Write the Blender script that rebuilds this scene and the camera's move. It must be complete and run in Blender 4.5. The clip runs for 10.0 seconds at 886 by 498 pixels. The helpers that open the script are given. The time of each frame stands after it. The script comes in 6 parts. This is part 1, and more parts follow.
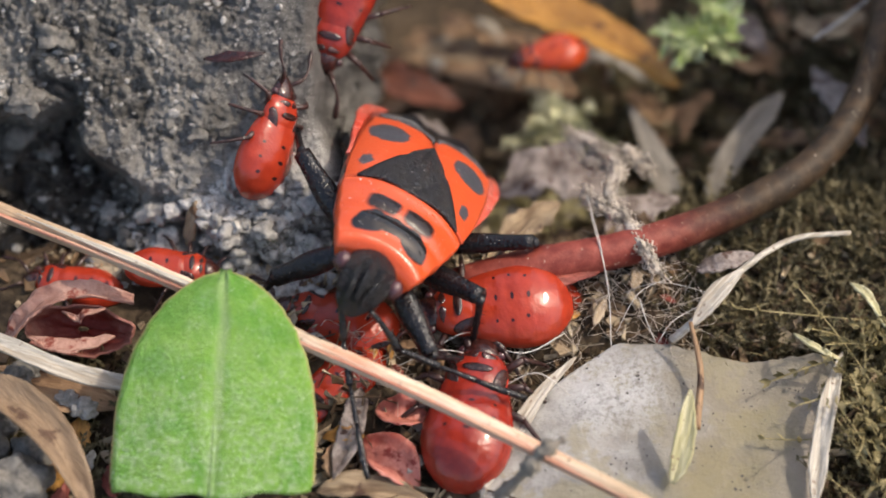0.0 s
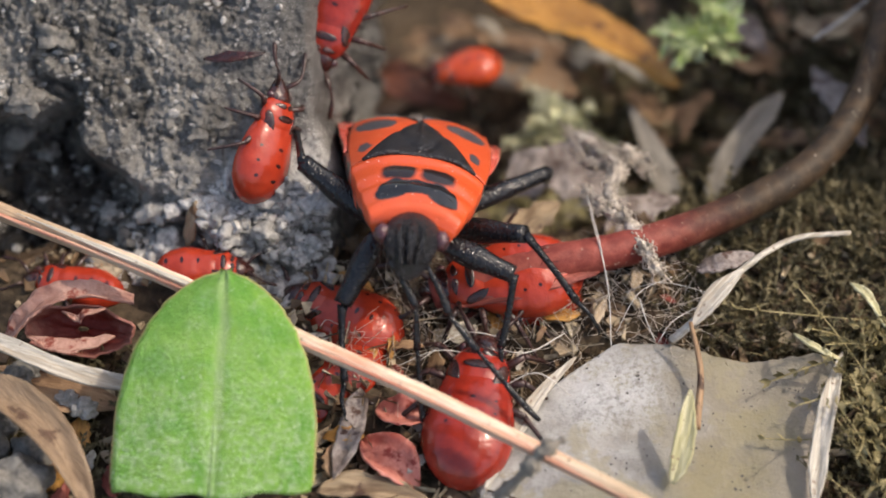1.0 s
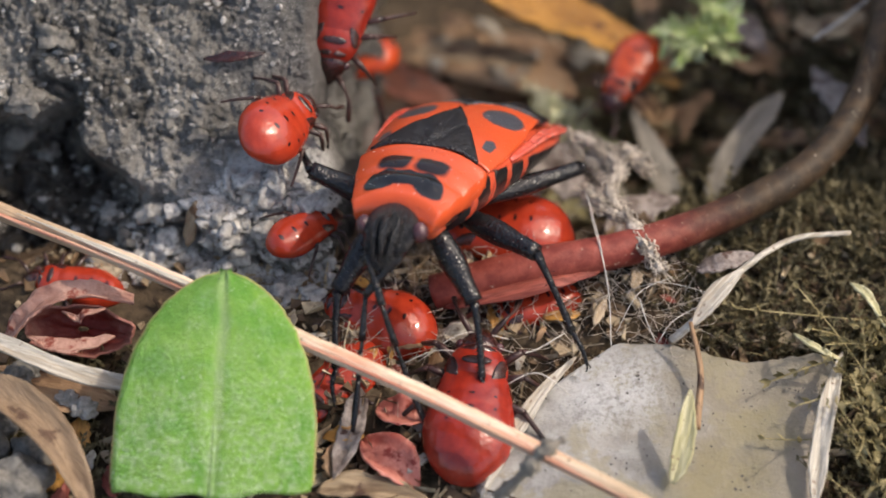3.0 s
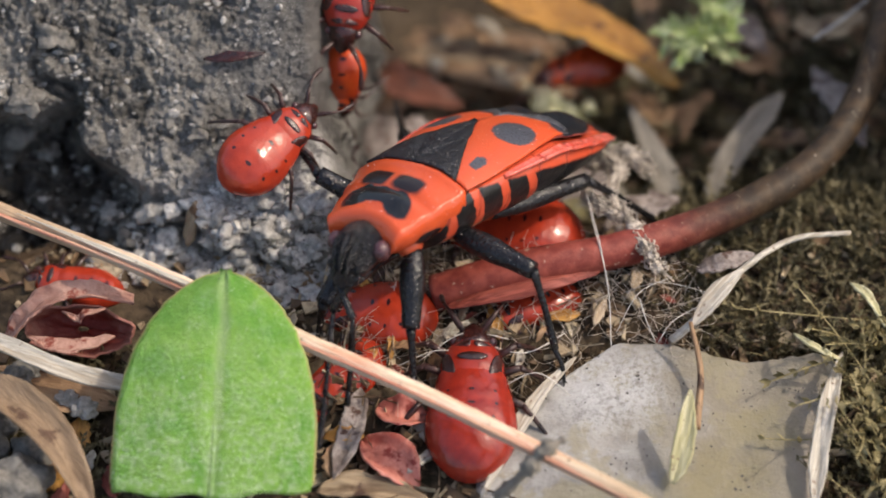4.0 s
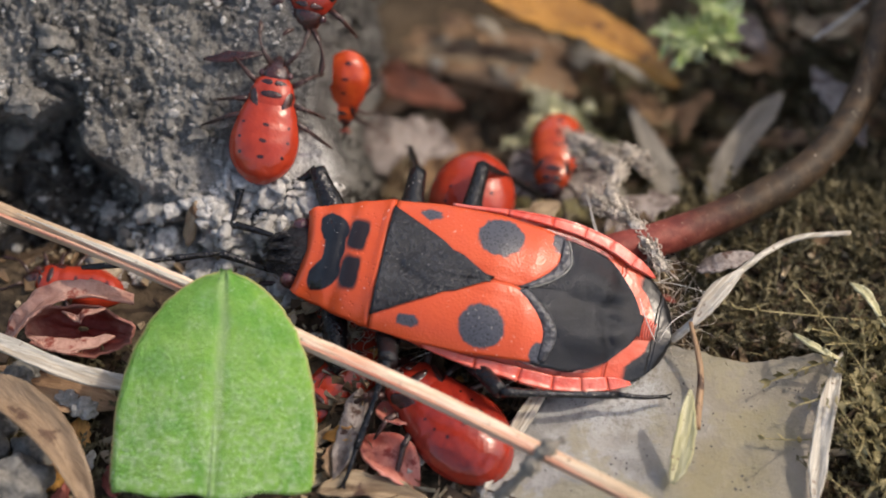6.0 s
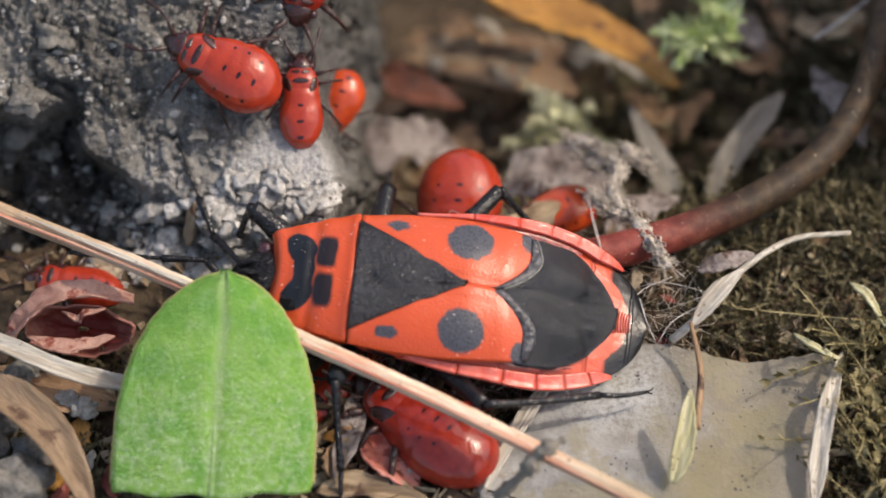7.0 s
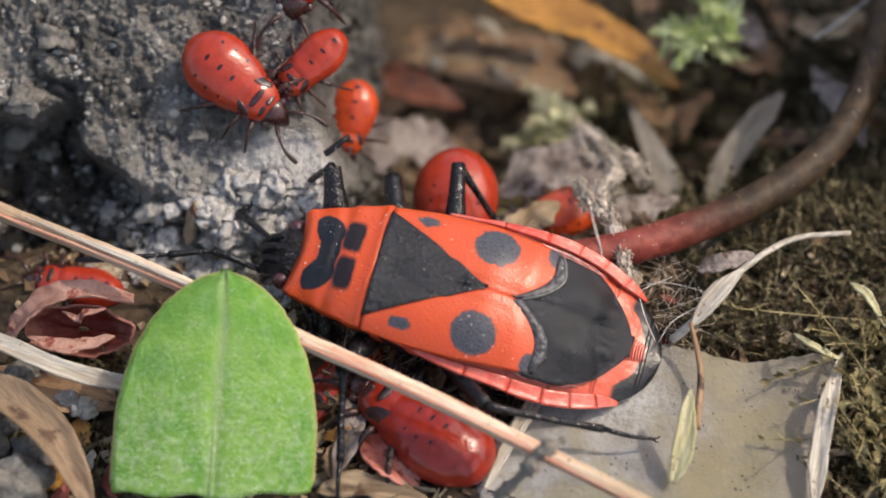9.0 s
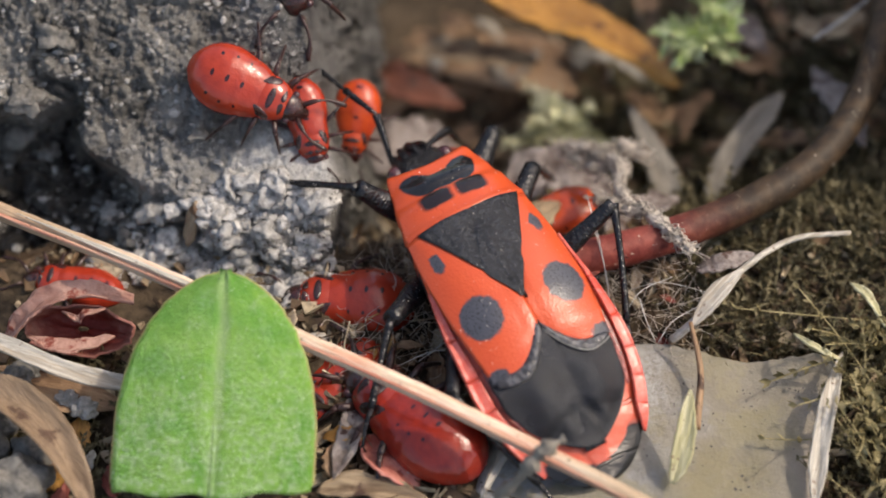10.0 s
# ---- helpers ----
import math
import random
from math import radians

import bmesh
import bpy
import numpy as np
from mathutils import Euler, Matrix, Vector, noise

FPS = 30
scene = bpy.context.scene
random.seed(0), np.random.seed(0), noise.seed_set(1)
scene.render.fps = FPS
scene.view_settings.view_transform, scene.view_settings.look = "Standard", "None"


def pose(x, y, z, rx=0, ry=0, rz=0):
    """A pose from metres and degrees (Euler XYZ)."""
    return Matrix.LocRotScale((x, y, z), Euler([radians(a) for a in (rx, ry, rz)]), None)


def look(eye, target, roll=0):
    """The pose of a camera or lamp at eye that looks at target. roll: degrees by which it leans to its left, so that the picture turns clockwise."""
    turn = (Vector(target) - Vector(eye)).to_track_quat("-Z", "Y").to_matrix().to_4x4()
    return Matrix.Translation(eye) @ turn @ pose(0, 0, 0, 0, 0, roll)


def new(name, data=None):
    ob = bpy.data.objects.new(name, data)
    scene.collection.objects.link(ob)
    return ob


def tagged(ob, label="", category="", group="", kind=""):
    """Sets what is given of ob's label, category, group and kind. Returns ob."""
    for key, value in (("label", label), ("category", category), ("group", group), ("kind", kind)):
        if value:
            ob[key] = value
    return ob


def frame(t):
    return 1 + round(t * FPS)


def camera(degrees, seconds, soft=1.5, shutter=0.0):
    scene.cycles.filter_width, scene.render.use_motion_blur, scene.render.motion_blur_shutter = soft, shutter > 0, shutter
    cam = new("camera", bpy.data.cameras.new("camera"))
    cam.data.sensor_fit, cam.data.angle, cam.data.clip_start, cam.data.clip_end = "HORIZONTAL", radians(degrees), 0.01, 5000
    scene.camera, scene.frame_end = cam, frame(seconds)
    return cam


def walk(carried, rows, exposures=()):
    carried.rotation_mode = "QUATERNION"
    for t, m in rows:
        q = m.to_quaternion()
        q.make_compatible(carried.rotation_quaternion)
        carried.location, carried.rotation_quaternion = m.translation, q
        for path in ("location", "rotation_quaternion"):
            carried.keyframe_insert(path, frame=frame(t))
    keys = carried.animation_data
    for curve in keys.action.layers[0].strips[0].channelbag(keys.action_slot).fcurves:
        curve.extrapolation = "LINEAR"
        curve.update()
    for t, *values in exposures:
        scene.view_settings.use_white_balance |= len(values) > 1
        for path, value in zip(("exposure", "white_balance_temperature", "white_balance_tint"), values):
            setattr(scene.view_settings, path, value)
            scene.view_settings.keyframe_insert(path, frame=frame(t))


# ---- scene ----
# A macro scene: all plans below are in millimetres and turned into metres when a mesh is linked.
MM = 0.001


def mm(x, y, z, rx=0, ry=0, rz=0):
    return pose(x * MM, y * MM, z * MM, rx, ry, rz)


# ---- camera: fixed, looking down at the litter ----
cam = camera(18, 10.0, soft=1.8, shutter=0.4)
EYE = Vector((0.00, -41.86, 67.00)) * MM
cam.data.dof.use_dof = True
cam.data.dof.focus_distance = 0.0768
cam.data.dof.aperture_fstop = 52
walk(cam, [(0, look(EYE, (0, 0, 0))), (10, look(EYE, (0, 0, 0)))], exposures=[(0, -0.06, 7250, 12), (2.5, -0.1, 7250, 12), (5, -0.18, 7250, 12), (10, -0.2, 7250, 12)])

# ---- light: high sun from one side, clear sky ----
SUN_TO = Vector((0.60, 0.14, 0.78)).normalized()
world = bpy.data.worlds.new("sky")
scene.world = world
world.use_nodes = True
wn = world.node_tree
sky = wn.nodes.new("ShaderNodeTexSky")
sky.sky_type = "NISHITA"
sky.sun_disc = False
sky.dust_density = 3.0
sky.ozone_density = 0.5
sky.sun_elevation = math.asin(SUN_TO.z)
sky.sun_rotation = math.atan2(SUN_TO.x, SUN_TO.y)
wn.links.new(sky.outputs[0], wn.nodes["Background"].inputs[0])
wn.nodes["Background"].inputs[1].default_value = 0.29
sun = new("sun", bpy.data.lights.new("sun", "SUN"))
sun.data.energy = 2.75
sun.data.angle = radians(0.6)
sun.data.color = (1.0, 0.95, 0.87)
sun.matrix_world = look(SUN_TO, (0, 0, 0))


# ---- materials ----
class Graph:
    """A small builder for node materials; coordinates are in millimetres of the thing's own space."""

    def __init__(self, name):
        self.m = bpy.data.materials.new(name)
        self.m.use_nodes = True
        self.t = self.m.node_tree
        self.bsdf = self.t.nodes["Principled BSDF"]
        tc = self.n("ShaderNodeTexCoord")
        mp = self.n("ShaderNodeVectorMath", operation="SCALE")
        mp.inputs["Scale"].default_value = 1000
        self.l(tc.outputs["Object"], mp.inputs[0])
        self.co = mp.outputs[0]

    def n(self, kind, **kw):
        node = self.t.nodes.new(kind)
        if "operation" in kw:
            node.operation = kw["operation"]
        if "blend" in kw:
            node.data_type = "RGBA"
            node.blend_type = kw["blend"]
        return node

    def l(self, a, b):
        self.t.links.new(a, b)

    def math(self, op, a, b=0.0, c=0.0, clamp=False):
        node = self.n("ShaderNodeMath", operation=op)
        node.use_clamp = clamp
        for i, v in enumerate((a, b, c)):
            if isinstance(v, (int, float)):
                node.inputs[i].default_value = v
            else:
                self.l(v, node.inputs[i])
        return node.outputs[0]

    def noise(self, scale, detail=4.0, rough=0.55, co=None, dist=0.0):
        node = self.n("ShaderNodeTexNoise")
        node.inputs["Scale"].default_value = scale
        node.inputs["Detail"].default_value = detail
        node.inputs["Roughness"].default_value = rough
        node.inputs["Distortion"].default_value = dist
        self.l(co or self.co, node.inputs["Vector"])
        return node.outputs["Fac"]

    def cells(self, scale, co=None, feature="F1"):
        node = self.n("ShaderNodeTexVoronoi")
        node.feature = feature
        node.inputs["Scale"].default_value = scale
        self.l(co or self.co, node.inputs["Vector"])
        return node.outputs["Distance"]

    def stretch(self, sx, sy, sz, co=None):
        node = self.n("ShaderNodeVectorMath", operation="MULTIPLY")
        self.l(co or self.co, node.inputs[0])
        node.inputs[1].default_value = (sx, sy, sz)
        return node.outputs[0]

    def ramp(self, fac, lo, hi):
        node = self.n("ShaderNodeMapRange")
        node.inputs["From Min"].default_value = lo
        node.inputs["From Max"].default_value = hi
        node.interpolation_type = "SMOOTHSTEP"
        self.l(fac, node.inputs["Value"])
        return node.outputs[0]

    def mix(self, fac, a, b, blend="MIX"):
        node = self.n("ShaderNodeMix", blend=blend)
        for v, i in ((fac, 0), (a, 6), (b, 7)):
            if isinstance(v, (int, float)):
                node.inputs[i].default_value = v
            elif isinstance(v, tuple):
                node.inputs[i].default_value = (*v, 1)
            else:
                self.l(v, node.inputs[i])
        return node.outputs[2]

    def xyz(self, co=None):
        node = self.n("ShaderNodeSeparateXYZ")
        self.l(co or self.co, node.inputs[0])
        return node.outputs

    def wobble(self, amount, scale):
        node = self.n("ShaderNodeTexNoise")
        node.inputs["Scale"].default_value = scale
        node.inputs["Detail"].default_value = 3
        self.l(self.co, node.inputs["Vector"])
        sub = self.n("ShaderNodeVectorMath", operation="SUBTRACT")
        self.l(node.outputs["Color"], sub.inputs[0])
        sub.inputs[1].default_value = (0.5, 0.5, 0.5)
        sc = self.n("ShaderNodeVectorMath", operation="SCALE")
        self.l(sub.outputs[0], sc.inputs[0])
        sc.inputs["Scale"].default_value = amount
        add = self.n("ShaderNodeVectorMath", operation="ADD")
        self.l(self.co, add.inputs[0])
        self.l(sc.outputs[0], add.inputs[1])
        return add.outputs[0]

    def spot(self, x, y, cx, cy, rx, ry, edge=0.12):
        """1 inside an ellipse on the back, 0 outside."""
        dx = self.math("DIVIDE", self.math("SUBTRACT", x, cx), rx)
        dy = self.math("DIVIDE", self.math("SUBTRACT", y, cy), ry)
        d = self.math("SQRT", self.math("ADD", self.math("MULTIPLY", dx, dx), self.math("MULTIPLY", dy, dy)))
        return self.math("SUBTRACT", 1.0, self.ramp(d, 1 - edge, 1 + edge))

    def patch(self, x, y, cx, cy, rx, ry, edge=0.12):
        """1 inside a round-cornered rectangle, 0 outside."""
        dx = self.math("POWER", self.math("ABSOLUTE", self.math("DIVIDE", self.math("SUBTRACT", x, cx), rx)), 4.0)
        dy = self.math("POWER", self.math("ABSOLUTE", self.math("DIVIDE", self.math("SUBTRACT", y, cy), ry)), 4.0)
        d = self.math("POWER", self.math("ADD", dx, dy), 0.25)
        return self.math("SUBTRACT", 1.0, self.ramp(d, 1 - edge, 1 + edge))

    def top(self, *masks):
        out = masks[0]
        for k in masks[1:]:
            out = self.math("MAXIMUM", out, k)
        return out

    def pale_specks(self, col, amount=0.8):
        """Fine pale specks: dust, and painted glints on black chitin and the leaf."""
        m = self.math("MULTIPLY", self.ramp(self.noise(13, 2, 0.5), 0.70, 0.74), self.ramp(self.noise(0.9, 3), 0.42, 0.6))
        return self.mix(self.math("MULTIPLY", m, amount), col, (0.75, 0.68, 0.6))

    def done(self, color, rough=0.5, spec=0.5, bump=None, height=0.05, coat=0.0, sheen=0.0, through_light=0.0, sub=0.0):
        b = self.bsdf.inputs
        for v, s in ((color, "Base Color"), (rough, "Roughness")):
            if isinstance(v, tuple):
                b[s].default_value = (*v, 1)
            elif isinstance(v, (int, float)):
                b[s].default_value = v
            else:
                self.l(v, b[s])
        b["Specular IOR Level"].default_value = spec
        b["Coat Weight"].default_value = coat
        b["Coat Roughness"].default_value = 0.05
        b["Sheen Weight"].default_value = sheen
        if sub:
            b["Subsurface Weight"].default_value = sub
            b["Subsurface Radius"].default_value = (1.0, 0.25, 0.1)
            b["Subsurface Scale"].default_value = 0.0003
        if bump is not None:
            bp = self.n("ShaderNodeBump")
            bp.inputs["Strength"].default_value = 1.0
            bp.inputs["Distance"].default_value = height * MM
            self.l(bump, bp.inputs["Height"])
            self.l(bp.outputs[0], b["Normal"])
            if coat:
                self.l(bp.outputs[0], b["Coat Normal"])
        if through_light:
            tr = self.n("ShaderNodeBsdfTranslucent")
            if isinstance(color, tuple):
                tr.inputs[0].default_value = (*color, 1)
            else:
                self.l(color, tr.inputs[0])
            mx = self.n("ShaderNodeMixShader")
            mx.inputs[0].default_value = through_light
            self.l(self.bsdf.outputs[0], mx.inputs[1])
            self.l(tr.outputs[0], mx.inputs[2])
            self.l(mx.outputs[0], self.t.nodes["Material Output"].inputs[0])
        return self.m


def surface(name, a, b, fine=6.0, coarse=0.8, rough=0.6, spec=0.4, height=0.06, coat=0.0, along=None, through_light=0.0, dark=None, sub=0.0, contrast=0.18):
    """A two-scale mottled surface between colours a and b; along: stretch of the grain."""
    g = Graph(name)
    co = g.stretch(*along) if along else g.co
    f1 = g.noise(fine, 5, 0.6, co)
    f2 = g.noise(coarse, 3, 0.5, co)
    fac = g.math("ADD", g.math("MULTIPLY", f1, 0.55), g.math("MULTIPLY", f2, 0.45))
    col = g.mix(g.ramp(fac, 0.5 - contrast, 0.5 + contrast), a, b)
    if dark:
        col = g.mix(g.ramp(g.noise(coarse * 2.3, 4, 0.65), 0.56, 0.68), col, dark)
    r = g.math("ADD", rough - 0.12, g.math("MULTIPLY", f1, 0.24))
    return g.done(col, r, spec, f1, height, coat, through_light=through_light, sub=sub)


RED = (0.57, 0.083, 0.022)
INK = (0.007, 0.007, 0.008)

MAT = {}
MAT["soil"] = surface("soil", (0.035, 0.025, 0.015), (0.11, 0.08, 0.052), 4.0, 0.5, 0.85, 0.2, 0.12, dark=(0.02, 0.018, 0.01))


def rock_material():
    g = Graph("grey_rock")
    f1 = g.noise(9, 8, 0.8)
    f2 = g.noise(0.55, 4, 0.6)
    f3 = g.noise(2.2, 4, 0.6)
    col = g.mix(g.ramp(f2, 0.38, 0.62), (0.07, 0.066, 0.059), (0.24, 0.23, 0.21))
    col = g.mix(g.ramp(f3, 0.45, 0.62), col, (0.168, 0.16, 0.146))
    rx, ry, rz = g.xyz(g.wobble(1.0, 0.9))
    # pale smooth stone, its colour also lifted where the face catches the sun
    fresh = g.top(g.spot(rx, ry, -4.6, 1.9, 1.7, 1.35, 0.25), g.math("MULTIPLY", g.spot(rx, ry, -6.9, 0.4, 2.6, 0.9, 0.35), 0.75), g.math("MULTIPLY", g.spot(rx, ry, -5.3, 4.4, 1.3, 2.2, 0.5), 0.12), g.math("MULTIPLY", g.spot(rx, ry, -11.9, 4.9, 1.0, 1.3, 0.4), 0.15), g.math("MULTIPLY", g.spot(rx, ry, -7.3, 1.9, 1.7, 1.3, 0.5), 0.38))
    # upper right of the face: shade laid into the colour as a dark patch
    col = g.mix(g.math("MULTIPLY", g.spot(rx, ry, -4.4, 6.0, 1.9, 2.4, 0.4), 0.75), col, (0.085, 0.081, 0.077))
    col = g.mix(g.math("MULTIPLY", fresh, 0.9), col, g.mix(g.ramp(f1, 0.33, 0.62), (0.39, 0.38, 0.36), (0.62, 0.61, 0.588)))
    col = g.mix(g.ramp(f1, 0.33, 0.43), (0.08, 0.076, 0.068), col)
    # dark soil at the lower left, with the gully's shade painted in
    soil = g.math("MULTIPLY", g.spot(rx, ry, -11.6, 1.5, 2.4, 1.7, 0.4), g.ramp(f3, 0.3, 0.55))
    col = g.mix(g.math("MULTIPLY", soil, 0.85), col, (0.045, 0.036, 0.026))
    grains = g.cells(9.0)
    glint = g.math("MULTIPLY", g.ramp(g.noise(19, 3, 0.7), 0.59, 0.66), g.ramp(g.noise(1.1, 3), 0.36, 0.6))
    col = g.mix(g.math("MULTIPLY", glint, 0.85), col, (0.66, 0.65, 0.62))
    h = g.math("ADD", g.math("MULTIPLY", f1, 0.7), g.math("MULTIPLY", grains, 0.35))
    return g.done(col, g.math("SUBTRACT", 0.72, g.math("MULTIPLY", glint, 0.42)), 0.5, h, 0.15)


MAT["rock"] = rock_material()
MAT["crumb"] = surface("pale_grit", (0.24, 0.23, 0.215), (0.44, 0.43, 0.405), 7, 1.1, 0.8, 0.3, 0.08)
MAT["rubble"] = surface("pale_rubble", (0.28, 0.27, 0.255), (0.6, 0.585, 0.555), 6, 0.9, 0.75, 0.4, 0.1, dark=(0.07, 0.062, 0.055), contrast=0.14)
MAT["dull_crumb"] = surface("dull_grit", (0.085, 0.08, 0.072), (0.22, 0.21, 0.19), 7, 1.1, 0.8, 0.3, 0.08)


def straw_material(name, a, b, tint, specks=(0.14, 0.08, 0.05), dark_ends=None):
    g = Graph(name)
    co = g.stretch(0.16, 6, 6)
    f = g.noise(1.6, 5, 0.6, co)
    col = g.mix(g.ramp(f, 0.35, 0.65), a, b)
    col = g.mix(g.math("MULTIPLY", g.ramp(g.noise(0.9, 4, 0.55, g.stretch(0.22, 4.5, 4.5)), 0.48, 0.6), 0.65), col, tint)
    # browner towards both ends; shade on the left end is put into this colour
    if dark_ends:
        along = g.math("ADD", g.xyz()[0], g.math("MULTIPLY", g.noise(0.6, 3), 3.0))
        ends = g.math("MAXIMUM", g.math("SUBTRACT", 1.0, g.ramp(along, dark_ends[0], dark_ends[0] + 4.5)), g.ramp(along, dark_ends[1], dark_ends[1] + 4))
        col = g.mix(g.math("MULTIPLY", ends, 0.75), col, g.mix(f, (0.2, 0.12, 0.06), (0.42, 0.29, 0.17)))
    col = g.mix(g.math("MULTIPLY", g.ramp(g.noise(5.0, 3), 0.64, 0.72), 0.8), col, specks)
    return g.done(col, 0.5, 0.4, f, 0.07)


MAT["straw"] = straw_material("pale_straw", (0.6, 0.43, 0.29), (0.8, 0.68, 0.53), (0.66, 0.28, 0.17), dark_ends=(8.0, 22.5))


def stalk_material():
    """Brown where it arches up, blood red towards its buried end."""
    g = Graph("red_brown_stalk")
    x, y, z = g.xyz()
    f = g.noise(2.0, 5, 0.6)
    brown = g.mix(g.ramp(f, 0.35, 0.65), (0.022, 0.013, 0.006), (0.056, 0.033, 0.016))
    red = g.mix(g.ramp(f, 0.3, 0.7), (0.14, 0.02, 0.014), (0.27, 0.06, 0.042))
    col = g.mix(g.ramp(g.math("ADD", x, g.math("MULTIPLY", g.noise(0.8, 3), 2.5)), 6.0, 10.0), red, brown)
    col = g.mix(g.math("MULTIPLY", g.ramp(g.noise(6, 2), 0.68, 0.74), 0.7), col, (0.5, 0.42, 0.33))
    return g.done(col, 0.58, 0.35, f, 0.06)


MAT["stem"] = stalk_material()
MAT["red_stem"] = straw_material("red_stalk", (0.15, 0.025, 0.016), (0.33, 0.085, 0.06), (0.14, 0.022, 0.015))
MAT["pink_straw"] = straw_material("pink_straw", (0.50, 0.22, 0.145), (0.66, 0.42, 0.29), (0.45, 0.14, 0.09))
MAT["bleached"] = straw_material("bleached_straw", (0.35, 0.32, 0.27), (0.56, 0.525, 0.45), (0.28, 0.23, 0.165))
MAT["shred"] = straw_material("yellowish_shred", (0.4, 0.37, 0.2), (0.6, 0.57, 0.38), (0.33, 0.3, 0.13))
MAT["fibre"] = surface("grey_fibre", (0.42, 0.4, 0.37), (0.7, 0.67, 0.62), 8, 1.5, 0.7, 0.3, 0.05)
MAT["lint"] = surface("grey_lint", (0.46, 0.4, 0.33), (0.74, 0.66, 0.57), 12, 3, 0.85, 0.2, 0.12)


def leaf_material():
    g = Graph("young_leaf")
    x, y, z = g.xyz()
    ay = g.math("ABSOLUTE", g.math("ADD", y, g.math("MULTIPLY", g.math("SUBTRACT", g.noise(0.7, 2), 0.5), 0.4)))
    vein = g.math("SUBTRACT", 1.0, g.ramp(ay, 0.03, 0.22))
    f1 = g.noise(11, 4, 0.65)
    f2 = g.noise(0.8, 4, 0.6)
    col = g.mix(g.ramp(f2, 0.35, 0.65), (0.1, 0.34, 0.014), (0.23, 0.48, 0.05))
    # paler midrib with its highlight mixed into the colour
    col = g.mix(g.math("MULTIPLY", vein, 0.5), col, (0.46, 0.6, 0.28))
    bloom = g.math("MULTIPLY", g.ramp(g.noise(2.6, 8, 0.8), 0.47, 0.68), 0.45)
    bloom = g.math("MULTIPLY", bloom, g.ramp(g.noise(0.45, 3, 0.6), 0.36, 0.58))
    # whitish glints painted over the lower half of the blade
    low = g.math("SUBTRACT", 1.0, g.ramp(x, 0.5, 5.5))
    film = g.math("MULTIPLY", g.math("MULTIPLY", low, g.ramp(g.noise(4.5, 5, 0.75), 0.46, 0.62)), 0.6)
    col = g.mix(g.top(bloom, film), col, (0.58, 0.72, 0.48))
    grain = g.ramp(g.cells(11), 0.1, 0.5)
    col = g.mix(g.math("MULTIPLY", grain, 0.3), col, (0.09, 0.25, 0.012))
    # waxy pale dots that double as painted sparkle
    wax_sparkle = g.math("SUBTRACT", 1.0, g.ramp(g.cells(7.5, g.wobble(0.25, 5)), 0.1, 0.2))
    wax_sparkle = g.math("MULTIPLY", wax_sparkle, g.ramp(g.noise(1.1, 4, 0.6), 0.4, 0.6))
    col = g.mix(g.math("MULTIPLY", wax_sparkle, 0.75), col, (0.72, 0.84, 0.62))
    col = g.mix(g.ramp(g.noise(3.1, 2), 0.735, 0.76), col, (0.05, 0.09, 0.02))
    h = g.math("ADD", g.math("MULTIPLY", g.noise(15, 4, 0.7), 0.9), g.math("ADD", g.math("MULTIPLY", g.cells(7, g.wobble(0.5, 3)), 0.35), g.math("MULTIPLY", g.noise(1.3, 3), 1.2)))
    return g.done(g.pale_specks(col, 0.5), 0.28, 0.7, h, 0.075, coat=0.4, through_light=0.2)


MAT["leaf"] = leaf_material()
MAT["leaf_edge"] = surface("leaf_margin", (0.26, 0.34, 0.09), (0.36, 0.27, 0.12), 5, 1, 0.5, 0.4, 0.03)


def dry_leaf_material():
    g = Graph("grey_dry_leaf")
    f1 = g.noise(7, 5, 0.6)
    f2 = g.noise(0.6, 4, 0.6)
    col = g.mix(g.ramp(f2, 0.36, 0.64), (0.21, 0.206, 0.198), (0.41, 0.407, 0.397))
    x, y, z = g.xyz()
    tan = g.ramp(g.math("ADD", g.math("MULTIPLY", x, 0.13), g.math("MULTIPLY", g.noise(0.45, 4, 0.6), 1.4)), 1.1, 1.8)
    col = g.mix(g.math("MULTIPLY", tan, 0.85), col, (0.22, 0.19, 0.132))
    col = g.mix(g.math("MULTIPLY", g.ramp(g.noise(0.33, 5, 0.65), 0.52, 0.58), 0.6), col, (0.27, 0.24, 0.15))
    col = g.mix(g.math("MULTIPLY", g.ramp(f1, 0.5, 0.7), 0.35), col, (0.28, 0.25, 0.21))
    wx, wy, wz = g.xyz(g.wobble(1.6, 0.9))
    olive = g.math("MULTIPLY", g.top(g.spot(wx, wy, 7.3, -7.4, 1.5, 1.3, 0.35), g.spot(wx, wy, 8.9, -5.6, 1.0, 0.9, 0.4)), g.ramp(g.noise(1.2, 4, 0.6), 0.3, 0.6))
    col = g.mix(g.math("MULTIPLY", olive, 0.75), col, (0.23, 0.2, 0.115))
    col = g.mix(g.math("MULTIPLY", g.spot(wx, wy, 10.3, -6.3, 0.8, 2.0, 0.4), 0.6), col, (0.38, 0.32, 0.26))
    pale = g.math("MULTIPLY", g.spot(wx, wy, 4.6, -4.4, 1.6, 1.3, 0.5), g.ramp(f1, 0.3, 0.6))
    col = g.mix(g.math("MULTIPLY", pale, 0.6), col, (0.56, 0.57, 0.57))
    specks = g.math("MULTIPLY", g.math("SUBTRACT", 1.0, g.ramp(g.cells(4.5, g.wobble(0.3, 4)), 0.13, 0.22)), g.ramp(g.noise(0.8, 2), 0.5, 0.56))
    col = g.mix(specks, col, (0.06, 0.055, 0.05))
    return g.done(col, 0.62, 0.4, f1, 0.06, through_light=0.12)


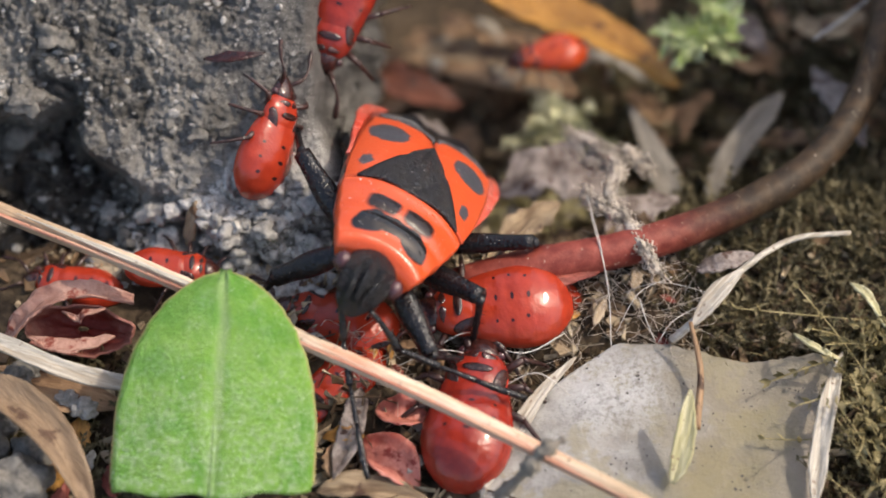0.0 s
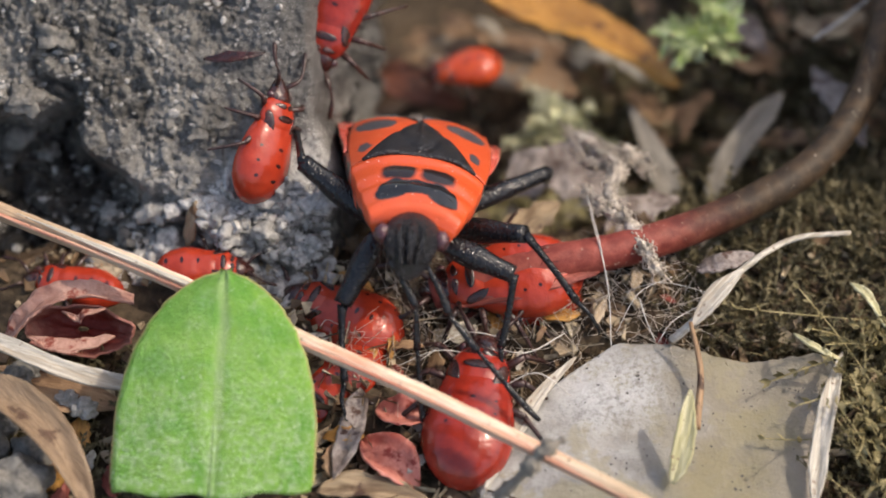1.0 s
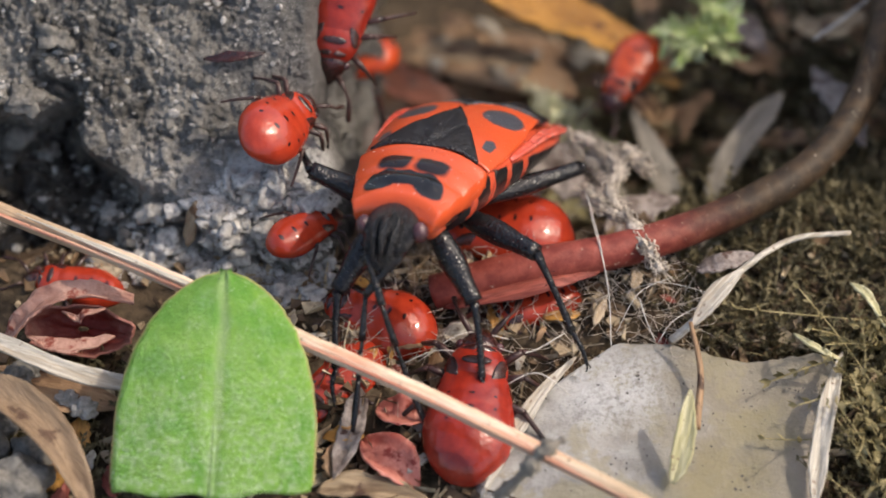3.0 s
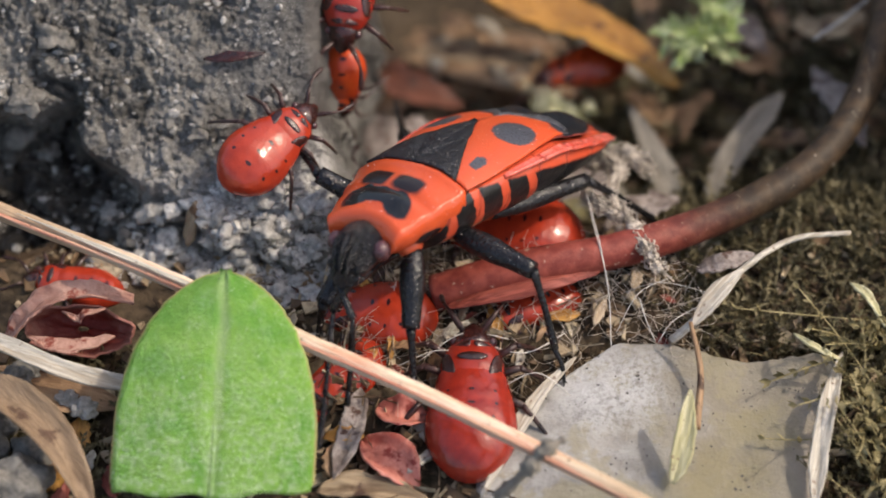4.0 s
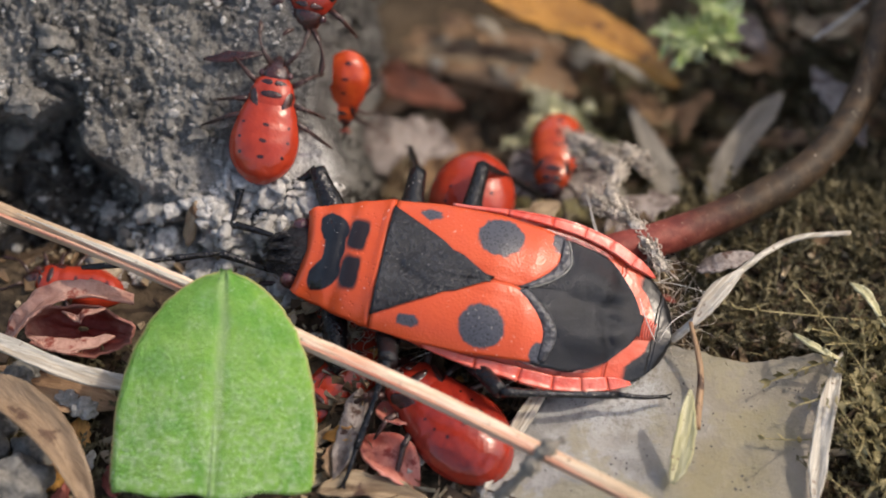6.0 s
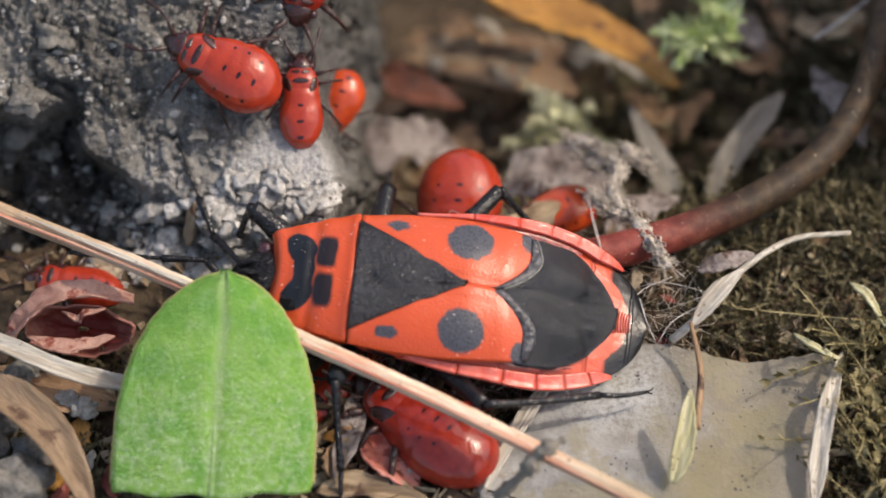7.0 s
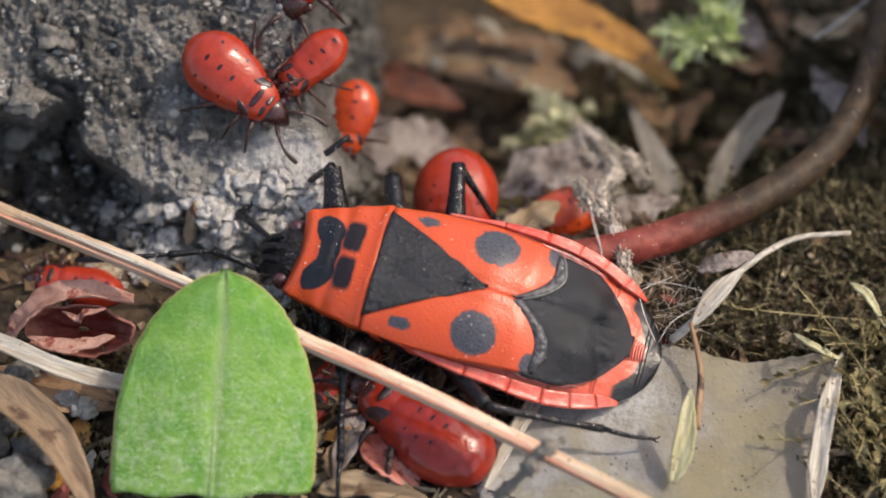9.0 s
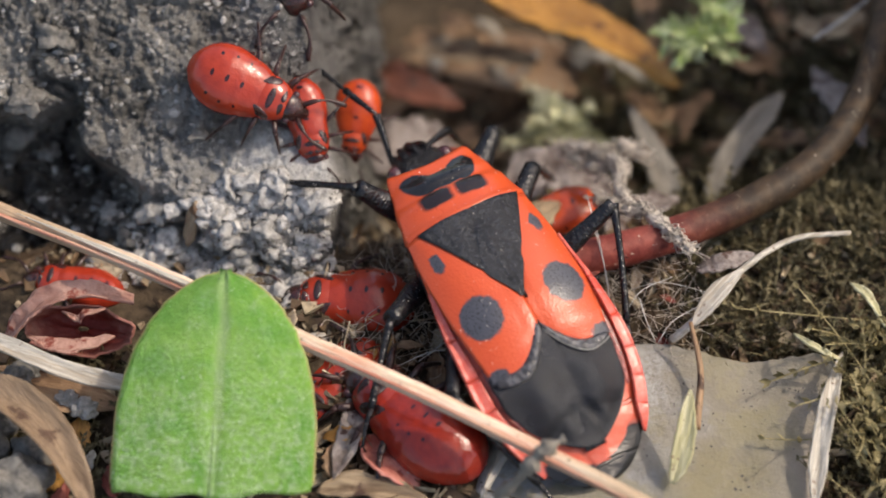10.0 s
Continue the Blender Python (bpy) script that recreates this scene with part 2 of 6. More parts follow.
MAT["dry_leaf"] = dry_leaf_material()
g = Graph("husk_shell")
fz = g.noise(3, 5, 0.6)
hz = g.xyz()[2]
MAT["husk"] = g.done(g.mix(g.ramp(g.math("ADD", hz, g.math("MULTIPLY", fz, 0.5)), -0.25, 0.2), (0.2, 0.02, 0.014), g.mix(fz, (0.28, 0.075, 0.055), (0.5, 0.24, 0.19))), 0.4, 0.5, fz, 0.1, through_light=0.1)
MAT["pink_shell"] = surface("pink_seed_shell", (0.36, 0.07, 0.05), (0.64, 0.26, 0.2), 3, 0.9, 0.35, 0.5, 0.06, dark=(0.24, 0.03, 0.02), through_light=0.2)
MAT["orange_leaf"] = surface("amber_leaf", (0.30, 0.13, 0.03), (0.60, 0.32, 0.08), 2.5, 0.5, 0.45, 0.5, 0.08, along=(0.5, 2, 2), dark=(0.12, 0.05, 0.02), through_light=0.15)
MAT["brown_leaf"] = surface("brown_leaf", (0.15, 0.08, 0.04), (0.36, 0.23, 0.13), 3, 0.5, 0.55, 0.4, 0.08, along=(0.5, 2, 2), dark=(0.07, 0.035, 0.02))
MAT["tan_leaf"] = surface("tan_leaf", (0.26, 0.19, 0.12), (0.46, 0.37, 0.27), 3, 0.5, 0.6, 0.35, 0.08, along=(0.5, 2, 2), dark=(0.12, 0.07, 0.04))
MAT["grey_leaf"] = surface("grey_leaf", (0.15, 0.13, 0.105), (0.28, 0.255, 0.215), 3, 0.6, 0.7, 0.3, 0.08, along=(0.5, 2, 2))
MAT["hollow_grey"] = surface("pinkish_grey_leaf", (0.10, 0.075, 0.065), (0.31, 0.27, 0.25), 3, 0.9, 0.75, 0.3, 0.12, dark=(0.07, 0.035, 0.025), contrast=0.12)
MAT["hollow_tan"] = surface("dull_tan_leaf", (0.13, 0.085, 0.05), (0.36, 0.27, 0.17), 2.5, 0.6, 0.6, 0.35, 0.1, along=(0.4, 2, 2), dark=(0.06, 0.03, 0.018), contrast=0.12)
MAT["rust_leaf"] = surface("rusty_leaf", (0.07, 0.022, 0.013), (0.17, 0.06, 0.036), 2.5, 0.6, 0.5, 0.4, 0.1, along=(0.5, 2, 2), dark=(0.05, 0.02, 0.012), through_light=0.15)
MAT["grass_brown"] = surface("brown_grass", (0.14, 0.088, 0.05), (0.30, 0.21, 0.13), 3, 0.5, 0.5, 0.4, 0.08, along=(0.4, 3, 3), dark=(0.09, 0.05, 0.03))
MAT["husk_pale"] = surface("pale_pink_husk", (0.36, 0.17, 0.13), (0.58, 0.36, 0.29), 4, 0.9, 0.5, 0.4, 0.1, dark=(0.26, 0.06, 0.04), through_light=0.2)
MAT["moss_green"] = surface("green_moss", (0.28, 0.4, 0.09), (0.7, 0.74, 0.5), 3, 0.6, 0.55, 0.4, 0.03, through_light=0.25)
MAT["moss_brown"] = surface("olive_moss", (0.065, 0.053, 0.025), (0.215, 0.183, 0.103), 1.6, 0.35, 0.6, 0.35, 0.03, through_light=0.2)
MAT["pale_shoots"] = surface("pale_moss_shoots", (0.5, 0.5, 0.22), (0.8, 0.8, 0.66), 3, 0.6, 0.55, 0.4, 0.03, through_light=0.25)
MAT["dry_sprigs"] = surface("dry_moss_sprigs", (0.15, 0.12, 0.045), (0.4, 0.34, 0.18), 2, 0.5, 0.6, 0.35, 0.03, through_light=0.25)
MAT["yellow_moss"] = surface("straw_moss", (0.26, 0.23, 0.09), (0.6, 0.54, 0.33), 2, 0.5, 0.6, 0.35, 0.03, through_light=0.25)


def debris_material():
    """Each chip its own tone, from dark humus to pale straw."""
    g = Graph("litter_crumbs")
    geo = g.n("ShaderNodeNewGeometry")
    one = geo.outputs["Random Per Island"]
    f = g.noise(5, 4)
    col = g.mix(g.ramp(one, 0.0, 0.6), (0.045, 0.027, 0.014), (0.2, 0.125, 0.066))
    col = g.mix(g.ramp(one, 0.45, 0.92), col, (0.46, 0.38, 0.26))
    col = g.mix(g.math("MULTIPLY", g.ramp(f, 0.45, 0.7), 0.5), col, (0.07, 0.045, 0.03))
    return g.done(col, 0.65, 0.4, f, 0.08)


MAT["debris"] = debris_material()


def wing_material():
    g = Graph("red_wing_cover")
    co = g.wobble(0.2, 6.0)
    x, y, z = g.xyz(co)
    ay = g.math("ABSOLUTE", y)
    mask = g.top(
        g.spot(x, ay, -3.0, 1.28, 0.63, 0.57, 0.08),
        g.spot(x, ay, -1.02, 1.53, 0.3, 0.17, 0.2),
        g.spot(x, ay, -4.72, 1.62, 0.34, 0.36, 0.12),
    )
    pits = g.cells(13.0)
    f = g.noise(2.2, 4)
    red = g.mix(f, RED, (0.53, 0.067, 0.022))
    ink = g.mix(g.ramp(pits, 0.15, 0.45), (0.012, 0.012, 0.016), (0.06, 0.062, 0.075))
    col = g.mix(mask, red, ink)
    h = g.math("ADD", g.math("MULTIPLY", pits, 0.5), g.math("MULTIPLY", f, 0.35))
    return g.done(g.pale_specks(col, 0.7), 0.33, 0.5, h, 0.014)


def shield_material():
    g = Graph("red_black_pronotum")
    co = g.wobble(0.13, 2.5)
    x, y, z = g.xyz(co)
    ay = g.math("ABSOLUTE", y)
    bent = g.math("SUBTRACT", x, g.math("MULTIPLY", g.math("MULTIPLY", ay, ay), 0.2))
    bar = g.top(g.spot(bent, ay, 1.4, 0.66, 0.42, 0.46, 0.08), g.patch(bent, ay, 1.36, 0.0, 0.29, 0.8, 0.08))
    rear = g.patch(x, ay, 0.8, 0.54, 0.27, 0.47, 0.18)
    top = g.ramp(z, 0.0, 0.15)
    side = g.spot(x, z, 1.1, -0.45, 0.42, 0.26, 0.15)
    mask = g.math("MAXIMUM", g.math("MULTIPLY", bar, top), side)
    rear = g.math("MULTIPLY", rear, top)
    f = g.noise(2.2, 4)
    red = g.mix(f, RED, (0.53, 0.067, 0.022))
    pits = g.cells(6.0)
    ink = g.mix(g.ramp(f, 0.3, 0.7), INK, (0.014, 0.014, 0.016))
    h = g.math("ADD", g.math("MULTIPLY", g.ramp(pits, 0.0, 0.3), 0.6), f)
    rough = g.math("SUBTRACT", 0.26, g.math("MULTIPLY", mask, 0.16))
    red = g.mix(rear, red, (0.014, 0.008, 0.008))
    return g.done(g.pale_specks(g.mix(mask, red, ink), 0.9), rough, 0.5, h, 0.025)


def abdomen_material():
    g = Graph("red_black_abdomen")
    x, y, z = g.xyz(g.wobble(0.12, 4))
    ay = g.math("ABSOLUTE", y)
    ex, ey = g.math("DIVIDE", g.math("ADD", x, 4.6), 3.52), g.math("DIVIDE", ay, 2.3)
    round_end = g.math("ADD", g.math("MULTIPLY", ex, ex), g.math("MULTIPLY", ey, ey))
    tail = g.math("MULTIPLY", g.ramp(round_end, 0.7, 0.74), g.math("SUBTRACT", 1.0, g.ramp(x, -7.1, -6.9)))
    bands = g.math("FRACT", g.math("MULTIPLY", x, 0.85))
    seg = g.math("SUBTRACT", 1.0, g.ramp(g.math("ABSOLUTE", g.math("SUBTRACT", bands, 0.5)), 0.02, 0.06))
    under = g.math("SUBTRACT", 1.0, g.ramp(g.math("ADD", z, g.math("MULTIPLY", x, -0.147)), 0.48, 0.58))
    slant = g.math("FRACT", g.math("ADD", g.math("MULTIPLY", x, 0.95), g.math("MULTIPLY", z, -0.35)))
    bars = g.ramp(g.math("ABSOLUTE", g.math("SUBTRACT", slant, 0.5)), 0.13, 0.18)
    bars = g.math("MAXIMUM", bars, g.math("SUBTRACT", 1.0, g.ramp(x, -3.4, -2.6)))
    block = g.math("MULTIPLY", under, bars)
    f = g.noise(2.0, 4)
    red = g.mix(f, (0.58, 0.07, 0.024), (0.52, 0.085, 0.045))
    col = g.mix(g.math("MULTIPLY", seg, 0.35), red, (0.22, 0.02, 0.015))
    col = g.mix(g.top(tail, block), col, INK)
    return g.done(col, 0.32, 0.5, g.math("ADD", f, g.math("MULTIPLY", seg, -0.6)), 0.05, coat=0.08)


MAT["wing"] = wing_material()
MAT["shield"] = shield_material()
MAT["abdomen"] = abdomen_material()


def ribbed_black(name, a, b, scale, rough, height, along=(1, 1, 1)):
    g = Graph(name)
    co = g.stretch(*along)
    f = g.noise(scale, 4, 0.6, co)
    pits = g.cells(scale * 1.4, co)
    # the specks stand in for tiny glints on the black
    return g.done(g.pale_specks(g.mix(g.ramp(f, 0.35, 0.7), a, b), 0.7), rough, 0.42, g.math("ADD", f, pits), height)


def plate_material():
    """Black plate crossed by fine wavy ribs."""
    g = Graph("ribbed_black_plate")
    x, y, z = g.xyz(g.wobble(0.22, 3))
    ay = g.math("ABSOLUTE", y)
    ribs = g.math("SINE", g.math("MULTIPLY", g.math("ADD", x, g.math("MULTIPLY", ay, -0.5)), 42.0))
    f = g.noise(7, 4, 0.65)
    h = g.math("ADD", g.math("MULTIPLY", ribs, 0.06), g.math("MULTIPLY", f, 1.6))
    col = g.mix(g.ramp(f, 0.35, 0.7), (0.006, 0.006, 0.008), (0.022, 0.023, 0.028))
    return g.done(g.pale_specks(col, 0.9), 0.24, 0.5, h, 0.07)


MAT["scutellum"] = plate_material()
MAT["membrane"] = surface("satin_black_membrane", (0.004, 0.0045, 0.007), (0.011, 0.013, 0.019), 14, 1.2, 0.22, 0.45, 0.05)
MAT["membrane_edge"] = ribbed_black("grey_membrane_margin", (0.03, 0.03, 0.034), (0.1, 0.1, 0.11), 5, 0.4, 0.03)
MAT["vein"] = surface("pale_vein", (0.1, 0.1, 0.09), (0.3, 0.29, 0.27), 6, 1, 0.4, 0.5, 0.02)
MAT["chitin"] = ribbed_black("black_chitin", (0.005, 0.005, 0.006), (0.014, 0.014, 0.016), 9, 0.17, 0.022)
MAT["head"] = ribbed_black("pitted_black_head", (0.005, 0.005, 0.006), (0.014, 0.014, 0.017), 9, 0.14, 0.07, (0.8, 1.7, 1))
MAT["eye"] = surface("dark_red_eye", (0.035, 0.012, 0.016), (0.09, 0.03, 0.035), 14, 3, 0.25, 0.5, 0.02, coat=0.4)
MAT["rim"] = surface("glossy_red_rim", (0.6, 0.055, 0.028), (0.62, 0.16, 0.12), 3, 0.8, 0.25, 0.5, 0.04, coat=0.5)
MAT["groove"] = surface("purplish_groove", (0.12, 0.02, 0.02), (0.5, 0.13, 0.1), 4, 1.1, 0.3, 0.5, 0.04, coat=0.4, contrast=0.1)
MAT["coxa"] = surface("coxa_rust", (0.35, 0.05, 0.02), (0.5, 0.09, 0.03), 5, 1, 0.35, 0.5, 0.03)


def nymph_material(name, a, b):
    g = Graph(name)
    x, y, z = g.xyz(g.wobble(0.05, 6))
    ay = g.math("ABSOLUTE", y)
    mask = g.top(
        g.spot(x, ay, -0.2, 0.0, 0.045, 0.09, 0.25),
        g.spot(x, ay, -0.65, 0.0, 0.05, 0.11, 0.25),
        g.spot(x, ay, -1.1, 0.0, 0.055, 0.1, 0.25),
        g.spot(x, ay, -1.05, 0.6, 0.05, 0.05, 0.3),
        g.spot(x, ay, -0.62, 0.68, 0.045, 0.045, 0.3),
        g.spot(x, ay, -0.2, 0.64, 0.04, 0.045, 0.3),
    )
    mask = g.math("MULTIPLY", mask, g.ramp(z, 0.1, 0.2))
    rings = g.math("SINE", g.math("MULTIPLY", x, 15.0))
    f = g.noise(2.5, 4)
    col = g.mix(g.ramp(f, 0.3, 0.7), a, b)
    col = g.mix(mask, col, (0.03, 0.008, 0.008))
    h = g.math("ADD", g.math("MULTIPLY", rings, 0.05), g.math("MULTIPLY", g.noise(2.4, 3), 0.8))
    return g.done(col, 0.27, 0.3, h, 0.05, coat=0.5, sub=0.1)


MAT["nymph"] = nymph_material("red_nymph_skin", (0.38, 0.038, 0.015), (0.29, 0.027, 0.012))
MAT["nymph_vermilion"] = nymph_material("vermilion_nymph_skin", (0.5, 0.068, 0.016), (0.38, 0.042, 0.014))
MAT["nymph_crimson"] = nymph_material("crimson_nymph_skin", (0.29, 0.024, 0.012), (0.2, 0.016, 0.01))
MAT["nymph_dark"] = surface("dark_nymph_plate", (0.012, 0.006, 0.006), (0.05, 0.013, 0.01), 6, 1.5, 0.2, 0.5, 0.03, coat=0.35)
MAT["nymph_leg"] = surface("dark_nymph_leg", (0.015, 0.008, 0.007), (0.055, 0.022, 0.018), 6, 1.5, 0.3, 0.5, 0.03)


# ---- mesh helpers ----
def link(name, bm, material, parent=None, label="", smooth=True):
    """Links a bmesh drawn in millimetres as one mesh object."""
    bmesh.ops.recalc_face_normals(bm, faces=bm.faces)
    bmesh.ops.scale(bm, vec=(MM, MM, MM), verts=bm.verts)
    me = bpy.data.meshes.new(name)
    bm.to_mesh(me)
    bm.free()
    if smooth:
        me.polygons.foreach_set("use_smooth", [True] * len(me.polygons))
    me.materials.append(MAT[material])
    ob = new(name, me)
    ob.parent = parent
    if label:
        tagged(ob, label)
    return ob


part = link


def grid_mesh(name, verts, quads, material, parent=None, smooth=True):
    me = bpy.data.meshes.new(name)
    me.from_pydata([(x * MM, y * MM, z * MM) for x, y, z in verts], [], quads)
    me.materials.append(MAT[material])
    if smooth:
        me.polygons.foreach_set("use_smooth", [True] * len(me.polygons))
    ob = new(name, me)
    ob.parent = parent
    return ob


def curve_through(pts, steps=6):
    """A smooth line through the given points."""
    pts = [Vector(p) for p in pts]
    if len(pts) < 3:
        return [pts[0].lerp(pts[-1], i / steps) for i in range(steps + 1)]
    ext = [pts[0] * 2 - pts[1], *pts, pts[-1] * 2 - pts[-2]]
    out = []
    for i in range(1, len(ext) - 2):
        a, b, c, d = ext[i - 1:i + 3]
        for k in range(steps):
            s = k / steps
            out.append(0.5 * (2 * b + (c - a) * s + (2 * a - 5 * b + 4 * c - d) * s * s + (3 * b - a - 3 * c + d) * s ** 3))
    out.append(pts[-1])
    return out


def frames_along(line):
    out, up = [], Vector((0, 0, 1))
    for i, p in enumerate(line):
        t = (line[min(i + 1, len(line) - 1)] - line[max(i - 1, 0)]).normalized()
        side = t.cross(up)
        if side.length < 0.05:
            side = t.cross(Vector((0, 1, 0)))
        side.normalize()
        up = side.cross(t).normalized()
        out.append((p, t, side, up))
    return out


def tube(bm, line, radius, sides=8, rough=0.0, rng=random, flat=1.0):
    """A tube along a line; radius: a number or a function of 0..1."""
    rings = []
    n = len(line)
    for i, (p, t, side, up) in enumerate(frames_along(line)):
        r = radius(i / (n - 1)) if callable(radius) else radius
        ring = []
        for k in range(sides):
            a = 2 * math.pi * k / sides
            q = r * (1 + rough * (rng.random() - 0.5))
            ring.append(bm.verts.new(p + side * (math.cos(a) * q) + up * (math.sin(a) * q * flat)))
        rings.append(ring)
    for a, b in zip(rings, rings[1:]):
        for k in range(sides):
            bm.faces.new((a[k], a[(k + 1) % sides], b[(k + 1) % sides], b[k]))
    bm.faces.new(rings[0][::-1])
    bm.faces.new(rings[-1])


def loft(bm, rings):
    """Closed skin over rings of equal count."""
    made = [[bm.verts.new(p) for p in ring] for ring in rings]
    for a, b in zip(made, made[1:]):
        n = len(a)
        for k in range(n):
            bm.faces.new((a[k], a[(k + 1) % n], b[(k + 1) % n], b[k]))
    bm.faces.new(made[0][::-1])
    bm.faces.new(made[-1])


def sheet(bm, f, nu, nv, thick):
    """A thick sheet: f(u, v) gives its upper side, u and v from 0 to 1."""
    top = [[Vector(f(i / nu, j / nv)) for j in range(nv + 1)] for i in range(nu + 1)]

    def normal(i, j):
        a = top[min(i + 1, nu)][j] - top[max(i - 1, 0)][j]
        b = top[i][min(j + 1, nv)] - top[i][max(j - 1, 0)]
        c = a.cross(b)
        return c.normalized() if c.length > 1e-9 else Vector((0, 0, 1))

    t = [[bm.verts.new(top[i][j]) for j in range(nv + 1)] for i in range(nu + 1)]
    d = [[bm.verts.new(top[i][j] - normal(i, j) * thick) for j in range(nv + 1)] for i in range(nu + 1)]
    for i in range(nu):
        for j in range(nv):
            bm.faces.new((t[i][j], t[i + 1][j], t[i + 1][j + 1], t[i][j + 1]))
            bm.faces.new((d[i][j], d[i][j + 1], d[i + 1][j + 1], d[i + 1][j]))
    for i in range(nu):
        bm.faces.new((t[i][0], d[i][0], d[i + 1][0], t[i + 1][0]))
        bm.faces.new((t[i][nv], t[i + 1][nv], d[i + 1][nv], d[i][nv]))
    for j in range(nv):
        bm.faces.new((t[0][j], t[0][j + 1], d[0][j + 1], d[0][j]))
        bm.faces.new((t[nu][j], d[nu][j], d[nu][j + 1], t[nu][j + 1]))


def ball(bm, c, r, seg=12):
    rx, ry, rz = r if isinstance(r, tuple) else (r, r, r)
    bmesh.ops.create_uvsphere(bm, u_segments=seg, v_segments=seg // 2 + 2, radius=1,
                              matrix=Matrix.Translation(c) @ Matrix.Diagonal((rx, ry, rz, 1)))


def lerp_table(table, x):
    """Smooth value from rows (x, value) in falling or rising order of x."""
    rows = sorted(table)
    if x <= rows[0][0]:
        return rows[0][1]
    for (a, va), (b, vb) in zip(rows, rows[1:]):
        if x <= b:
            s = (x - a) / (b - a)
            s = s * s * (3 - 2 * s) * 0.5 + s * 0.5
            return va + (vb - va) * s
    return rows[-1][1]


# ---- ground ----
def nz(x, y, z, s):
    return noise.noise(Vector((x * s, y * s, z * s)))


def ground_height(x, y):
    """Level litter in front, a hollow behind, rising again far off."""
    s = min(max((y + 0.8) / 7.5, 0), 1)
    hollow = -8.6 * s * s * (3 - 2 * s)
    far = 0.10 * max(y - 14, 0) - 0.05 * max(-y - 20, 0)
    right = 0.0
    if x > 3:
        right = 3.4 * min((x - 3) / 8, 1) * s
    h = hollow + right + min(far, 14)
    # unseen bank off to the right, added to throw shade into the hollow
    bx, by = min(max((x - 14.8) / 3.5, 0), 1), min(max((y - 2.5) / 3.0, 0), 1)
    h += 13 * bx * bx * (3 - 2 * bx) * by * by * (3 - 2 * by) * max(0.0, 1 - max(0.0, x - 30) / 60)
    dx, dy = min(max((x - 6.0) / 1.5, 0), 1), min(max((y + 3.9) / 1.0, 0), 1)
    h -= 0.9 * dx * dy * max(0.0, 1 - max(0.0, y) / 3)
    ux, uy = min(max((x - 0.9) / 1.2, 0), 1), min(max((-2.6 - y) / 0.9, 0), 1)
    h -= 0.75 * ux * uy * max(0.0, 1 - max(0.0, x - 14) / 20)
    near = max(0.0, 1 - max(abs(x), abs(y)) / 60)
    h += near * (0.5 * nz(x, y, 1.3, 0.35) + 0.3 * nz(x, y, 4.1, 0.9) + 0.16 * nz(x, y, 7.7, 2.1))
    h += (1 - near) * 9 * nz(x, y, 2.2, 0.012)
    return h - 0.35


def make_ground():
    axis = [i * 0.22 for i in range(-75, 76)]
    step, a = 0.22, axis[-1]
    outer = []
    while a < 5000:
        step *= 1.22
        a += step
        outer.append(a)
    axis = [-v for v in reversed(outer)] + axis + outer
    n = len(axis)
    verts = [(x, y, ground_height(x, y)) for y in axis for x in axis]
    quads = [(j * n + i, j * n + i + 1, (j + 1) * n + i + 1, (j + 1) * n + i) for j in range(n - 1) for i in range(n - 1)]
    ob = grid_mesh("ground", verts, quads, "soil")
    return tagged(ob, "dark brown soil under dry leaf litter", "ground", kind="structure")


make_ground()


# ---- rock: a crumbling block whose face leans back ----
ROCK_TILT = 32


def cellular(a, b, s, seed):
    """Rounded crumbs: 1 at a crumb's middle, falling to 0 in the joints."""
    d, _ = noise.voronoi(Vector((a * s, b * s, seed)))
    return max(0.0, 1 - d[0] * 1.35), min((d[1] - d[0]) * 2.2, 1.0)


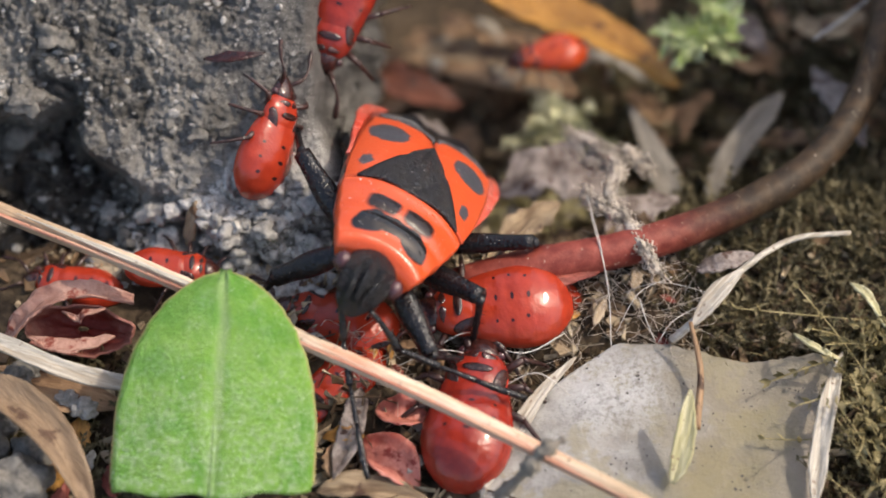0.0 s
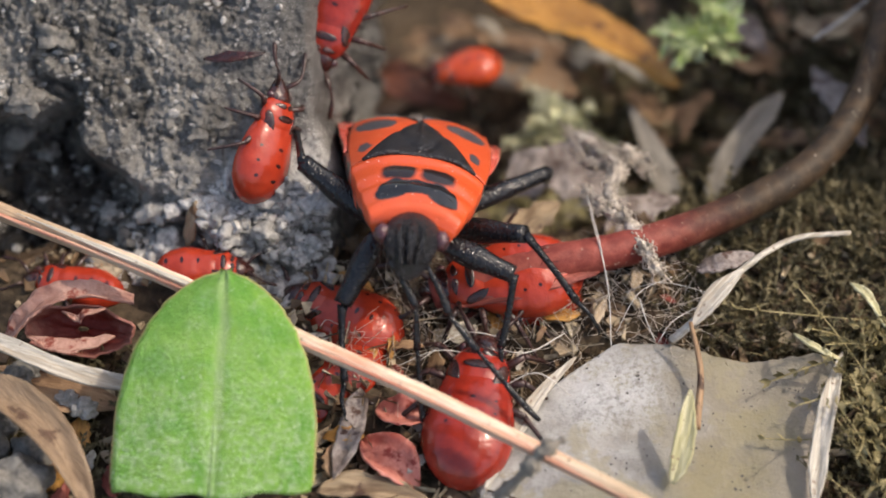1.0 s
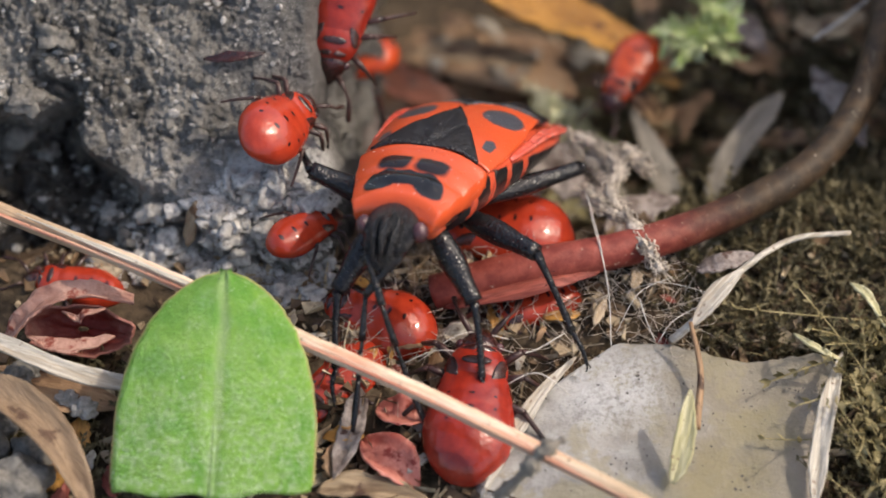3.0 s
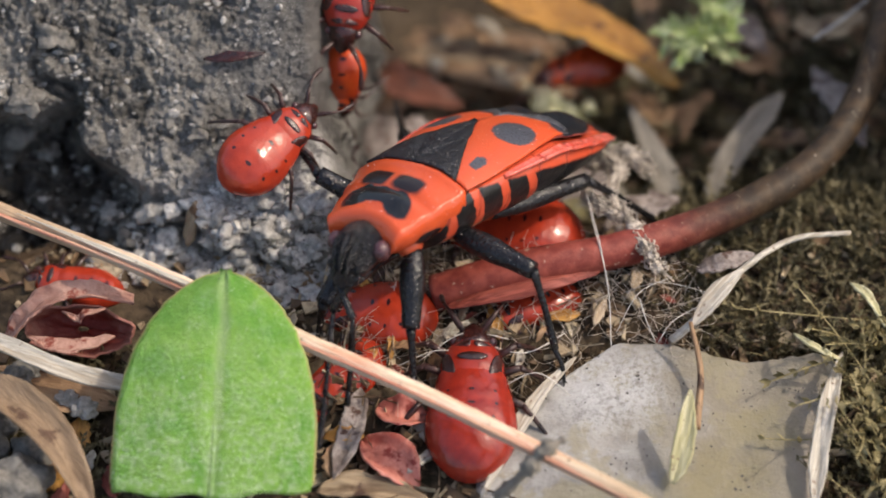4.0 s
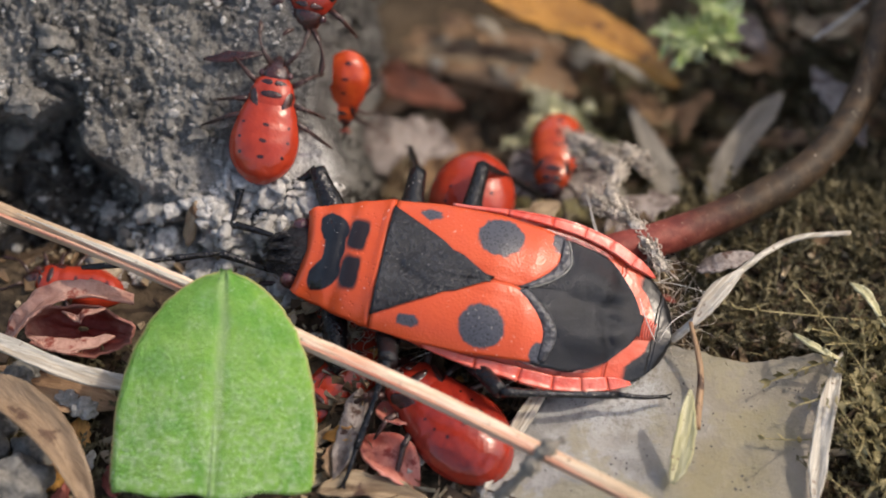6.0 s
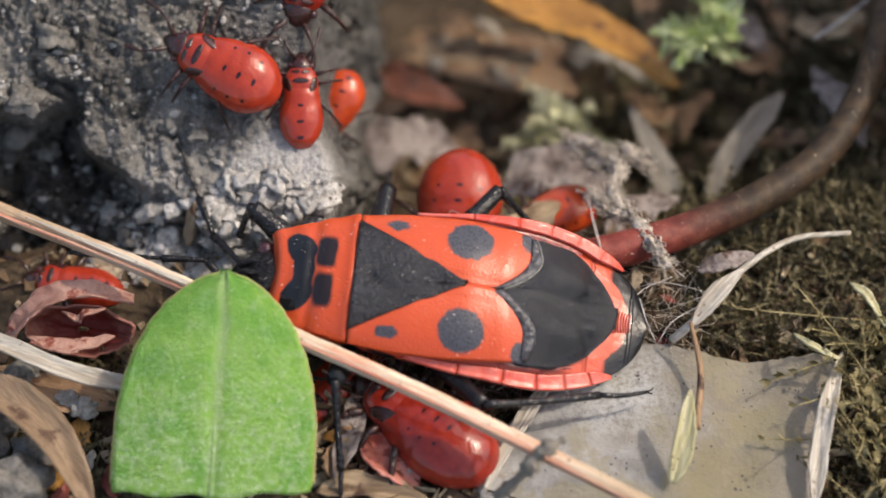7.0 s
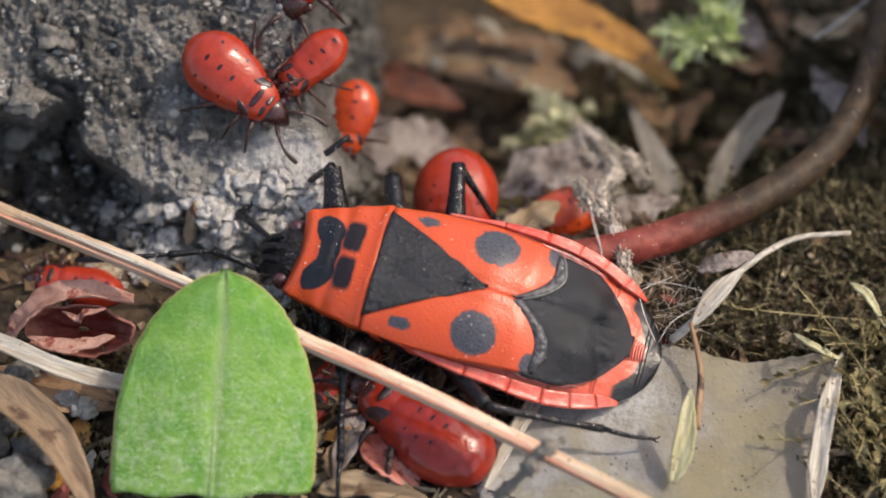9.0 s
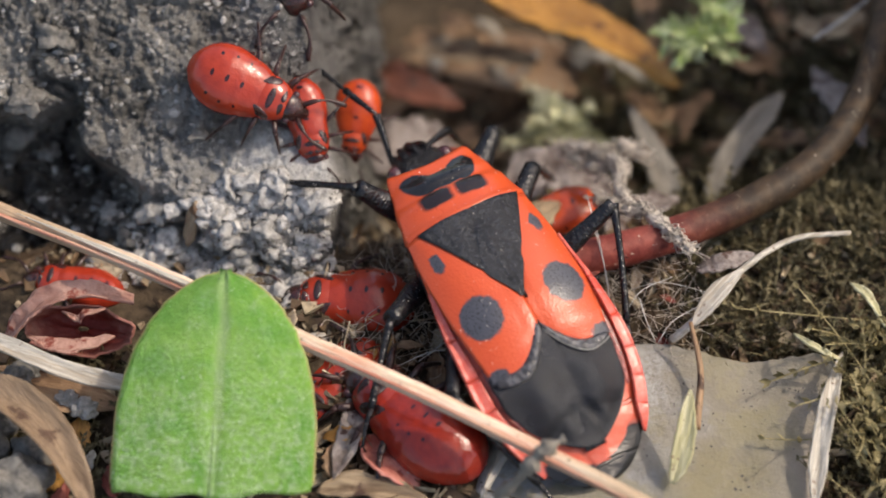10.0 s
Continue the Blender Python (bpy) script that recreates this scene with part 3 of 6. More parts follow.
def rock_face(a, b):
    """Relief of the leaning face over its plane (a along, b up the slope)."""
    edge = -2.95 - 0.55 * min(max((b - 2.4) / 1.5, 0), 1) + 0.26 * nz(0, b, 3, 0.7) + 0.16 * nz(0, b, 5, 2.0)
    if b < 0.4:
        edge -= (0.4 - b) ** 2 * 0.6
    foot = -0.9 + 0.6 * min(max((-6.8 - a) / 2.5, 0), 1) + 0.5 * nz(a, 0, 9, 0.5) + 0.2 * nz(a, 0, 2, 1.7) + max(0, -6.5 - a) * 0.05
    dx, dy = edge - a, b - foot
    wa, wb = a + 0.5 * nz(a, b, 3.3, 0.9), b + 0.5 * nz(a, b, 5.3, 0.9)
    # the main face stands over a crumbled terrace; outer lumps rise beyond a gully
    d = min((wa + 9.5) * 0.55 + (wb - 2.3) * 0.83, wa + 10.75 + 0.55 * nz(0, b, 7, 0.8) + 0.3 * nz(0, b, 2, 2.1) + max(0, b - 4.8) * 0.9)
    k = min(max((d + 0.2) / 0.55, 0), 1)
    face = k * k * (3 - 2 * k)
    o = min(max((-10.9 - wa - 0.4 * nz(0, b, 7, 0.8)) / 0.7, 0), 1) * min(max((wb - 3.4) / 0.6, 0), 1)
    step = max(face, o * o * (3 - 2 * o))
    c1, j1 = cellular(wa, wb, 0.75, 1.5)
    c2, j2 = cellular(wa, wb, 1.9, 4.5)
    c3, j3 = cellular(a, b, 4.6, 7.5)
    # a worn pale shoulder, almost without crumbs
    worn = min(1.0, math.exp(-(((a + 4.6) / 1.7) ** 4) - ((b - 2.0) / 1.35) ** 4) + 0.8 * min(max((a + 6.6) / 1.4, 0), 1) * min(max((b - 2.2) / 1.2, 0), 1))
    deep = min(max((-8.6 - a) / 1.6, 0), 1) * min(max((4.4 - b) / 0.9, 0.1), 1)
    h = -(0.7 + 2.2 * deep) * (1 - step) + 0.5 - 0.8 * math.exp(-((d + 0.45) / 0.35) ** 2) * (1 - o) * min(max((4.6 - b) / 1.2, 0.15), 1)
    h += 0.35 * math.exp(-((a + 4.3) / 1.1) ** 2 - ((b - 1.9) / 0.9) ** 2) + 0.25 * math.exp(-((a + 6.6) / 1.5) ** 2 - ((b - 0.5) / 0.5) ** 2)
    h += (1 - 0.5 * worn) * (0.42 * nz(a, b, 0.4, 0.33) + 0.3 * nz(a, b, 8.4, 0.8))
    crumb = 1 - step * 0.45
    rough = (1 - 0.8 * worn) * (0.75 + 0.9 * max(0.0, nz(a, b, 12.1, 0.5) + 0.3)) * (1 + 0.7 * (1 - step))
    h += rough * (crumb * (0.55 * c1 * j1 + 0.42 * c2 * j2) + 0.15 * c3 * j3 + 0.15 * nz(a, b, 3.1, 2.4) - 0.34)
    h += (0.3 + 0.7 * rough) * (0.14 * nz(a, b, 6.1, 5.2) + 0.09 * nz(a, b, 1.1, 11.5))
    drop = 0.0
    if dx < 0.4:
        drop += (0.4 - dx) ** 2 * 6.0
    if dy < 0.6:
        drop += (0.6 - dy) ** 2 * 1.1
    return h - min(drop, 9.0)


def make_rock():
    na, nb = 400, 330
    verts, quads = [], []
    for j in range(nb + 1):
        b = -3.0 + 13.0 * j / nb
        for i in range(na + 1):
            a = -17.5 + 15.5 * i / na
            h = rock_face(a, b)
            k = min(max(-0.6 - h, 0), 2) * 0.22
            verts.append((a + k * nz(a, b, h * 2.0, 1.6), b + k * nz(a + 9, b, h * 2.0, 1.6), h))
    w = na + 1
    quads = [(j * w + i, j * w + i + 1, (j + 1) * w + i + 1, (j + 1) * w + i) for j in range(nb) for i in range(na)]
    # sides and back close the block
    rim = [i for i in range(w)] + [(j * w + na) for j in range(1, nb + 1)] + [nb * w + i for i in range(na - 1, -1, -1)] + [j * w for j in range(nb - 1, 0, -1)]
    base = len(verts)
    for k in rim:
        verts.append((verts[k][0], verts[k][1], -11.0))
    n = len(rim)
    quads += [(rim[k], base + k, base + (k + 1) % n, rim[(k + 1) % n]) for k in range(n)]
    quads.append(tuple(base + k for k in range(n)))
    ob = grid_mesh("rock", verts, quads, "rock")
    ob.matrix_basis = pose(0, 0, 0, ROCK_TILT, 0, 0)
    return tagged(ob, "rough crumbling grey rock with pitted face", "rock")


make_rock()


def on_rock(a, b, lift=0.0):
    m = Matrix.Rotation(radians(ROCK_TILT), 4, "X")
    return m @ Vector((a, b, rock_face(a, b) + lift))


def lump(bm, c, r, seed, detail=2, wild=0.35):
    """An uneven pebble."""
    m = bmesh.ops.create_icosphere(bm, subdivisions=detail, radius=1)
    for v in m["verts"]:
        d = 1 + wild * nz(v.co.x + seed, v.co.y, v.co.z, 1.3) + 0.5 * wild * nz(v.co.x, v.co.y + seed, v.co.z, 3.1)
        v.co = Vector((v.co.x * r[0] * d + c[0], v.co.y * r[1] * d + c[1], v.co.z * r[2] * d + c[2]))


def make_grit():
    """Loose grains on and below the face: single grains where they stand out, the rest as one mass."""
    rng = random.Random(5)
    bm = bmesh.new()
    for k in range(1500):
        a = rng.uniform(-13, -4.2)
        b = rng.uniform(-0.4, 7.4) if k % 3 else rng.uniform(-0.3, 1.8)
        r = 0.02 + 0.11 * rng.random() ** 5
        lump(bm, on_rock(a, b, 0.02), (r * rng.uniform(0.7, 1.6), r * rng.uniform(0.6, 1.2), r * 0.8), k * 1.7, 1, 1.2)
    tagged(link("grit", bm, "crumb", smooth=False), "loose pale grit scattered over the grey rock", "grit", kind="stuff")
    for k, (a, b, r, m) in enumerate(((-9.4, 1.0, 0.30, "crumb"), (-8.2, 1.05, 0.32, "crumb"), (-11.7, 4.2, 0.42, "dull_crumb"), (-11.6, 2.9, 0.36, "dull_crumb"),
                                      (-7.4, 0.7, 0.24, "crumb"), (-8.9, 0.3, 0.3, "dull_crumb"), (-10.2, 1.4, 0.33, "dull_crumb"), (-6.3, 0.9, 0.26, "crumb"),
                                      (-9.8, -0.2, 0.34, "dull_crumb"), (-6.9, 3.2, 0.22, "dull_crumb"), (-11.0, 6.0, 0.4, "dull_crumb"), (-5.6, -0.1, 0.32, "crumb"),
                                      (-5.0, 0.5, 0.25, "crumb"), (-7.9, 0.0, 0.26, "crumb"), (-12.2, 3.4, 0.4, "dull_crumb"))):
        bm = bmesh.new()
        lump(bm, (0, 0, 0), (r * 1.2, r, r * 0.85), 3.7 * k, 3, 0.9)
        ob = link("pebble", bm, m)
        ob.matrix_basis = Matrix.Translation(on_rock(a, b, r * 0.35) * MM)
        tagged(ob, "small pale grey stone grain on the rock", "pebble", "grains on the rock")


make_grit()


def rock_top(x, y):
    """Height of the rock's face over a point of the plan."""
    b = y / math.cos(radians(ROCK_TILT))
    for _ in range(6):
        q = on_rock(x, b)
        b += (y - q.y) / math.cos(radians(ROCK_TILT))
    return on_rock(x, b).z


def make_rubble():
    """Crumbled stone at the rock's foot: larger grains one by one, fine ones as one mass."""
    rng = random.Random(41)

    def spot():
        x = rng.uniform(-10.2, -3.2) if rng.random() < 0.5 else rng.uniform(-7.0, -3.2)
        y = rng.uniform(-1.75, 1.3) if x > -6.6 else rng.uniform(-0.8, 1.0)
        return x, y, max(ground_height(x, y), rock_top(x, y))

    bm = bmesh.new()
    for k in range(1300):
        x, y, z = spot()
        r = 0.04 + 0.16 * rng.random() ** 3
        lump(bm, (x, y, z + r * 0.3), (r * rng.uniform(0.8, 1.5), r * rng.uniform(0.7, 1.2), r * 0.85), k * 1.3, 1, 1.0)
    tagged(link("rubble", bm, "rubble", smooth=False), "pale crumbled stone grains at the rock's foot", "rubble", kind="stuff")
    for k in range(64):
        x, y, z = spot()
        r = rng.uniform(0.16, 0.4)
        bm = bmesh.new()
        lump(bm, (0, 0, 0), (r * rng.uniform(0.9, 1.4), r * rng.uniform(0.7, 1.1), r * 0.8), 5.3 * k, 3, 0.9)
        ob = link("pebble", bm, "rubble")
        ob.matrix_basis = mm(x, y, z + r * 0.2, 0, 0, rng.uniform(0, 360))
        tagged(ob, "pale grey stone crumb at the rock's foot", "pebble", "stone crumbs at the rock's foot")


make_rubble()

for c, r in (((-11.72, -7.73, 0.20), 1.0), ((-11.07, -6.41, -0.10), 0.5), ((-12.49, -5.77, 0.00), 0.8), ((-10.22, -4.86, 0.00), 0.28), ((-9.76, -5.16, 0.10), 0.3), ((-11.59, -4.14, 0.10), 0.42)):
    bm = bmesh.new()
    lump(bm, (0, 0, 0), (r * 1.15, r, r * 0.85), r * 9.1, 4, 0.6)
    ob = link("pebble", bm, "crumb" if r < 0.35 else "dull_crumb")
    ob.matrix_basis = Matrix.Translation(Vector(c) * MM)
    tagged(ob, "small grey granular stone among dead grass", "pebble", "stones in the litter")


# ---- plant things ----
def own_frame(pts):
    """A frame at the first point with x towards the last one; and the points in it."""
    pts = [Vector(p) for p in pts]
    x = (pts[-1] - pts[0]).normalized()
    y = Vector((0, 0, 1)).cross(x)
    y = y.normalized() if y.length > 0.05 else Vector((0, 1, 0))
    m = Matrix((x, y, x.cross(y))).transposed().to_4x4()
    inv = m.inverted()
    m.translation = pts[0] * MM
    return m, [inv @ (p - pts[0]) for p in pts]


def strand(name, pts, radius, material, label, category, sides=10, rough=0.06, flat=1.0, steps=10):
    m, pts = own_frame(pts)
    bm = bmesh.new()
    tube(bm, curve_through(pts, steps), radius, sides, rough, random.Random(len(pts) + len(name)), flat)
    ob = link(name, bm, material)
    ob.matrix_basis = m
    return tagged(ob, label, category)


def blade(name, pts, width, material, label, category, curl=0.15, thick=0.06, tilt=0.0, ragged=0.0, steps=8, across=10, rib=False):
    """A leaf strip along a line, cupped across, with a ragged margin."""
    seed = pts[0][0] * 3.1
    m, pts = own_frame(pts)
    line = curve_through(pts, steps)
    fr = frames_along(line)
    n = len(line) - 1
    bm = bmesh.new()

    def f(u, v):
        p, t, side, up = fr[round(u * n)]
        side, up = side * math.cos(tilt) + up * math.sin(tilt), up * math.cos(tilt) - side * math.sin(tilt)
        w = width(u) if callable(width) else width
        s = v * 2 - 1
        rag = 1 + (ragged + 0.06) * (nz(u * 9, s * 1.5, seed, 1.0) + 0.6 * nz(u * 27, s, seed, 1.0))
        wave = 0.22 * w * nz(u * 5, s * 2, seed + 4, 1.0) + 0.1 * w * nz(u * 14, s * 3, seed + 7, 1.0)
        return p + side * (s * w * rag) + up * (curl * w * s * s + wave)

    sheet(bm, f, n, across, thick)
    if rib:
        ob = new(name)
        part("blade", bm, material, ob)
        bm = bmesh.new()
        tube(bm, [f(i / n, 0.5) + Vector((0, 0, 0.02)) for i in range(n + 1)], lambda q: 0.09 * (1 - 0.7 * q), 6)
        part("midrib", bm, material, ob)
    else:
        ob = link(name, bm, material)
    ob.matrix_basis = m
    return tagged(ob, label, category)


def taper(w, a=0.5, b=0.5):
    return lambda u: w * (0.12 + 0.88 * min(1.0, (u / a) ** 0.7 if u < a else 1.0) * min(1.0, ((1 - u) / b) ** 0.7 if u > 1 - b else 1.0))


def make_seedling():
    """An upright oval leaf: blade, midrib and a short stalk into the soil."""
    top = new("seedling")
    base = Vector((-6.13, -8.36, 0.91))
    tip = Vector((-5.80, -2.63, 2.95))
    up = (tip - base)
    length = up.length
    ex = up.normalized()
    ey = Vector((-1, 0, 0))
    ey = (ey - ex * ey.dot(ex)).normalized()
    ez = ex.cross(ey)
    m = Matrix((ex, ey, ez)).transposed().to_4x4()
    m.translation = base * MM
    top.matrix_basis = m
    half = [(0.0, 2.62), (0.04, 2.66), (0.18, 2.66), (0.35, 2.64), (0.5, 2.5), (0.62, 2.3), (0.74, 1.98), (0.84, 1.58), (0.91, 1.16), (0.96, 0.76), (0.985, 0.46), (1.0, 0.1)]

    def blade_top(u, v):
        s = v * 2 - 1
        w = lerp_table(half, u)
        x = u * length
        if u < 0.25:
            x += (0.25 - u) * (1.5 * max(0.0, -s) ** 1.5 + 0.25 * math.sin(s * 9))
        z = 0.32 * (1 - s * s) + 0.05 * nz(u * 6, s * 3, 1, 1) - 0.09 * math.exp(-(s / 0.07) ** 2) + 0.3 * math.sin(u * 2.4)
        return Vector((x, s * w, z))

    bm = bmesh.new()
    sheet(bm, blade_top, 44, 36, 0.16)
    part("blade", bm, "leaf", top)
    bm = bmesh.new()
    tube(bm, [Vector((length * u, 0, 0.32 + 0.3 * math.sin(u * 2.4) - 0.17)) for u in [i / 20 for i in range(20)]], lambda s: 0.1 * (1 - s) + 0.03, 8)
    part("midrib", bm, "leaf", top, "paler raised midrib")
    for side in (-1, 1):
        bm = bmesh.new()
        line = []
        for i in range(2, 45):
            p = blade_top(i / 44, 0.5 + 0.5 * side)
            line.append(p + Vector((0, 0, -0.06)))
        tube(bm, line, 0.05, 6)
        part("margin", bm, "leaf_edge", top, "pale reddish leaf margin")
    bm = bmesh.new()
    inv = m.inverted()
    foot = inv @ (Vector((base.x + 0.6, base.y + 2.6, -0.6)) * MM) / MM
    tube(bm, curve_through([Vector((0.9, 0, 0.0)), Vector((0.2, 0, -0.5)), foot * 0.5 + Vector((-0.5, 0, -0.6)), foot], 6), 0.3, 8)
    part("stalk", bm, "leaf", top)
    return tagged(top, "single upright green oval leaf of a seedling", "leaf")


make_seedling()


def make_dry_leaf():
    """The pale grey fallen leaf, bowed upwards in the middle, with a torn far edge."""
    corner = [Vector(p) for p in ((0.77, -8.11, -0.10), (9.85, -8.95, -0.10), (11.03, -3.63, -0.30), (4.71, -3.09, -0.20))]
    bm = bmesh.new()

    def f(u, v):
        a = corner[0].lerp(corner[1], u)
        b = corner[3].lerp(corner[2], u)
        p = a.lerp(b, v)
        p.z += 0.22 * math.sin(math.pi * min(1, u * 1.4)) * (0.4 + 0.6 * v) + 0.18 * nz(u * 3, v * 3, 2, 1) + 0.05 * nz(u * 11, v * 11, 2, 1)
        p.y += v * (0.35 * math.sin(u * 9.0) * u + 0.12 * nz(u * 14, 0, 3, 1))
        p.x -= 1.0 * math.sin(math.pi * v) * max(0.0, 1 - u * 1.6)
        p.y += 0.12 * math.exp(-((u - 0.1) / 0.12) ** 2) * v ** 3
        return p

    sheet(bm, f, 60, 44, 0.07)
    top = new("dry_leaf")
    part("blade", bm, "dry_leaf", top)
    return tagged(top, "pale grey brittle fallen leaf speckled with black", "leaf")


dry_leaf = make_dry_leaf()


def as_part(ob, parent):
    """Makes a strip a part of its thing."""
    for key in ("category", "group"):
        if key in ob:
            del ob[key]
    inv = parent.matrix_basis.inverted()
    ob.parent = parent
    ob.matrix_basis = inv @ ob.matrix_basis


as_part(blade("folded_edge", [(0.99, -8.01, 0.20), (1.84, -6.25, 0.25), (2.63, -4.86, 0.25), (3.64, -3.63, 0.15)], taper(0.24), "bleached", "pale torn folded edge", "leaf strip", 0.2), dry_leaf)
blade("leaf_shred", [(6.13, -7.58, 0.35), (6.40, -6.89, 0.80), (6.63, -5.38, 1.50)], taper(0.3, 0.4, 0.3), "shred", "small yellowish leaf shred standing on the dry leaf", "leaf shred", 0.3, ragged=0.15)
strand("dry_stalk", [(6.85, -5.88, 0.20), (7.02, -4.35, 0.60), (6.77, -3.04, 1.10)], lambda s: 0.12 - 0.06 * s, "brown_leaf", "thin brown dry stalk", "stalk")
as_part(blade("rolled_edge", [(9.87, -8.27, 0.20), (10.09, -6.73, 0.50), (10.39, -5.46, 0.70), (10.95, -3.61, 0.40)], taper(0.26, 0.2, 0.3), "bleached", "pale tan rolled edge", "leaf strip", 0.5), dry_leaf)

# the long straw
straw = new("straw")
tagged(straw, "long pale dry straw with pinkish streaks", "straw")
as_part(strand("stem", [(-17.06, 2.11, 2.60), (-14.17, 0.90, 2.20), (-12.19, -0.21, 2.30), (-8.99, -1.64, 2.30), (-6.94, -2.64, 2.30), (-3.68, -4.37, 2.35), (-0.36, -6.08, 2.40), (2.45, -7.56, 2.20), (4.79, -8.73, 1.90), (7.56, -10.21, 1.30), (12.64, -12.72, 0.00)],
       lambda s: 0.25 - 0.03 * s, "straw", "long dry straw stalk, pale tan with reddish streaks", "straw", 12, 0.10), straw)
as_part(strand("stem_rib", [(-17.01, 1.87, 2.75), (-14.12, 0.65, 2.38), (-12.14, -0.45, 2.48), (-8.96, -1.88, 2.48), (-6.91, -2.88, 2.48), (-3.67, -4.59, 2.52), (-0.36, -6.29, 2.56), (2.45, -7.75, 2.34), (4.78, -8.89, 2.00)], lambda s: 0.06, "pink_straw", "reddish rib along the stem", "rib", 6), straw)
as_part(blade("split_skin", [(-11.65, -0.50, 2.64), (-8.95, -1.75, 2.62), (-6.91, -2.73, 2.62), (-4.59, -3.90, 2.62)], taper(0.07, 0.3, 0.3), "bleached", "pale split skin of the stem", "strip", 0.2, thick=0.03), straw)

# the thick red-brown stalk that arches out of the litter
stalk = new("stalk")
tagged(stalk, "thick arching red-brown plant stalk", "stalk")
as_part(strand("stem", [(-0.22, -1.35, -0.20), (1.20, -1.14, 0.30), (2.77, -0.88, 0.60), (4.68, -0.47, 0.60), (6.61, 0.23, 0.50), (8.75, 1.32, 0.40), (10.63, 2.74, 0.30), (11.99, 4.67, 0.30), (12.93, 7.24, 0.40), (13.41, 10.10, 0.50)],
       lambda s: 0.54 - 0.1 * s, "stem", "red-brown stem, blood red towards its root", "stalk", 16, 0.05), stalk)
as_part(blade("sheath", [(0.09, -1.93, 0.00), (1.51, -1.77, 0.50), (3.07, -1.44, 0.70), (4.35, -1.04, 0.50)], taper(0.3, 0.4, 0.4), "red_stem", "flat reddish sheath", "sheath", -0.2), stalk)

# background leaves in the hollow
blade("amber_leaf", [(0.11, 13.47, -4.40), (2.09, 12.04, -4.60), (4.06, 11.19, -4.60), (5.62, 10.07, -4.40), (7.23, 8.49, -4.20)], taper(1.4, 0.2, 0.55), "orange_leaf", "curled amber-brown dead leaf", "leaf", 0.35, tilt=0.5, rib=True)
blade("bark_leaf", [(-0.89, 11.09, -5.80), (0.47, 10.81, -5.60), (1.73, 10.60, -5.50), (3.09, 10.57, -5.70)], taper(0.55, 0.3, 0.35), "hollow_tan", "dull tan dead leaf in the hollow", "leaf", 0.3, tilt=0.3, ragged=0.25, rib=True)
blade("rust_leaf", [(-2.99, 11.12, -6.40), (-1.24, 9.77, -6.00), (0.65, 9.27, -6.30)], taper(0.75, 0.3, 0.35), "rust_leaf", "rusty red dead leaf in the hollow", "leaf", 0.3, tilt=0.2, ragged=0.2, rib=True)
blade("brown_leaf", [(-2.34, 14.13, -9.20), (0.30, 13.14, -8.80), (3.97, 11.64, -8.00), (6.12, 10.37, -7.60)], taper(1.3), "brown_leaf", "brown dead leaf in the hollow", "leaf", 0.2, rib=True)
blade("grey_leaf", [(7.99, 4.26, -4.20), (8.89, 5.85, -3.80), (10.44, 7.78, -3.40)], taper(0.42, 0.3, 0.2), "grey_leaf", "grey dry leaf strip leaning in the hollow", "leaf strip", 0.2)
blade("grey_leaf", [(7.18, 4.30, -4.90), (6.55, 6.18, -4.60), (5.80, 7.81, -4.20)], taper(0.5, 0.3, 0.7), "grey_leaf", "grey pointed dry leaf in the hollow", "leaf", 0.25)
blade("pale_scrap", [(-3.24, 6.36, -5.50), (-1.47, 6.91, -4.90), (0.46, 6.97, -5.30)], taper(0.9, 0.3, 0.3), "hollow_grey", "pinkish grey crumpled leaf scrap", "leaf", 0.3, ragged=0.5)
blade("tan_scrap", [(10.80, 11.06, -5.70), (12.15, 10.92, -4.90), (13.54, 10.37, -4.90)], taper(0.5, 0.3, 0.3), "brown_leaf", "brown leaf scrap in the hollow", "leaf", 0.3, ragged=0.2)
blade("grey_leaf", [(9.43, 11.19, -6.50), (10.32, 12.19, -5.70), (10.91, 13.48, -5.30)], taper(0.6, 0.3, 0.3), "grey_leaf", "grey dry leaf in the hollow", "leaf", 0.2)
blade("tan_scrap", [(1.63, 4.05, -3.40), (3.41, 4.60, -3.00), (5.10, 3.92, -3.20)], taper(0.85, 0.3, 0.35), "hollow_grey", "pinkish grey leaf scrap behind the stalk", "leaf", 0.3, ragged=0.5)
blade("tan_scrap", [(4.75, 1.28, -1.40), (5.72, 2.41, -1.80), (6.94, 3.16, -2.20)], taper(0.5, 0.3, 0.35), "hollow_grey", "pinkish grey leaf scrap behind the stalk", "leaf", 0.3, ragged=0.5)
blade("tan_scrap", [(1.21, -0.42, -0.20), (2.38, 1.41, -1.00), (3.40, 2.58, -1.60)], taper(0.45, 0.3, 0.3), "hollow_tan", "dull tan leaf scrap beside the stalk", "leaf", 0.3, ragged=0.4)
strand("straw_bit", [(6.31, -3.06, 0.10), (7.07, -2.56, 0.60), (8.22, -1.41, 1.10), (9.72, -0.26, 0.90), (11.46, 0.23, 0.50)], lambda s: 0.13 - 0.06 * s, "bleached", "thin bleached curved straw bit", "straw")
blade("grass_strip", [(6.83, -3.04, 0.80), (7.47, -2.23, 1.10), (8.28, -1.43, 1.20)], taper(0.28, 0.4, 0.4), "bleached", "pale narrow leaf blade", "leaf strip", 0.2)
blade("curled_moss_leaf", [(11.25, -1.70, 0.90), (11.62, -2.44, 1.30), (12.05, -3.27, 1.20)], taper(0.2, 0.3, 0.6), "shred", "yellowish curled moss leaf at the bank", "leaf", 0.6, tilt=0.4, ragged=0.2)
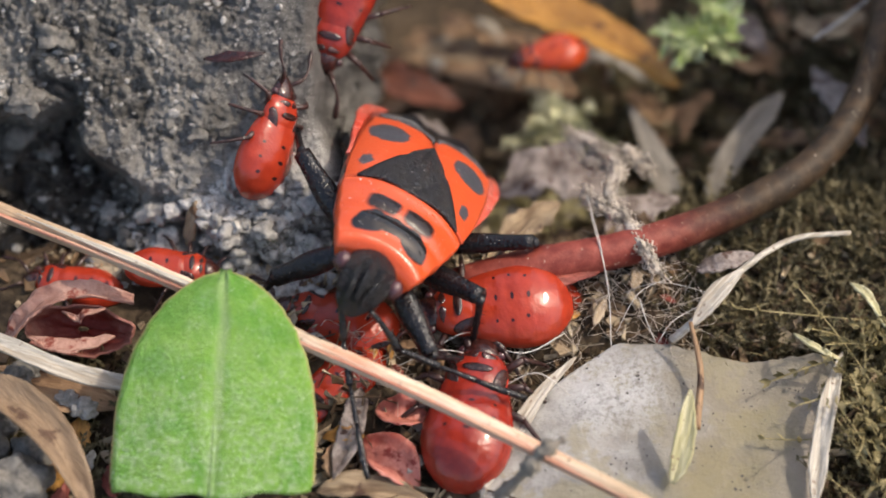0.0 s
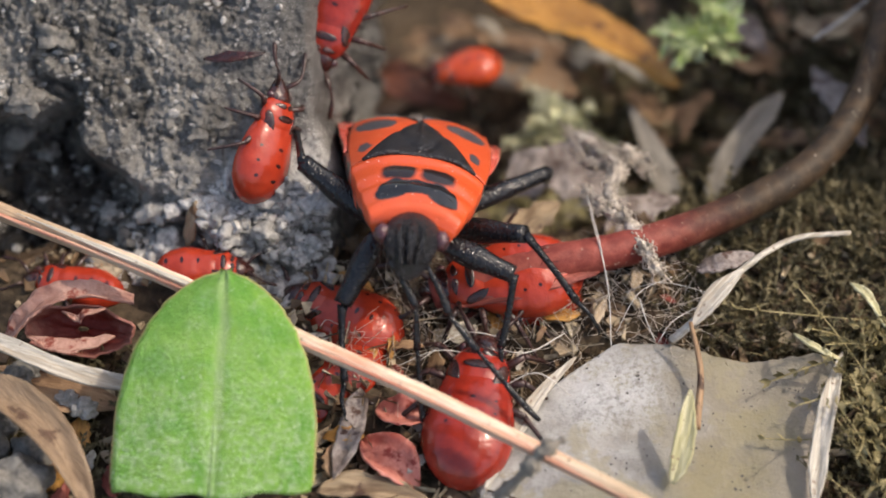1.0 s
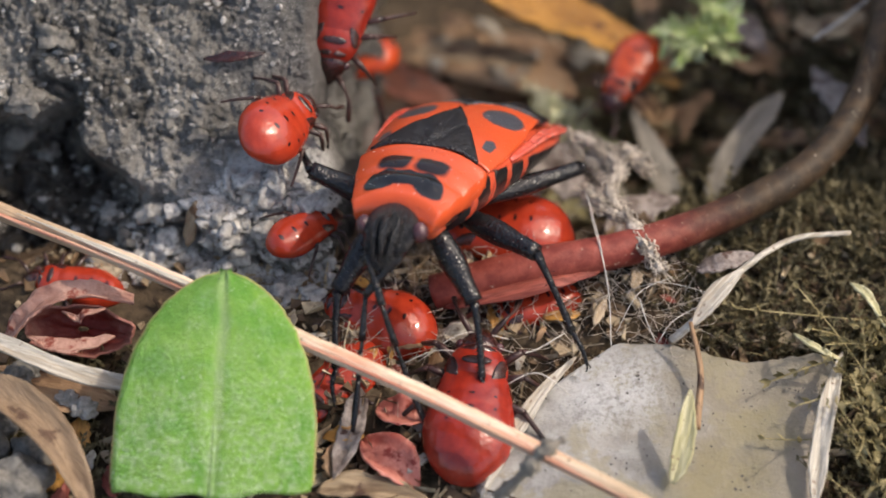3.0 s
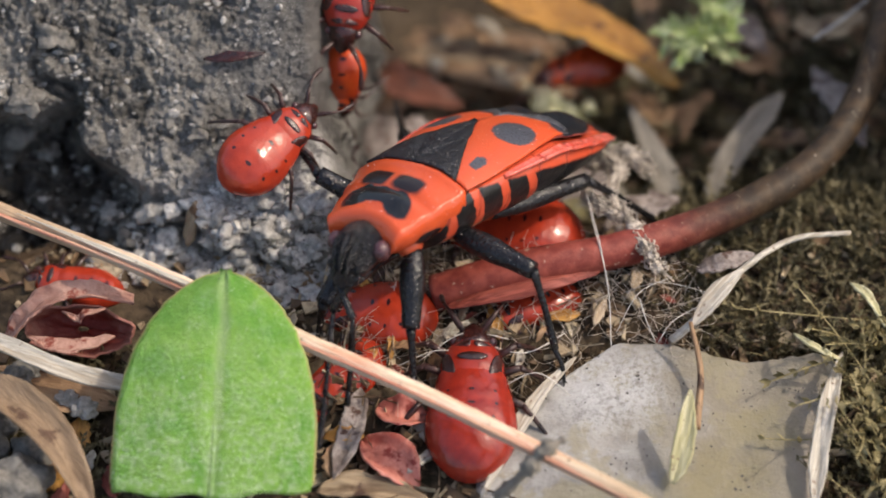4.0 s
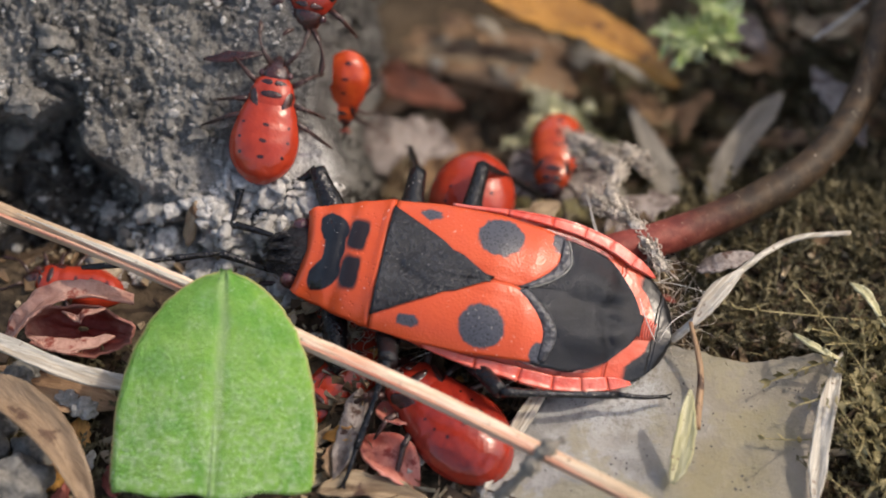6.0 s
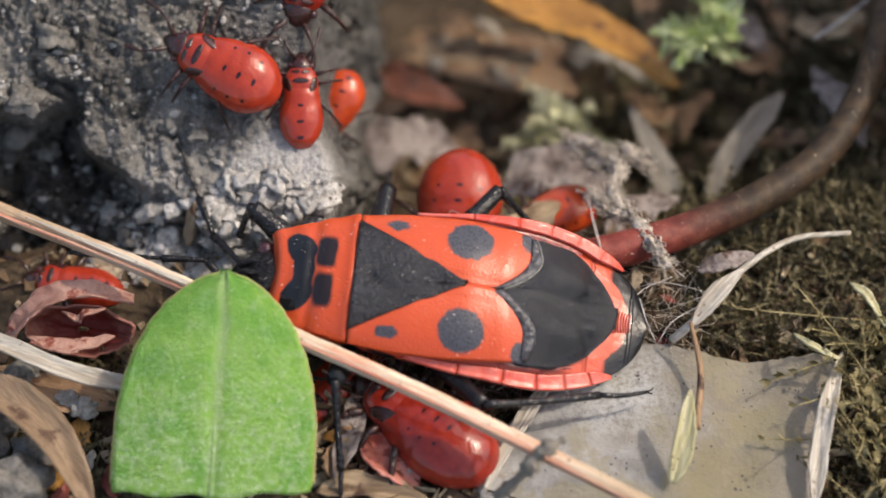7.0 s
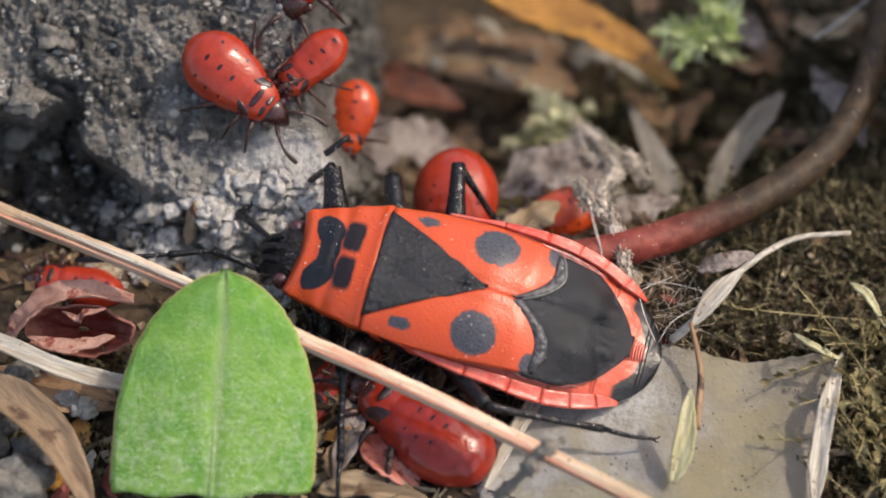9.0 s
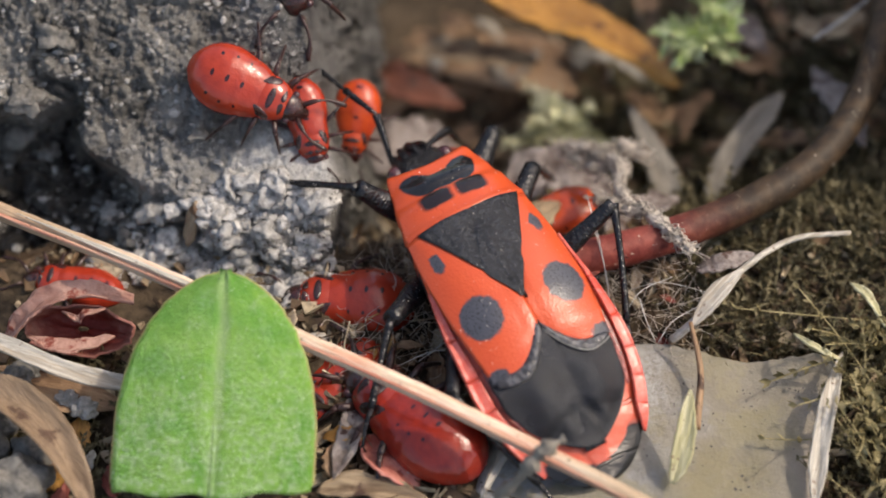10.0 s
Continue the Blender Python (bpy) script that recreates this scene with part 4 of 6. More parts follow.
blade("curled_moss_leaf", [(9.61, -3.20, 0.70), (10.09, -3.83, 1.00), (10.86, -4.11, 0.80)], taper(0.17, 0.4, 0.5), "shred", "yellowish curled moss leaf over the dry leaf", "leaf", 0.6, tilt=0.4, ragged=0.2)
blade("pale_scrap", [(7.10, -0.82, 0.20), (7.83, -0.76, 0.50), (8.74, -0.39, 0.30)], taper(0.3, 0.3, 0.4), "hollow_grey", "greyish flat leaf scrap under the curved straw bit", "leaf", 0.2, ragged=0.2)
blade("tan_scrap", [(11.50, 8.88, -3.60), (12.19, 7.11, -3.20), (12.69, 5.38, -2.80)], taper(0.42, 0.3, 0.3), "hollow_grey", "pinkish grey leaf scrap under the stalk", "leaf", 0.3, ragged=0.5)
blade("tan_scrap", [(7.96, 10.26, -4.60), (9.20, 10.74, -4.20), (10.24, 10.01, -4.40)], taper(0.5, 0.3, 0.3), "hollow_grey", "pinkish grey leaf scrap behind the moss", "leaf", 0.3, ragged=0.5)
blade("tan_scrap", [(10.97, 10.92, -4.00), (12.13, 10.30, -3.60), (13.24, 10.96, -3.60)], taper(0.45, 0.3, 0.3), "hollow_tan", "dull tan leaf scrap under the stalk", "leaf", 0.3, ragged=0.5)
strand("hair", [(11.23, 8.43, -1.50), (12.09, 8.95, -1.20), (12.98, 9.65, -1.00)], 0.04, "fibre", "pale stiff plant hair", "hair")

blade("red_scrap", [(-6.73, 4.30, 3.16), (-5.84, 4.21, 3.34), (-4.98, 4.40, 3.34)], taper(0.2, 0.4, 0.6), "nymph_dark", "dark red dried scrap on the rock", "scrap", 0.5)
strand("dark_crumb", [(1.43, -8.44, 1.20), (2.15, -8.21, 2.20), (2.58, -7.92, 2.75), (3.16, -7.60, 2.90)], lambda s: 0.2 - 0.08 * abs(2 * s - 1) + 0.05 * math.sin(19 * s), "grey_leaf", "crooked dark grey plant crumb on the straw", "crumb", 8, 0.8)
blade("wood_chip", [(-7.17, 0.26, -0.08), (-7.05, 0.41, 0.73), (-6.89, 0.73, 1.40)], taper(0.2, 0.2, 0.3), "tan_leaf", "small upright tan wood chip", "wood chip", 0.3, thick=0.15)

def scatter_scraps():
    """More dead leaf scraps that fill the hollow."""
    rng = random.Random(31)
    kinds = (("hollow_tan", "dull tan dead leaf scrap lying in the hollow"), ("brown_leaf", "brown dead leaf scrap lying in the hollow"), ("grey_leaf", "grey dry leaf scrap lying in the hollow"), ("bleached", "pale straw scrap lying in the hollow"))
    for k in range(34):
        x, y = rng.uniform(-3.0, 15), rng.uniform(4.0, 14.5)
        z = ground_height(x, y) + rng.uniform(0.15, 0.9)
        a, L = rng.uniform(0, 3.14), rng.uniform(0.7, 1.9)
        d = Vector((math.cos(a), math.sin(a), rng.uniform(-0.25, 0.5))) * L
        p = Vector((x, y, z))
        # brown scraps only on the right: darker colour in place of shade there
        mat, label = kinds[k % 4 if x < 6.0 else 1]
        bend = Vector((rng.gauss(0, 0.2), rng.gauss(0, 0.2), rng.uniform(0, 0.4)))
        blade("leaf_scrap", [p - d, p + bend, p + d], taper(rng.uniform(0.25, 0.75) * (0.5 if mat == "bleached" else 1), 0.35, 0.4), mat, label, "leaf scrap", rng.uniform(-0.2, 0.5), 0.05, rng.uniform(-0.5, 0.5), 0.45)["group"] = "leaf scraps in the hollow"


scatter_scraps()


def front_scraps():
    """Small flakes over the soil between the rock, the straw and the dry leaf."""
    rng = random.Random(77)
    kinds = (("tan_leaf", "small tan flake on the soil"), ("brown_leaf", "small brown flake on the soil"), ("bleached", "small pale flake on the soil"), ("red_stem", "small reddish flake on the soil"), ("orange_leaf", "small amber flake on the soil"))
    for k in range(70):
        x, y = rng.uniform(-4.5, 6.5), rng.uniform(-7.5, 0.6)
        if k % 4 == 0:
            x, y = rng.uniform(-13, -8.5), rng.uniform(-8, -1)
        if x < -8 and y > -4.5:
            y -= 3.5
        z = ground_height(x, y) + rng.uniform(0.1, 0.35)
        a, L = rng.uniform(0, 3.14), rng.uniform(0.2, 0.65)
        d = Vector((math.cos(a), math.sin(a), rng.uniform(-0.2, 0.3))) * L
        p = Vector((x, y, z))
        mat, label = kinds[k % 5]
        blade("flake", [p - d, p + Vector((0, 0, rng.uniform(0, 0.15))), p + d], taper(L * rng.uniform(0.25, 0.6), 0.3, 0.3), mat, label, "flake", rng.uniform(-0.2, 0.5), 0.04, rng.uniform(-0.5, 0.5), 0.3, 6, 6)["group"] = "flakes on the soil"


front_scraps()

# front left corner
blade("dead_grass", [(-12.94, -4.88, 0.60), (-11.61, -5.53, 1.00), (-10.44, -6.67, 1.20), (-9.72, -7.78, 0.90), (-9.33, -8.70, 0.40)], taper(0.62, 0.1, 0.6), "grass_brown", "curved brown dead grass blade", "leaf strip", 0.5, tilt=0.3)
blade("pale_grass", [(-13.03, -3.25, 1.00), (-11.41, -4.02, 1.10), (-10.00, -4.61, 1.00), (-8.02, -4.93, 0.70)], lambda u: 0.27, "bleached", "pale flat dry grass blade", "leaf strip", 0.3)
blade("tan_scrap", [(-12.54, -3.84, -0.30), (-10.89, -4.54, 0.00), (-8.72, -4.96, -0.20)], taper(0.6, 0.3, 0.3), "brown_leaf", "brown leaf scrap under the grass blade", "leaf", 0.2, ragged=0.2)

def make_husk(pts, radius, yaw, tilt, label):
    """An open seed shell: a cracked half cup with a torn rim."""
    bm = bmesh.new()

    def f(u, v):
        th = 0.12 + 1.5 * v
        ph = 2 * math.pi * u
        r = 1 + 0.07 * nz(math.cos(ph) * 2, math.sin(ph) * 2, v * 3, 1.0)
        if v > 0.6:
            r += 0.5 * (v - 0.6) * nz(math.cos(ph) * 6, math.sin(ph) * 6, 4, 1.0)
        return Vector((1.75 * math.sin(th) * math.cos(ph) * r, 0.85 * math.sin(th) * math.sin(ph) * r, -0.8 * math.cos(th) * r)) * radius

    sheet(bm, f, 40, 14, 0.07)
    top = new("husk")
    top.matrix_basis = Matrix.Translation(Vector(pts) * MM) @ pose(0, 0, 0, tilt, 0, yaw)
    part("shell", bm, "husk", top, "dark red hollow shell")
    return tagged(top, label, "husk")


seed_husk = make_husk((-10.09, -2.66, 0.00), 0.86, -6, 34, "pinkish torn seed husk, dark red inside")
as_part(blade("hood", [(-11.96, -3.17, 0.03), (-11.45, -2.71, 0.67), (-10.64, -2.34, 1.13), (-9.68, -2.21, 1.22), (-8.54, -2.24, 0.84)], lambda u: 0.46 * (0.35 + 0.65 * math.sin(math.pi * min(1, u * 0.75 + 0.2))), "husk_pale", "pale pink arched upper flap", "husk flap", 0.5, tilt=0.5, ragged=0.22, steps=12), seed_husk)
as_part(blade("lower_lip", [(-11.42, -3.21, 0.59), (-10.65, -3.59, 0.70), (-9.80, -3.62, 0.69), (-8.99, -3.26, 0.68)], taper(0.3, 0.4, 0.4), "husk_pale", "pale pink torn lower flap", "husk flap", 0.4, tilt=0.3, ragged=0.4), seed_husk)
as_part(blade("torn_shred", [(-10.48, -2.52, 0.78), (-9.99, -2.81, 0.84), (-9.79, -2.73, 1.01), (-9.22, -2.57, 0.99)], taper(0.16, 0.4, 0.4), "husk_pale", "torn pink shred inside", "husk flap", 0.4, ragged=0.5), seed_husk)
blade("husk", [(-1.76, -5.02, -0.10), (-1.21, -5.42, 0.15), (-0.37, -5.51, 0.00)], taper(0.5, 0.4, 0.4), "pink_shell", "small pinkish seed husk under the straw", "husk", 0.7, ragged=0.1)
blade("husk", [(-2.21, -6.06, -0.10), (-1.43, -6.77, 0.10), (-0.67, -7.52, -0.10)], taper(0.62, 0.4, 0.4), "pink_shell", "reddish seed husk beside the nymph", "husk", 0.6, ragged=0.1)
blade("grey_scrap", [(-2.23, -4.54, 0.00), (-2.44, -5.71, 0.20), (-2.94, -7.37, 0.10)], taper(0.33, 0.3, 0.3), "hollow_grey", "pinkish grey leaf scrap", "leaf", 0.3, ragged=0.2)
blade("grey_scrap", [(-3.39, -7.66, 0.00), (-2.18, -7.54, 0.10), (-0.36, -8.00, 0.00)], taper(0.4, 0.3, 0.3), "hollow_tan", "dull tan leaf scrap on the soil", "leaf", 0.2, ragged=0.2)


FLUFF_PIVOT = Vector((4.77, 3.33, -0.50))


def make_lint():
    """The crooked grey fluff that hangs before the stalk: a core wrapped in fine fibres."""
    top = new("plant_fluff")
    top.matrix_basis = Matrix.Translation(FLUFF_PIVOT * MM)
    rng = random.Random(8)
    core = bmesh.new()
    fur = bmesh.new()
    for pts, r, n in (([(3.76, 4.60, -1.00), (4.55, 3.85, -0.60), (5.03, 2.90, -0.30), (4.74, 1.70, 0.20), (5.19, 0.58, 0.60), (5.60, -0.61, 1.00), (5.94, -1.50, 1.20)], 0.19, 620),
                      ([(4.05, 1.89, 0.20), (4.42, 1.19, 0.40), (5.11, 0.62, 0.60)], 0.13, 220),
                      ([(3.75, 4.46, -1.00), (4.38, 3.43, -0.80), (5.20, 3.69, -0.60), (6.03, 3.30, -0.90)], 0.2, 380)):
        line = curve_through([Vector(p) - FLUFF_PIVOT for p in pts], 10)
        tube(core, line, lambda s: r * (0.7 + 0.5 * math.sin(s * 23) * math.sin(s * 7)), 7, 0.9, rng)
        for k in range(n):
            i = rng.randrange(len(line) - 1)
            p = line[i].lerp(line[i + 1], rng.random())
            d = Vector((rng.gauss(0, 1), rng.gauss(0, 1), rng.gauss(0, 1))).normalized()
            along = (line[i + 1] - line[i]).normalized() * rng.uniform(-1, 1)
            a = p + d * r * 0.7
            b = a + (d * 0.6 + along) * rng.uniform(0.1, 0.42)
            c = b + (along - d * 0.5) * rng.uniform(0.05, 0.25)
            tube(fur, [a, b, c], rng.uniform(0.01, 0.03), 3)
    part("core", core, "lint", top)
    part("fur", fur, "lint", top, "fine pale fibres")
    return tagged(top, "crooked tuft of grey plant fluff", "fluff")


plant_fluff = make_lint()


def make_hairs():
    rng = random.Random(12)
    for k, pts in enumerate(([(4.57, -1.50, 0.50), (4.36, -0.55, 1.20), (4.02, 0.92, 1.40)], [(4.63, -3.47, 0.30), (4.55, -1.65, 0.90), (4.12, 0.36, 1.30)],
                             [(5.81, -3.49, 0.80), (5.54, -3.01, 1.20), (5.38, -2.46, 1.40)], [(5.88, -3.52, 0.80), (6.28, -2.98, 1.00), (7.10, -2.32, 0.80)],
                             [(4.98, -1.59, 0.20), (6.04, -1.59, 0.80), (7.49, -1.65, 0.30)], [(4.78, -2.87, 0.20), (5.40, -1.95, 0.80), (6.40, -1.16, 0.40)],
                             [(-1.30, -4.00, 0.30), (-0.06, -3.64, 0.60), (1.49, -3.82, 0.30)], [(1.18, -3.23, 0.20), (2.26, -3.67, 0.50), (3.37, -2.87, 0.20)],
                             [(1.48, -4.71, 0.30), (2.55, -4.41, 0.70), (3.47, -4.94, 0.40)], [(-0.68, -3.77, 0.20), (0.56, -3.04, 0.50), (1.81, -3.05, 0.20)])):
        strand("plant_hair", pts, rng.uniform(0.009, 0.018), "fibre", "fine pale curved plant hair", "plant hair", 5, 0, 1, 6)["group"] = "hairs round the stalk"
    bm = bmesh.new()
    for k in range(480):
        if k % 11 == 0:
            x, y = rng.gauss(5.6, 0.9), rng.gauss(-1.6, 0.9)
        else:
            x, y = rng.uniform(-2.5, 7), rng.uniform(-4.6, 0.3)
        p = Vector((x, y, ground_height(x, y) + rng.uniform(0.1, 0.5)))
        a = rng.uniform(0, 6.28)
        d = Vector((math.cos(a), math.sin(a), rng.uniform(-0.1, 0.7))) * rng.uniform(0.4, 1.3)
        b = Vector((rng.gauss(0, 1), rng.gauss(0, 1), rng.uniform(-0.3, 0.6))) * 0.3
        tube(bm, curve_through([p, p + d * 0.5 + b, p + d], 4), rng.uniform(0.005, 0.01), 3)
    tagged(link("fine_hairs", bm, "lint"), "fine pale plant hairs matted over the litter", "plant hair", kind="stuff")



make_hairs()


def leaflet(verts, faces, p, d, up, length, width):
    """One pointed moss leaf: two triangles with a fold."""
    side = d.cross(up)
    if side.length < 1e-4:
        side = d.cross(Vector((1, 0, 0)))
    side.normalize()
    nrm = side.cross(d)
    i = len(verts)
    mid = p + d * (length * 0.45)
    verts.extend((p, mid + side * width + nrm * width * 0.4, p + d * length + nrm * length * 0.15, mid - side * width + nrm * width * 0.4, mid))
    faces.extend(((i, i + 1, i + 4), (i + 1, i + 2, i + 4), (i + 2, i + 3, i + 4), (i + 3, i, i + 4)))


def make_moss(name, material, label, count, place, height, leaf, seed):
    rng = random.Random(seed)
    verts, faces = [], []
    for k in range(count):
        base = Vector(place(rng))
        lean = Vector((rng.uniform(-1, 1), rng.uniform(-1, 1), rng.uniform(0.25, 1.2))).normalized()
        bend = Vector((rng.uniform(-1, 1), rng.uniform(-1, 1), rng.uniform(-0.6, 0.3))) * 0.6
        tall = height * rng.uniform(0.5, 1.3)
        n = 9
        prev = None
        for s in range(n):
            u = s / (n - 1)
            p = base + lean * (tall * u) + bend * (tall * u * u)
            if prev is not None:
                d = (p - prev).normalized()
                sd = d.cross(Vector((0.3, 0.2, 1))).normalized() * 0.028
                i = len(verts)
                verts.extend((prev - sd, prev + sd, p + sd * 0.8, p - sd * 0.8))
                faces.append((i, i + 1, i + 2, i + 3))
                for q in range(2):
                    a = rng.uniform(0, 6.28)
                    out = (d * 0.8 + d.orthogonal().normalized() * math.cos(a) + d.cross(d.orthogonal()).normalized() * math.sin(a)).normalized()
                    leaflet(verts, faces, p, out, d, leaf * rng.uniform(0.6, 1.3), leaf * rng.uniform(0.2, 0.36))
            prev = p
    ob = grid_mesh(name, verts, faces, material, smooth=False)
    return tagged(ob, label, "moss", kind="stuff")


def right_bank(rng):
    while True:
        x, y = rng.uniform(6.5, 15), rng.uniform(-9, 4.5)
        if x > 9.0 + 0.22 * (y + 2) ** 1.0 * (y > -2) + (1.6 if y < -3.2 else 0) or (y > -3.0 and x > 6.8):
            return (x, y, ground_height(x, y) - 0.1)


make_moss("olive_moss", "moss_brown", "matted olive-brown dry moss on the soil", 1700, right_bank, 1.1, 0.2, 3)
make_moss("green_moss", "moss_green", "fresh green moss shoots in the hollow", 16, lambda r: (r.gauss(8.15, 0.35), r.gauss(9.2, 0.35), -2.4 + r.uniform(-0.6, 0.4)), 1.5, 0.6, 4)
make_moss("pale_moss", "yellow_moss", "yellowish moss sprigs in the hollow", 36, lambda r: (r.gauss(2.8, 1.0), r.gauss(5.2, 0.6), ground_height(2.8, 5.2) + 1.4), 0.8, 0.28, 6)
make_moss("white_moss", "pale_shoots", "whitish green moss tuft among dead leaves", 26, lambda r: (r.gauss(3.7, 0.55), r.gauss(8.1, 0.5), -5.9 + r.uniform(-0.3, 0.3)), 1.0, 0.5, 23)
make_moss("moss_sprigs", "dry_sprigs", "tall straw-brown moss sprigs beside the dry leaf", 105, lambda r: (lambda x, y: (x, y, ground_height(x, y) + 0.6))(r.uniform(11.3, 13.4), r.uniform(-8.5, -2.2)), 2.6, 0.28, 17)
make_moss("dark_moss", "moss_brown", "dark moss in the hollow behind the stalk", 500, lambda r: (lambda x, y: (x, y, ground_height(x, y)))(r.uniform(5, 15), r.uniform(2, 13)), 1.2, 0.35, 9)
make_moss("corner_moss", "moss_brown", "dark moss among the dead grass", 260, lambda r: (lambda x, y: (x, y, ground_height(x, y)))(r.uniform(-13, -8), r.uniform(-9, -3)), 0.6, 0.2, 10)


def make_litter():
    """Crumbs, chips and fibres strewn over the soil."""
    rng = random.Random(21)
    verts, faces = [], []
    for k in range(5200):
        x, y = rng.uniform(-14, 14), rng.uniform(-11, 13)
        if x < -7.5 and y < 0 and k % 3:
            continue
        z = ground_height(x, y) + rng.uniform(0.0, 0.12)
        a, L, w = rng.uniform(0, 6.28), 0.06 + 0.5 * rng.random() ** 2.2, 0.03 + 0.17 * rng.random() ** 2
        d = Vector((math.cos(a), math.sin(a), rng.uniform(-0.3, 0.5))) * L
        s = Vector((-math.sin(a), math.cos(a), rng.uniform(-0.5, 0.5))) * w
        t = Vector((0, 0, rng.uniform(0.03, 0.1)))
        p = Vector((x, y, z))
        i = len(verts)
        bend = Vector((0, 0, rng.uniform(0, 0.2)))
        verts.extend((p - d - s, p - d + s, p + d + s * 0.6, p + d - s * 0.6, p - d - s + t, p - d + s + t + bend, p + d + s * 0.6 + t, p + d - s * 0.6 + t + bend))
        faces.extend(((i, i + 3, i + 2, i + 1), (i + 4, i + 5, i + 6, i + 7), (i, i + 1, i + 5, i + 4), (i + 1, i + 2, i + 6, i + 5), (i + 2, i + 3, i + 7, i + 6), (i + 3, i, i + 4, i + 7)))
    tagged(grid_mesh("litter", verts, faces, "debris", smooth=False), "brown crumbs and leaf chips strewn on the soil", "litter", kind="stuff")
    verts, faces = [], []
    for k in range(300):
        x, y = rng.uniform(-3, 9), rng.uniform(-8, 1)
        z = ground_height(x, y) + rng.uniform(0.05, 0.4)
        a, L = rng.uniform(0, 6.28), rng.uniform(0.4, 1.6)
        d = Vector((math.cos(a), math.sin(a), rng.uniform(-0.25, 0.35)))
        sd = Vector((-d.y, d.x, 0)) * rng.uniform(0.01, 0.03)
        i = len(verts)
        p = Vector((x, y, z))
        bend = Vector((-d.y, d.x, 0.4)) * rng.uniform(-0.3, 0.3) * L
        th = Vector((0, 0, 0.05))
        for q in (p, p + d * L * 0.5 + bend * 0.6, p + d * L):
            verts.extend((q - sd, q + sd, q + th))
        for j in (0, 3):
            faces.extend(((i + j, i + j + 3, i + j + 4, i + j + 1), (i + j + 1, i + j + 4, i + j + 5, i + j + 2), (i + j + 2, i + j + 5, i + j + 3, i + j)))
    tagged(grid_mesh("fibres", verts, faces, "debris", smooth=False), "fine tan plant fibres on the soil", "fibres", kind="stuff")


make_litter()


# ---- the adult bug: x forwards, y to its left, z up ----
WIDTH = [(2.6, 0.95), (2.35, 1.2), (2.1, 1.3), (1.6, 1.44), (0.8, 1.67), (0.0, 1.86), (-1.5, 2.05), (-3.0, 2.2), (-4.6, 2.3)]
CREST = [(2.6, -0.05), (2.3, 0.2), (1.9, 0.42), (1.4, 0.66), (0.7, 0.88), (0.0, 1.0), (-1.5, 1.1), (-3.0, 1.1), (-4.0, 0.96), (-4.8, 0.68), (-5.6, 0.4), (-6.6, 0.06), (-7.5, -0.25), (-8.12, -0.42)]
REAR = 3.52


def half_width(x):
    """Half the body's width; a blunt round end behind."""
    if x > -4.6:
        return lerp_table(WIDTH, x)
    return 2.28 * max(1 - ((-4.6 - x) / REAR) ** 2, 0.0) ** 0.47 + 0.02


def back(x, y):
    """Height of the back over the body's plane."""
    s = min(abs(y) / max(half_width(x), 0.01), 1.15)
    c = lerp_table(CREST, x)
    return c - (0.22 + 0.35 * max(c, 0)) * s ** 2.6


def body_ring(x, w, lift, floor, n=28):
    ring = []
    for k in range(n):
        a = 2 * math.pi * k / n
        y, s = w * math.cos(a), math.sin(a)
        edge = back(x, w)
        if s >= 0:
            z = edge + lift + (back(x, y) - edge)
        else:
            z = edge + lift + (floor - edge) * (abs(s) ** 0.8)
        ring.append((x, y, z))
    return ring


def make_feeler(parent, side, scale, mats):
    """Base joint, keyed on the head, and the long outer joints, keyed on it; both lie along x."""
    k = scale
    bm = bmesh.new()
    tube(bm, [Vector((k * 1.45 * s, 0, 0.05 * math.sin(3 * s))) for s in [i / 8 for i in range(9)]], lambda s: k * (0.07 + 0.06 * s), 8)
    base = part("antenna", bm, mats, parent)
    bm = bmesh.new()
    tube(bm, [Vector((k * 1.25 * s, 0, 0)) for s in [i / 6 for i in range(7)]], lambda s: k * (0.065 + 0.05 * s), 8)
    tube(bm, [Vector((k * (1.25 + 1.05 * s), 0, 0.04 * s)) for s in [i / 6 for i in range(7)]], lambda s: k * (0.055 + 0.035 * s), 8)
    tube(bm, [Vector((k * (2.3 + 1.5 * s), 0, 0.04 + 0.12 * s * s)) for s in [i / 6 for i in range(7)]], lambda s: k * (0.065 + 0.055 * math.sin(2.6 * s) - 0.03 * s), 8)
    outer = part("flagellum", bm, mats, base)
    outer.matrix_basis = mm(k * 1.45, 0, 0)
    return base, outer


LEGS = {
    "LF": ((1.25, 0.85, -0.85), 2.15, 3.0), "RF": ((1.25, -0.85, -0.85), 2.15, 3.0),
    "LM": ((-0.4, 1.05, -0.95), 2.5, 3.5), "RM": ((-0.4, -1.05, -0.95), 2.5, 3.5),
    "LH": ((-1.9, 1.1, -0.95), 3.2, 4.7), "RH": ((-1.9, -1.1, -0.95), 3.2, 4.7),
}


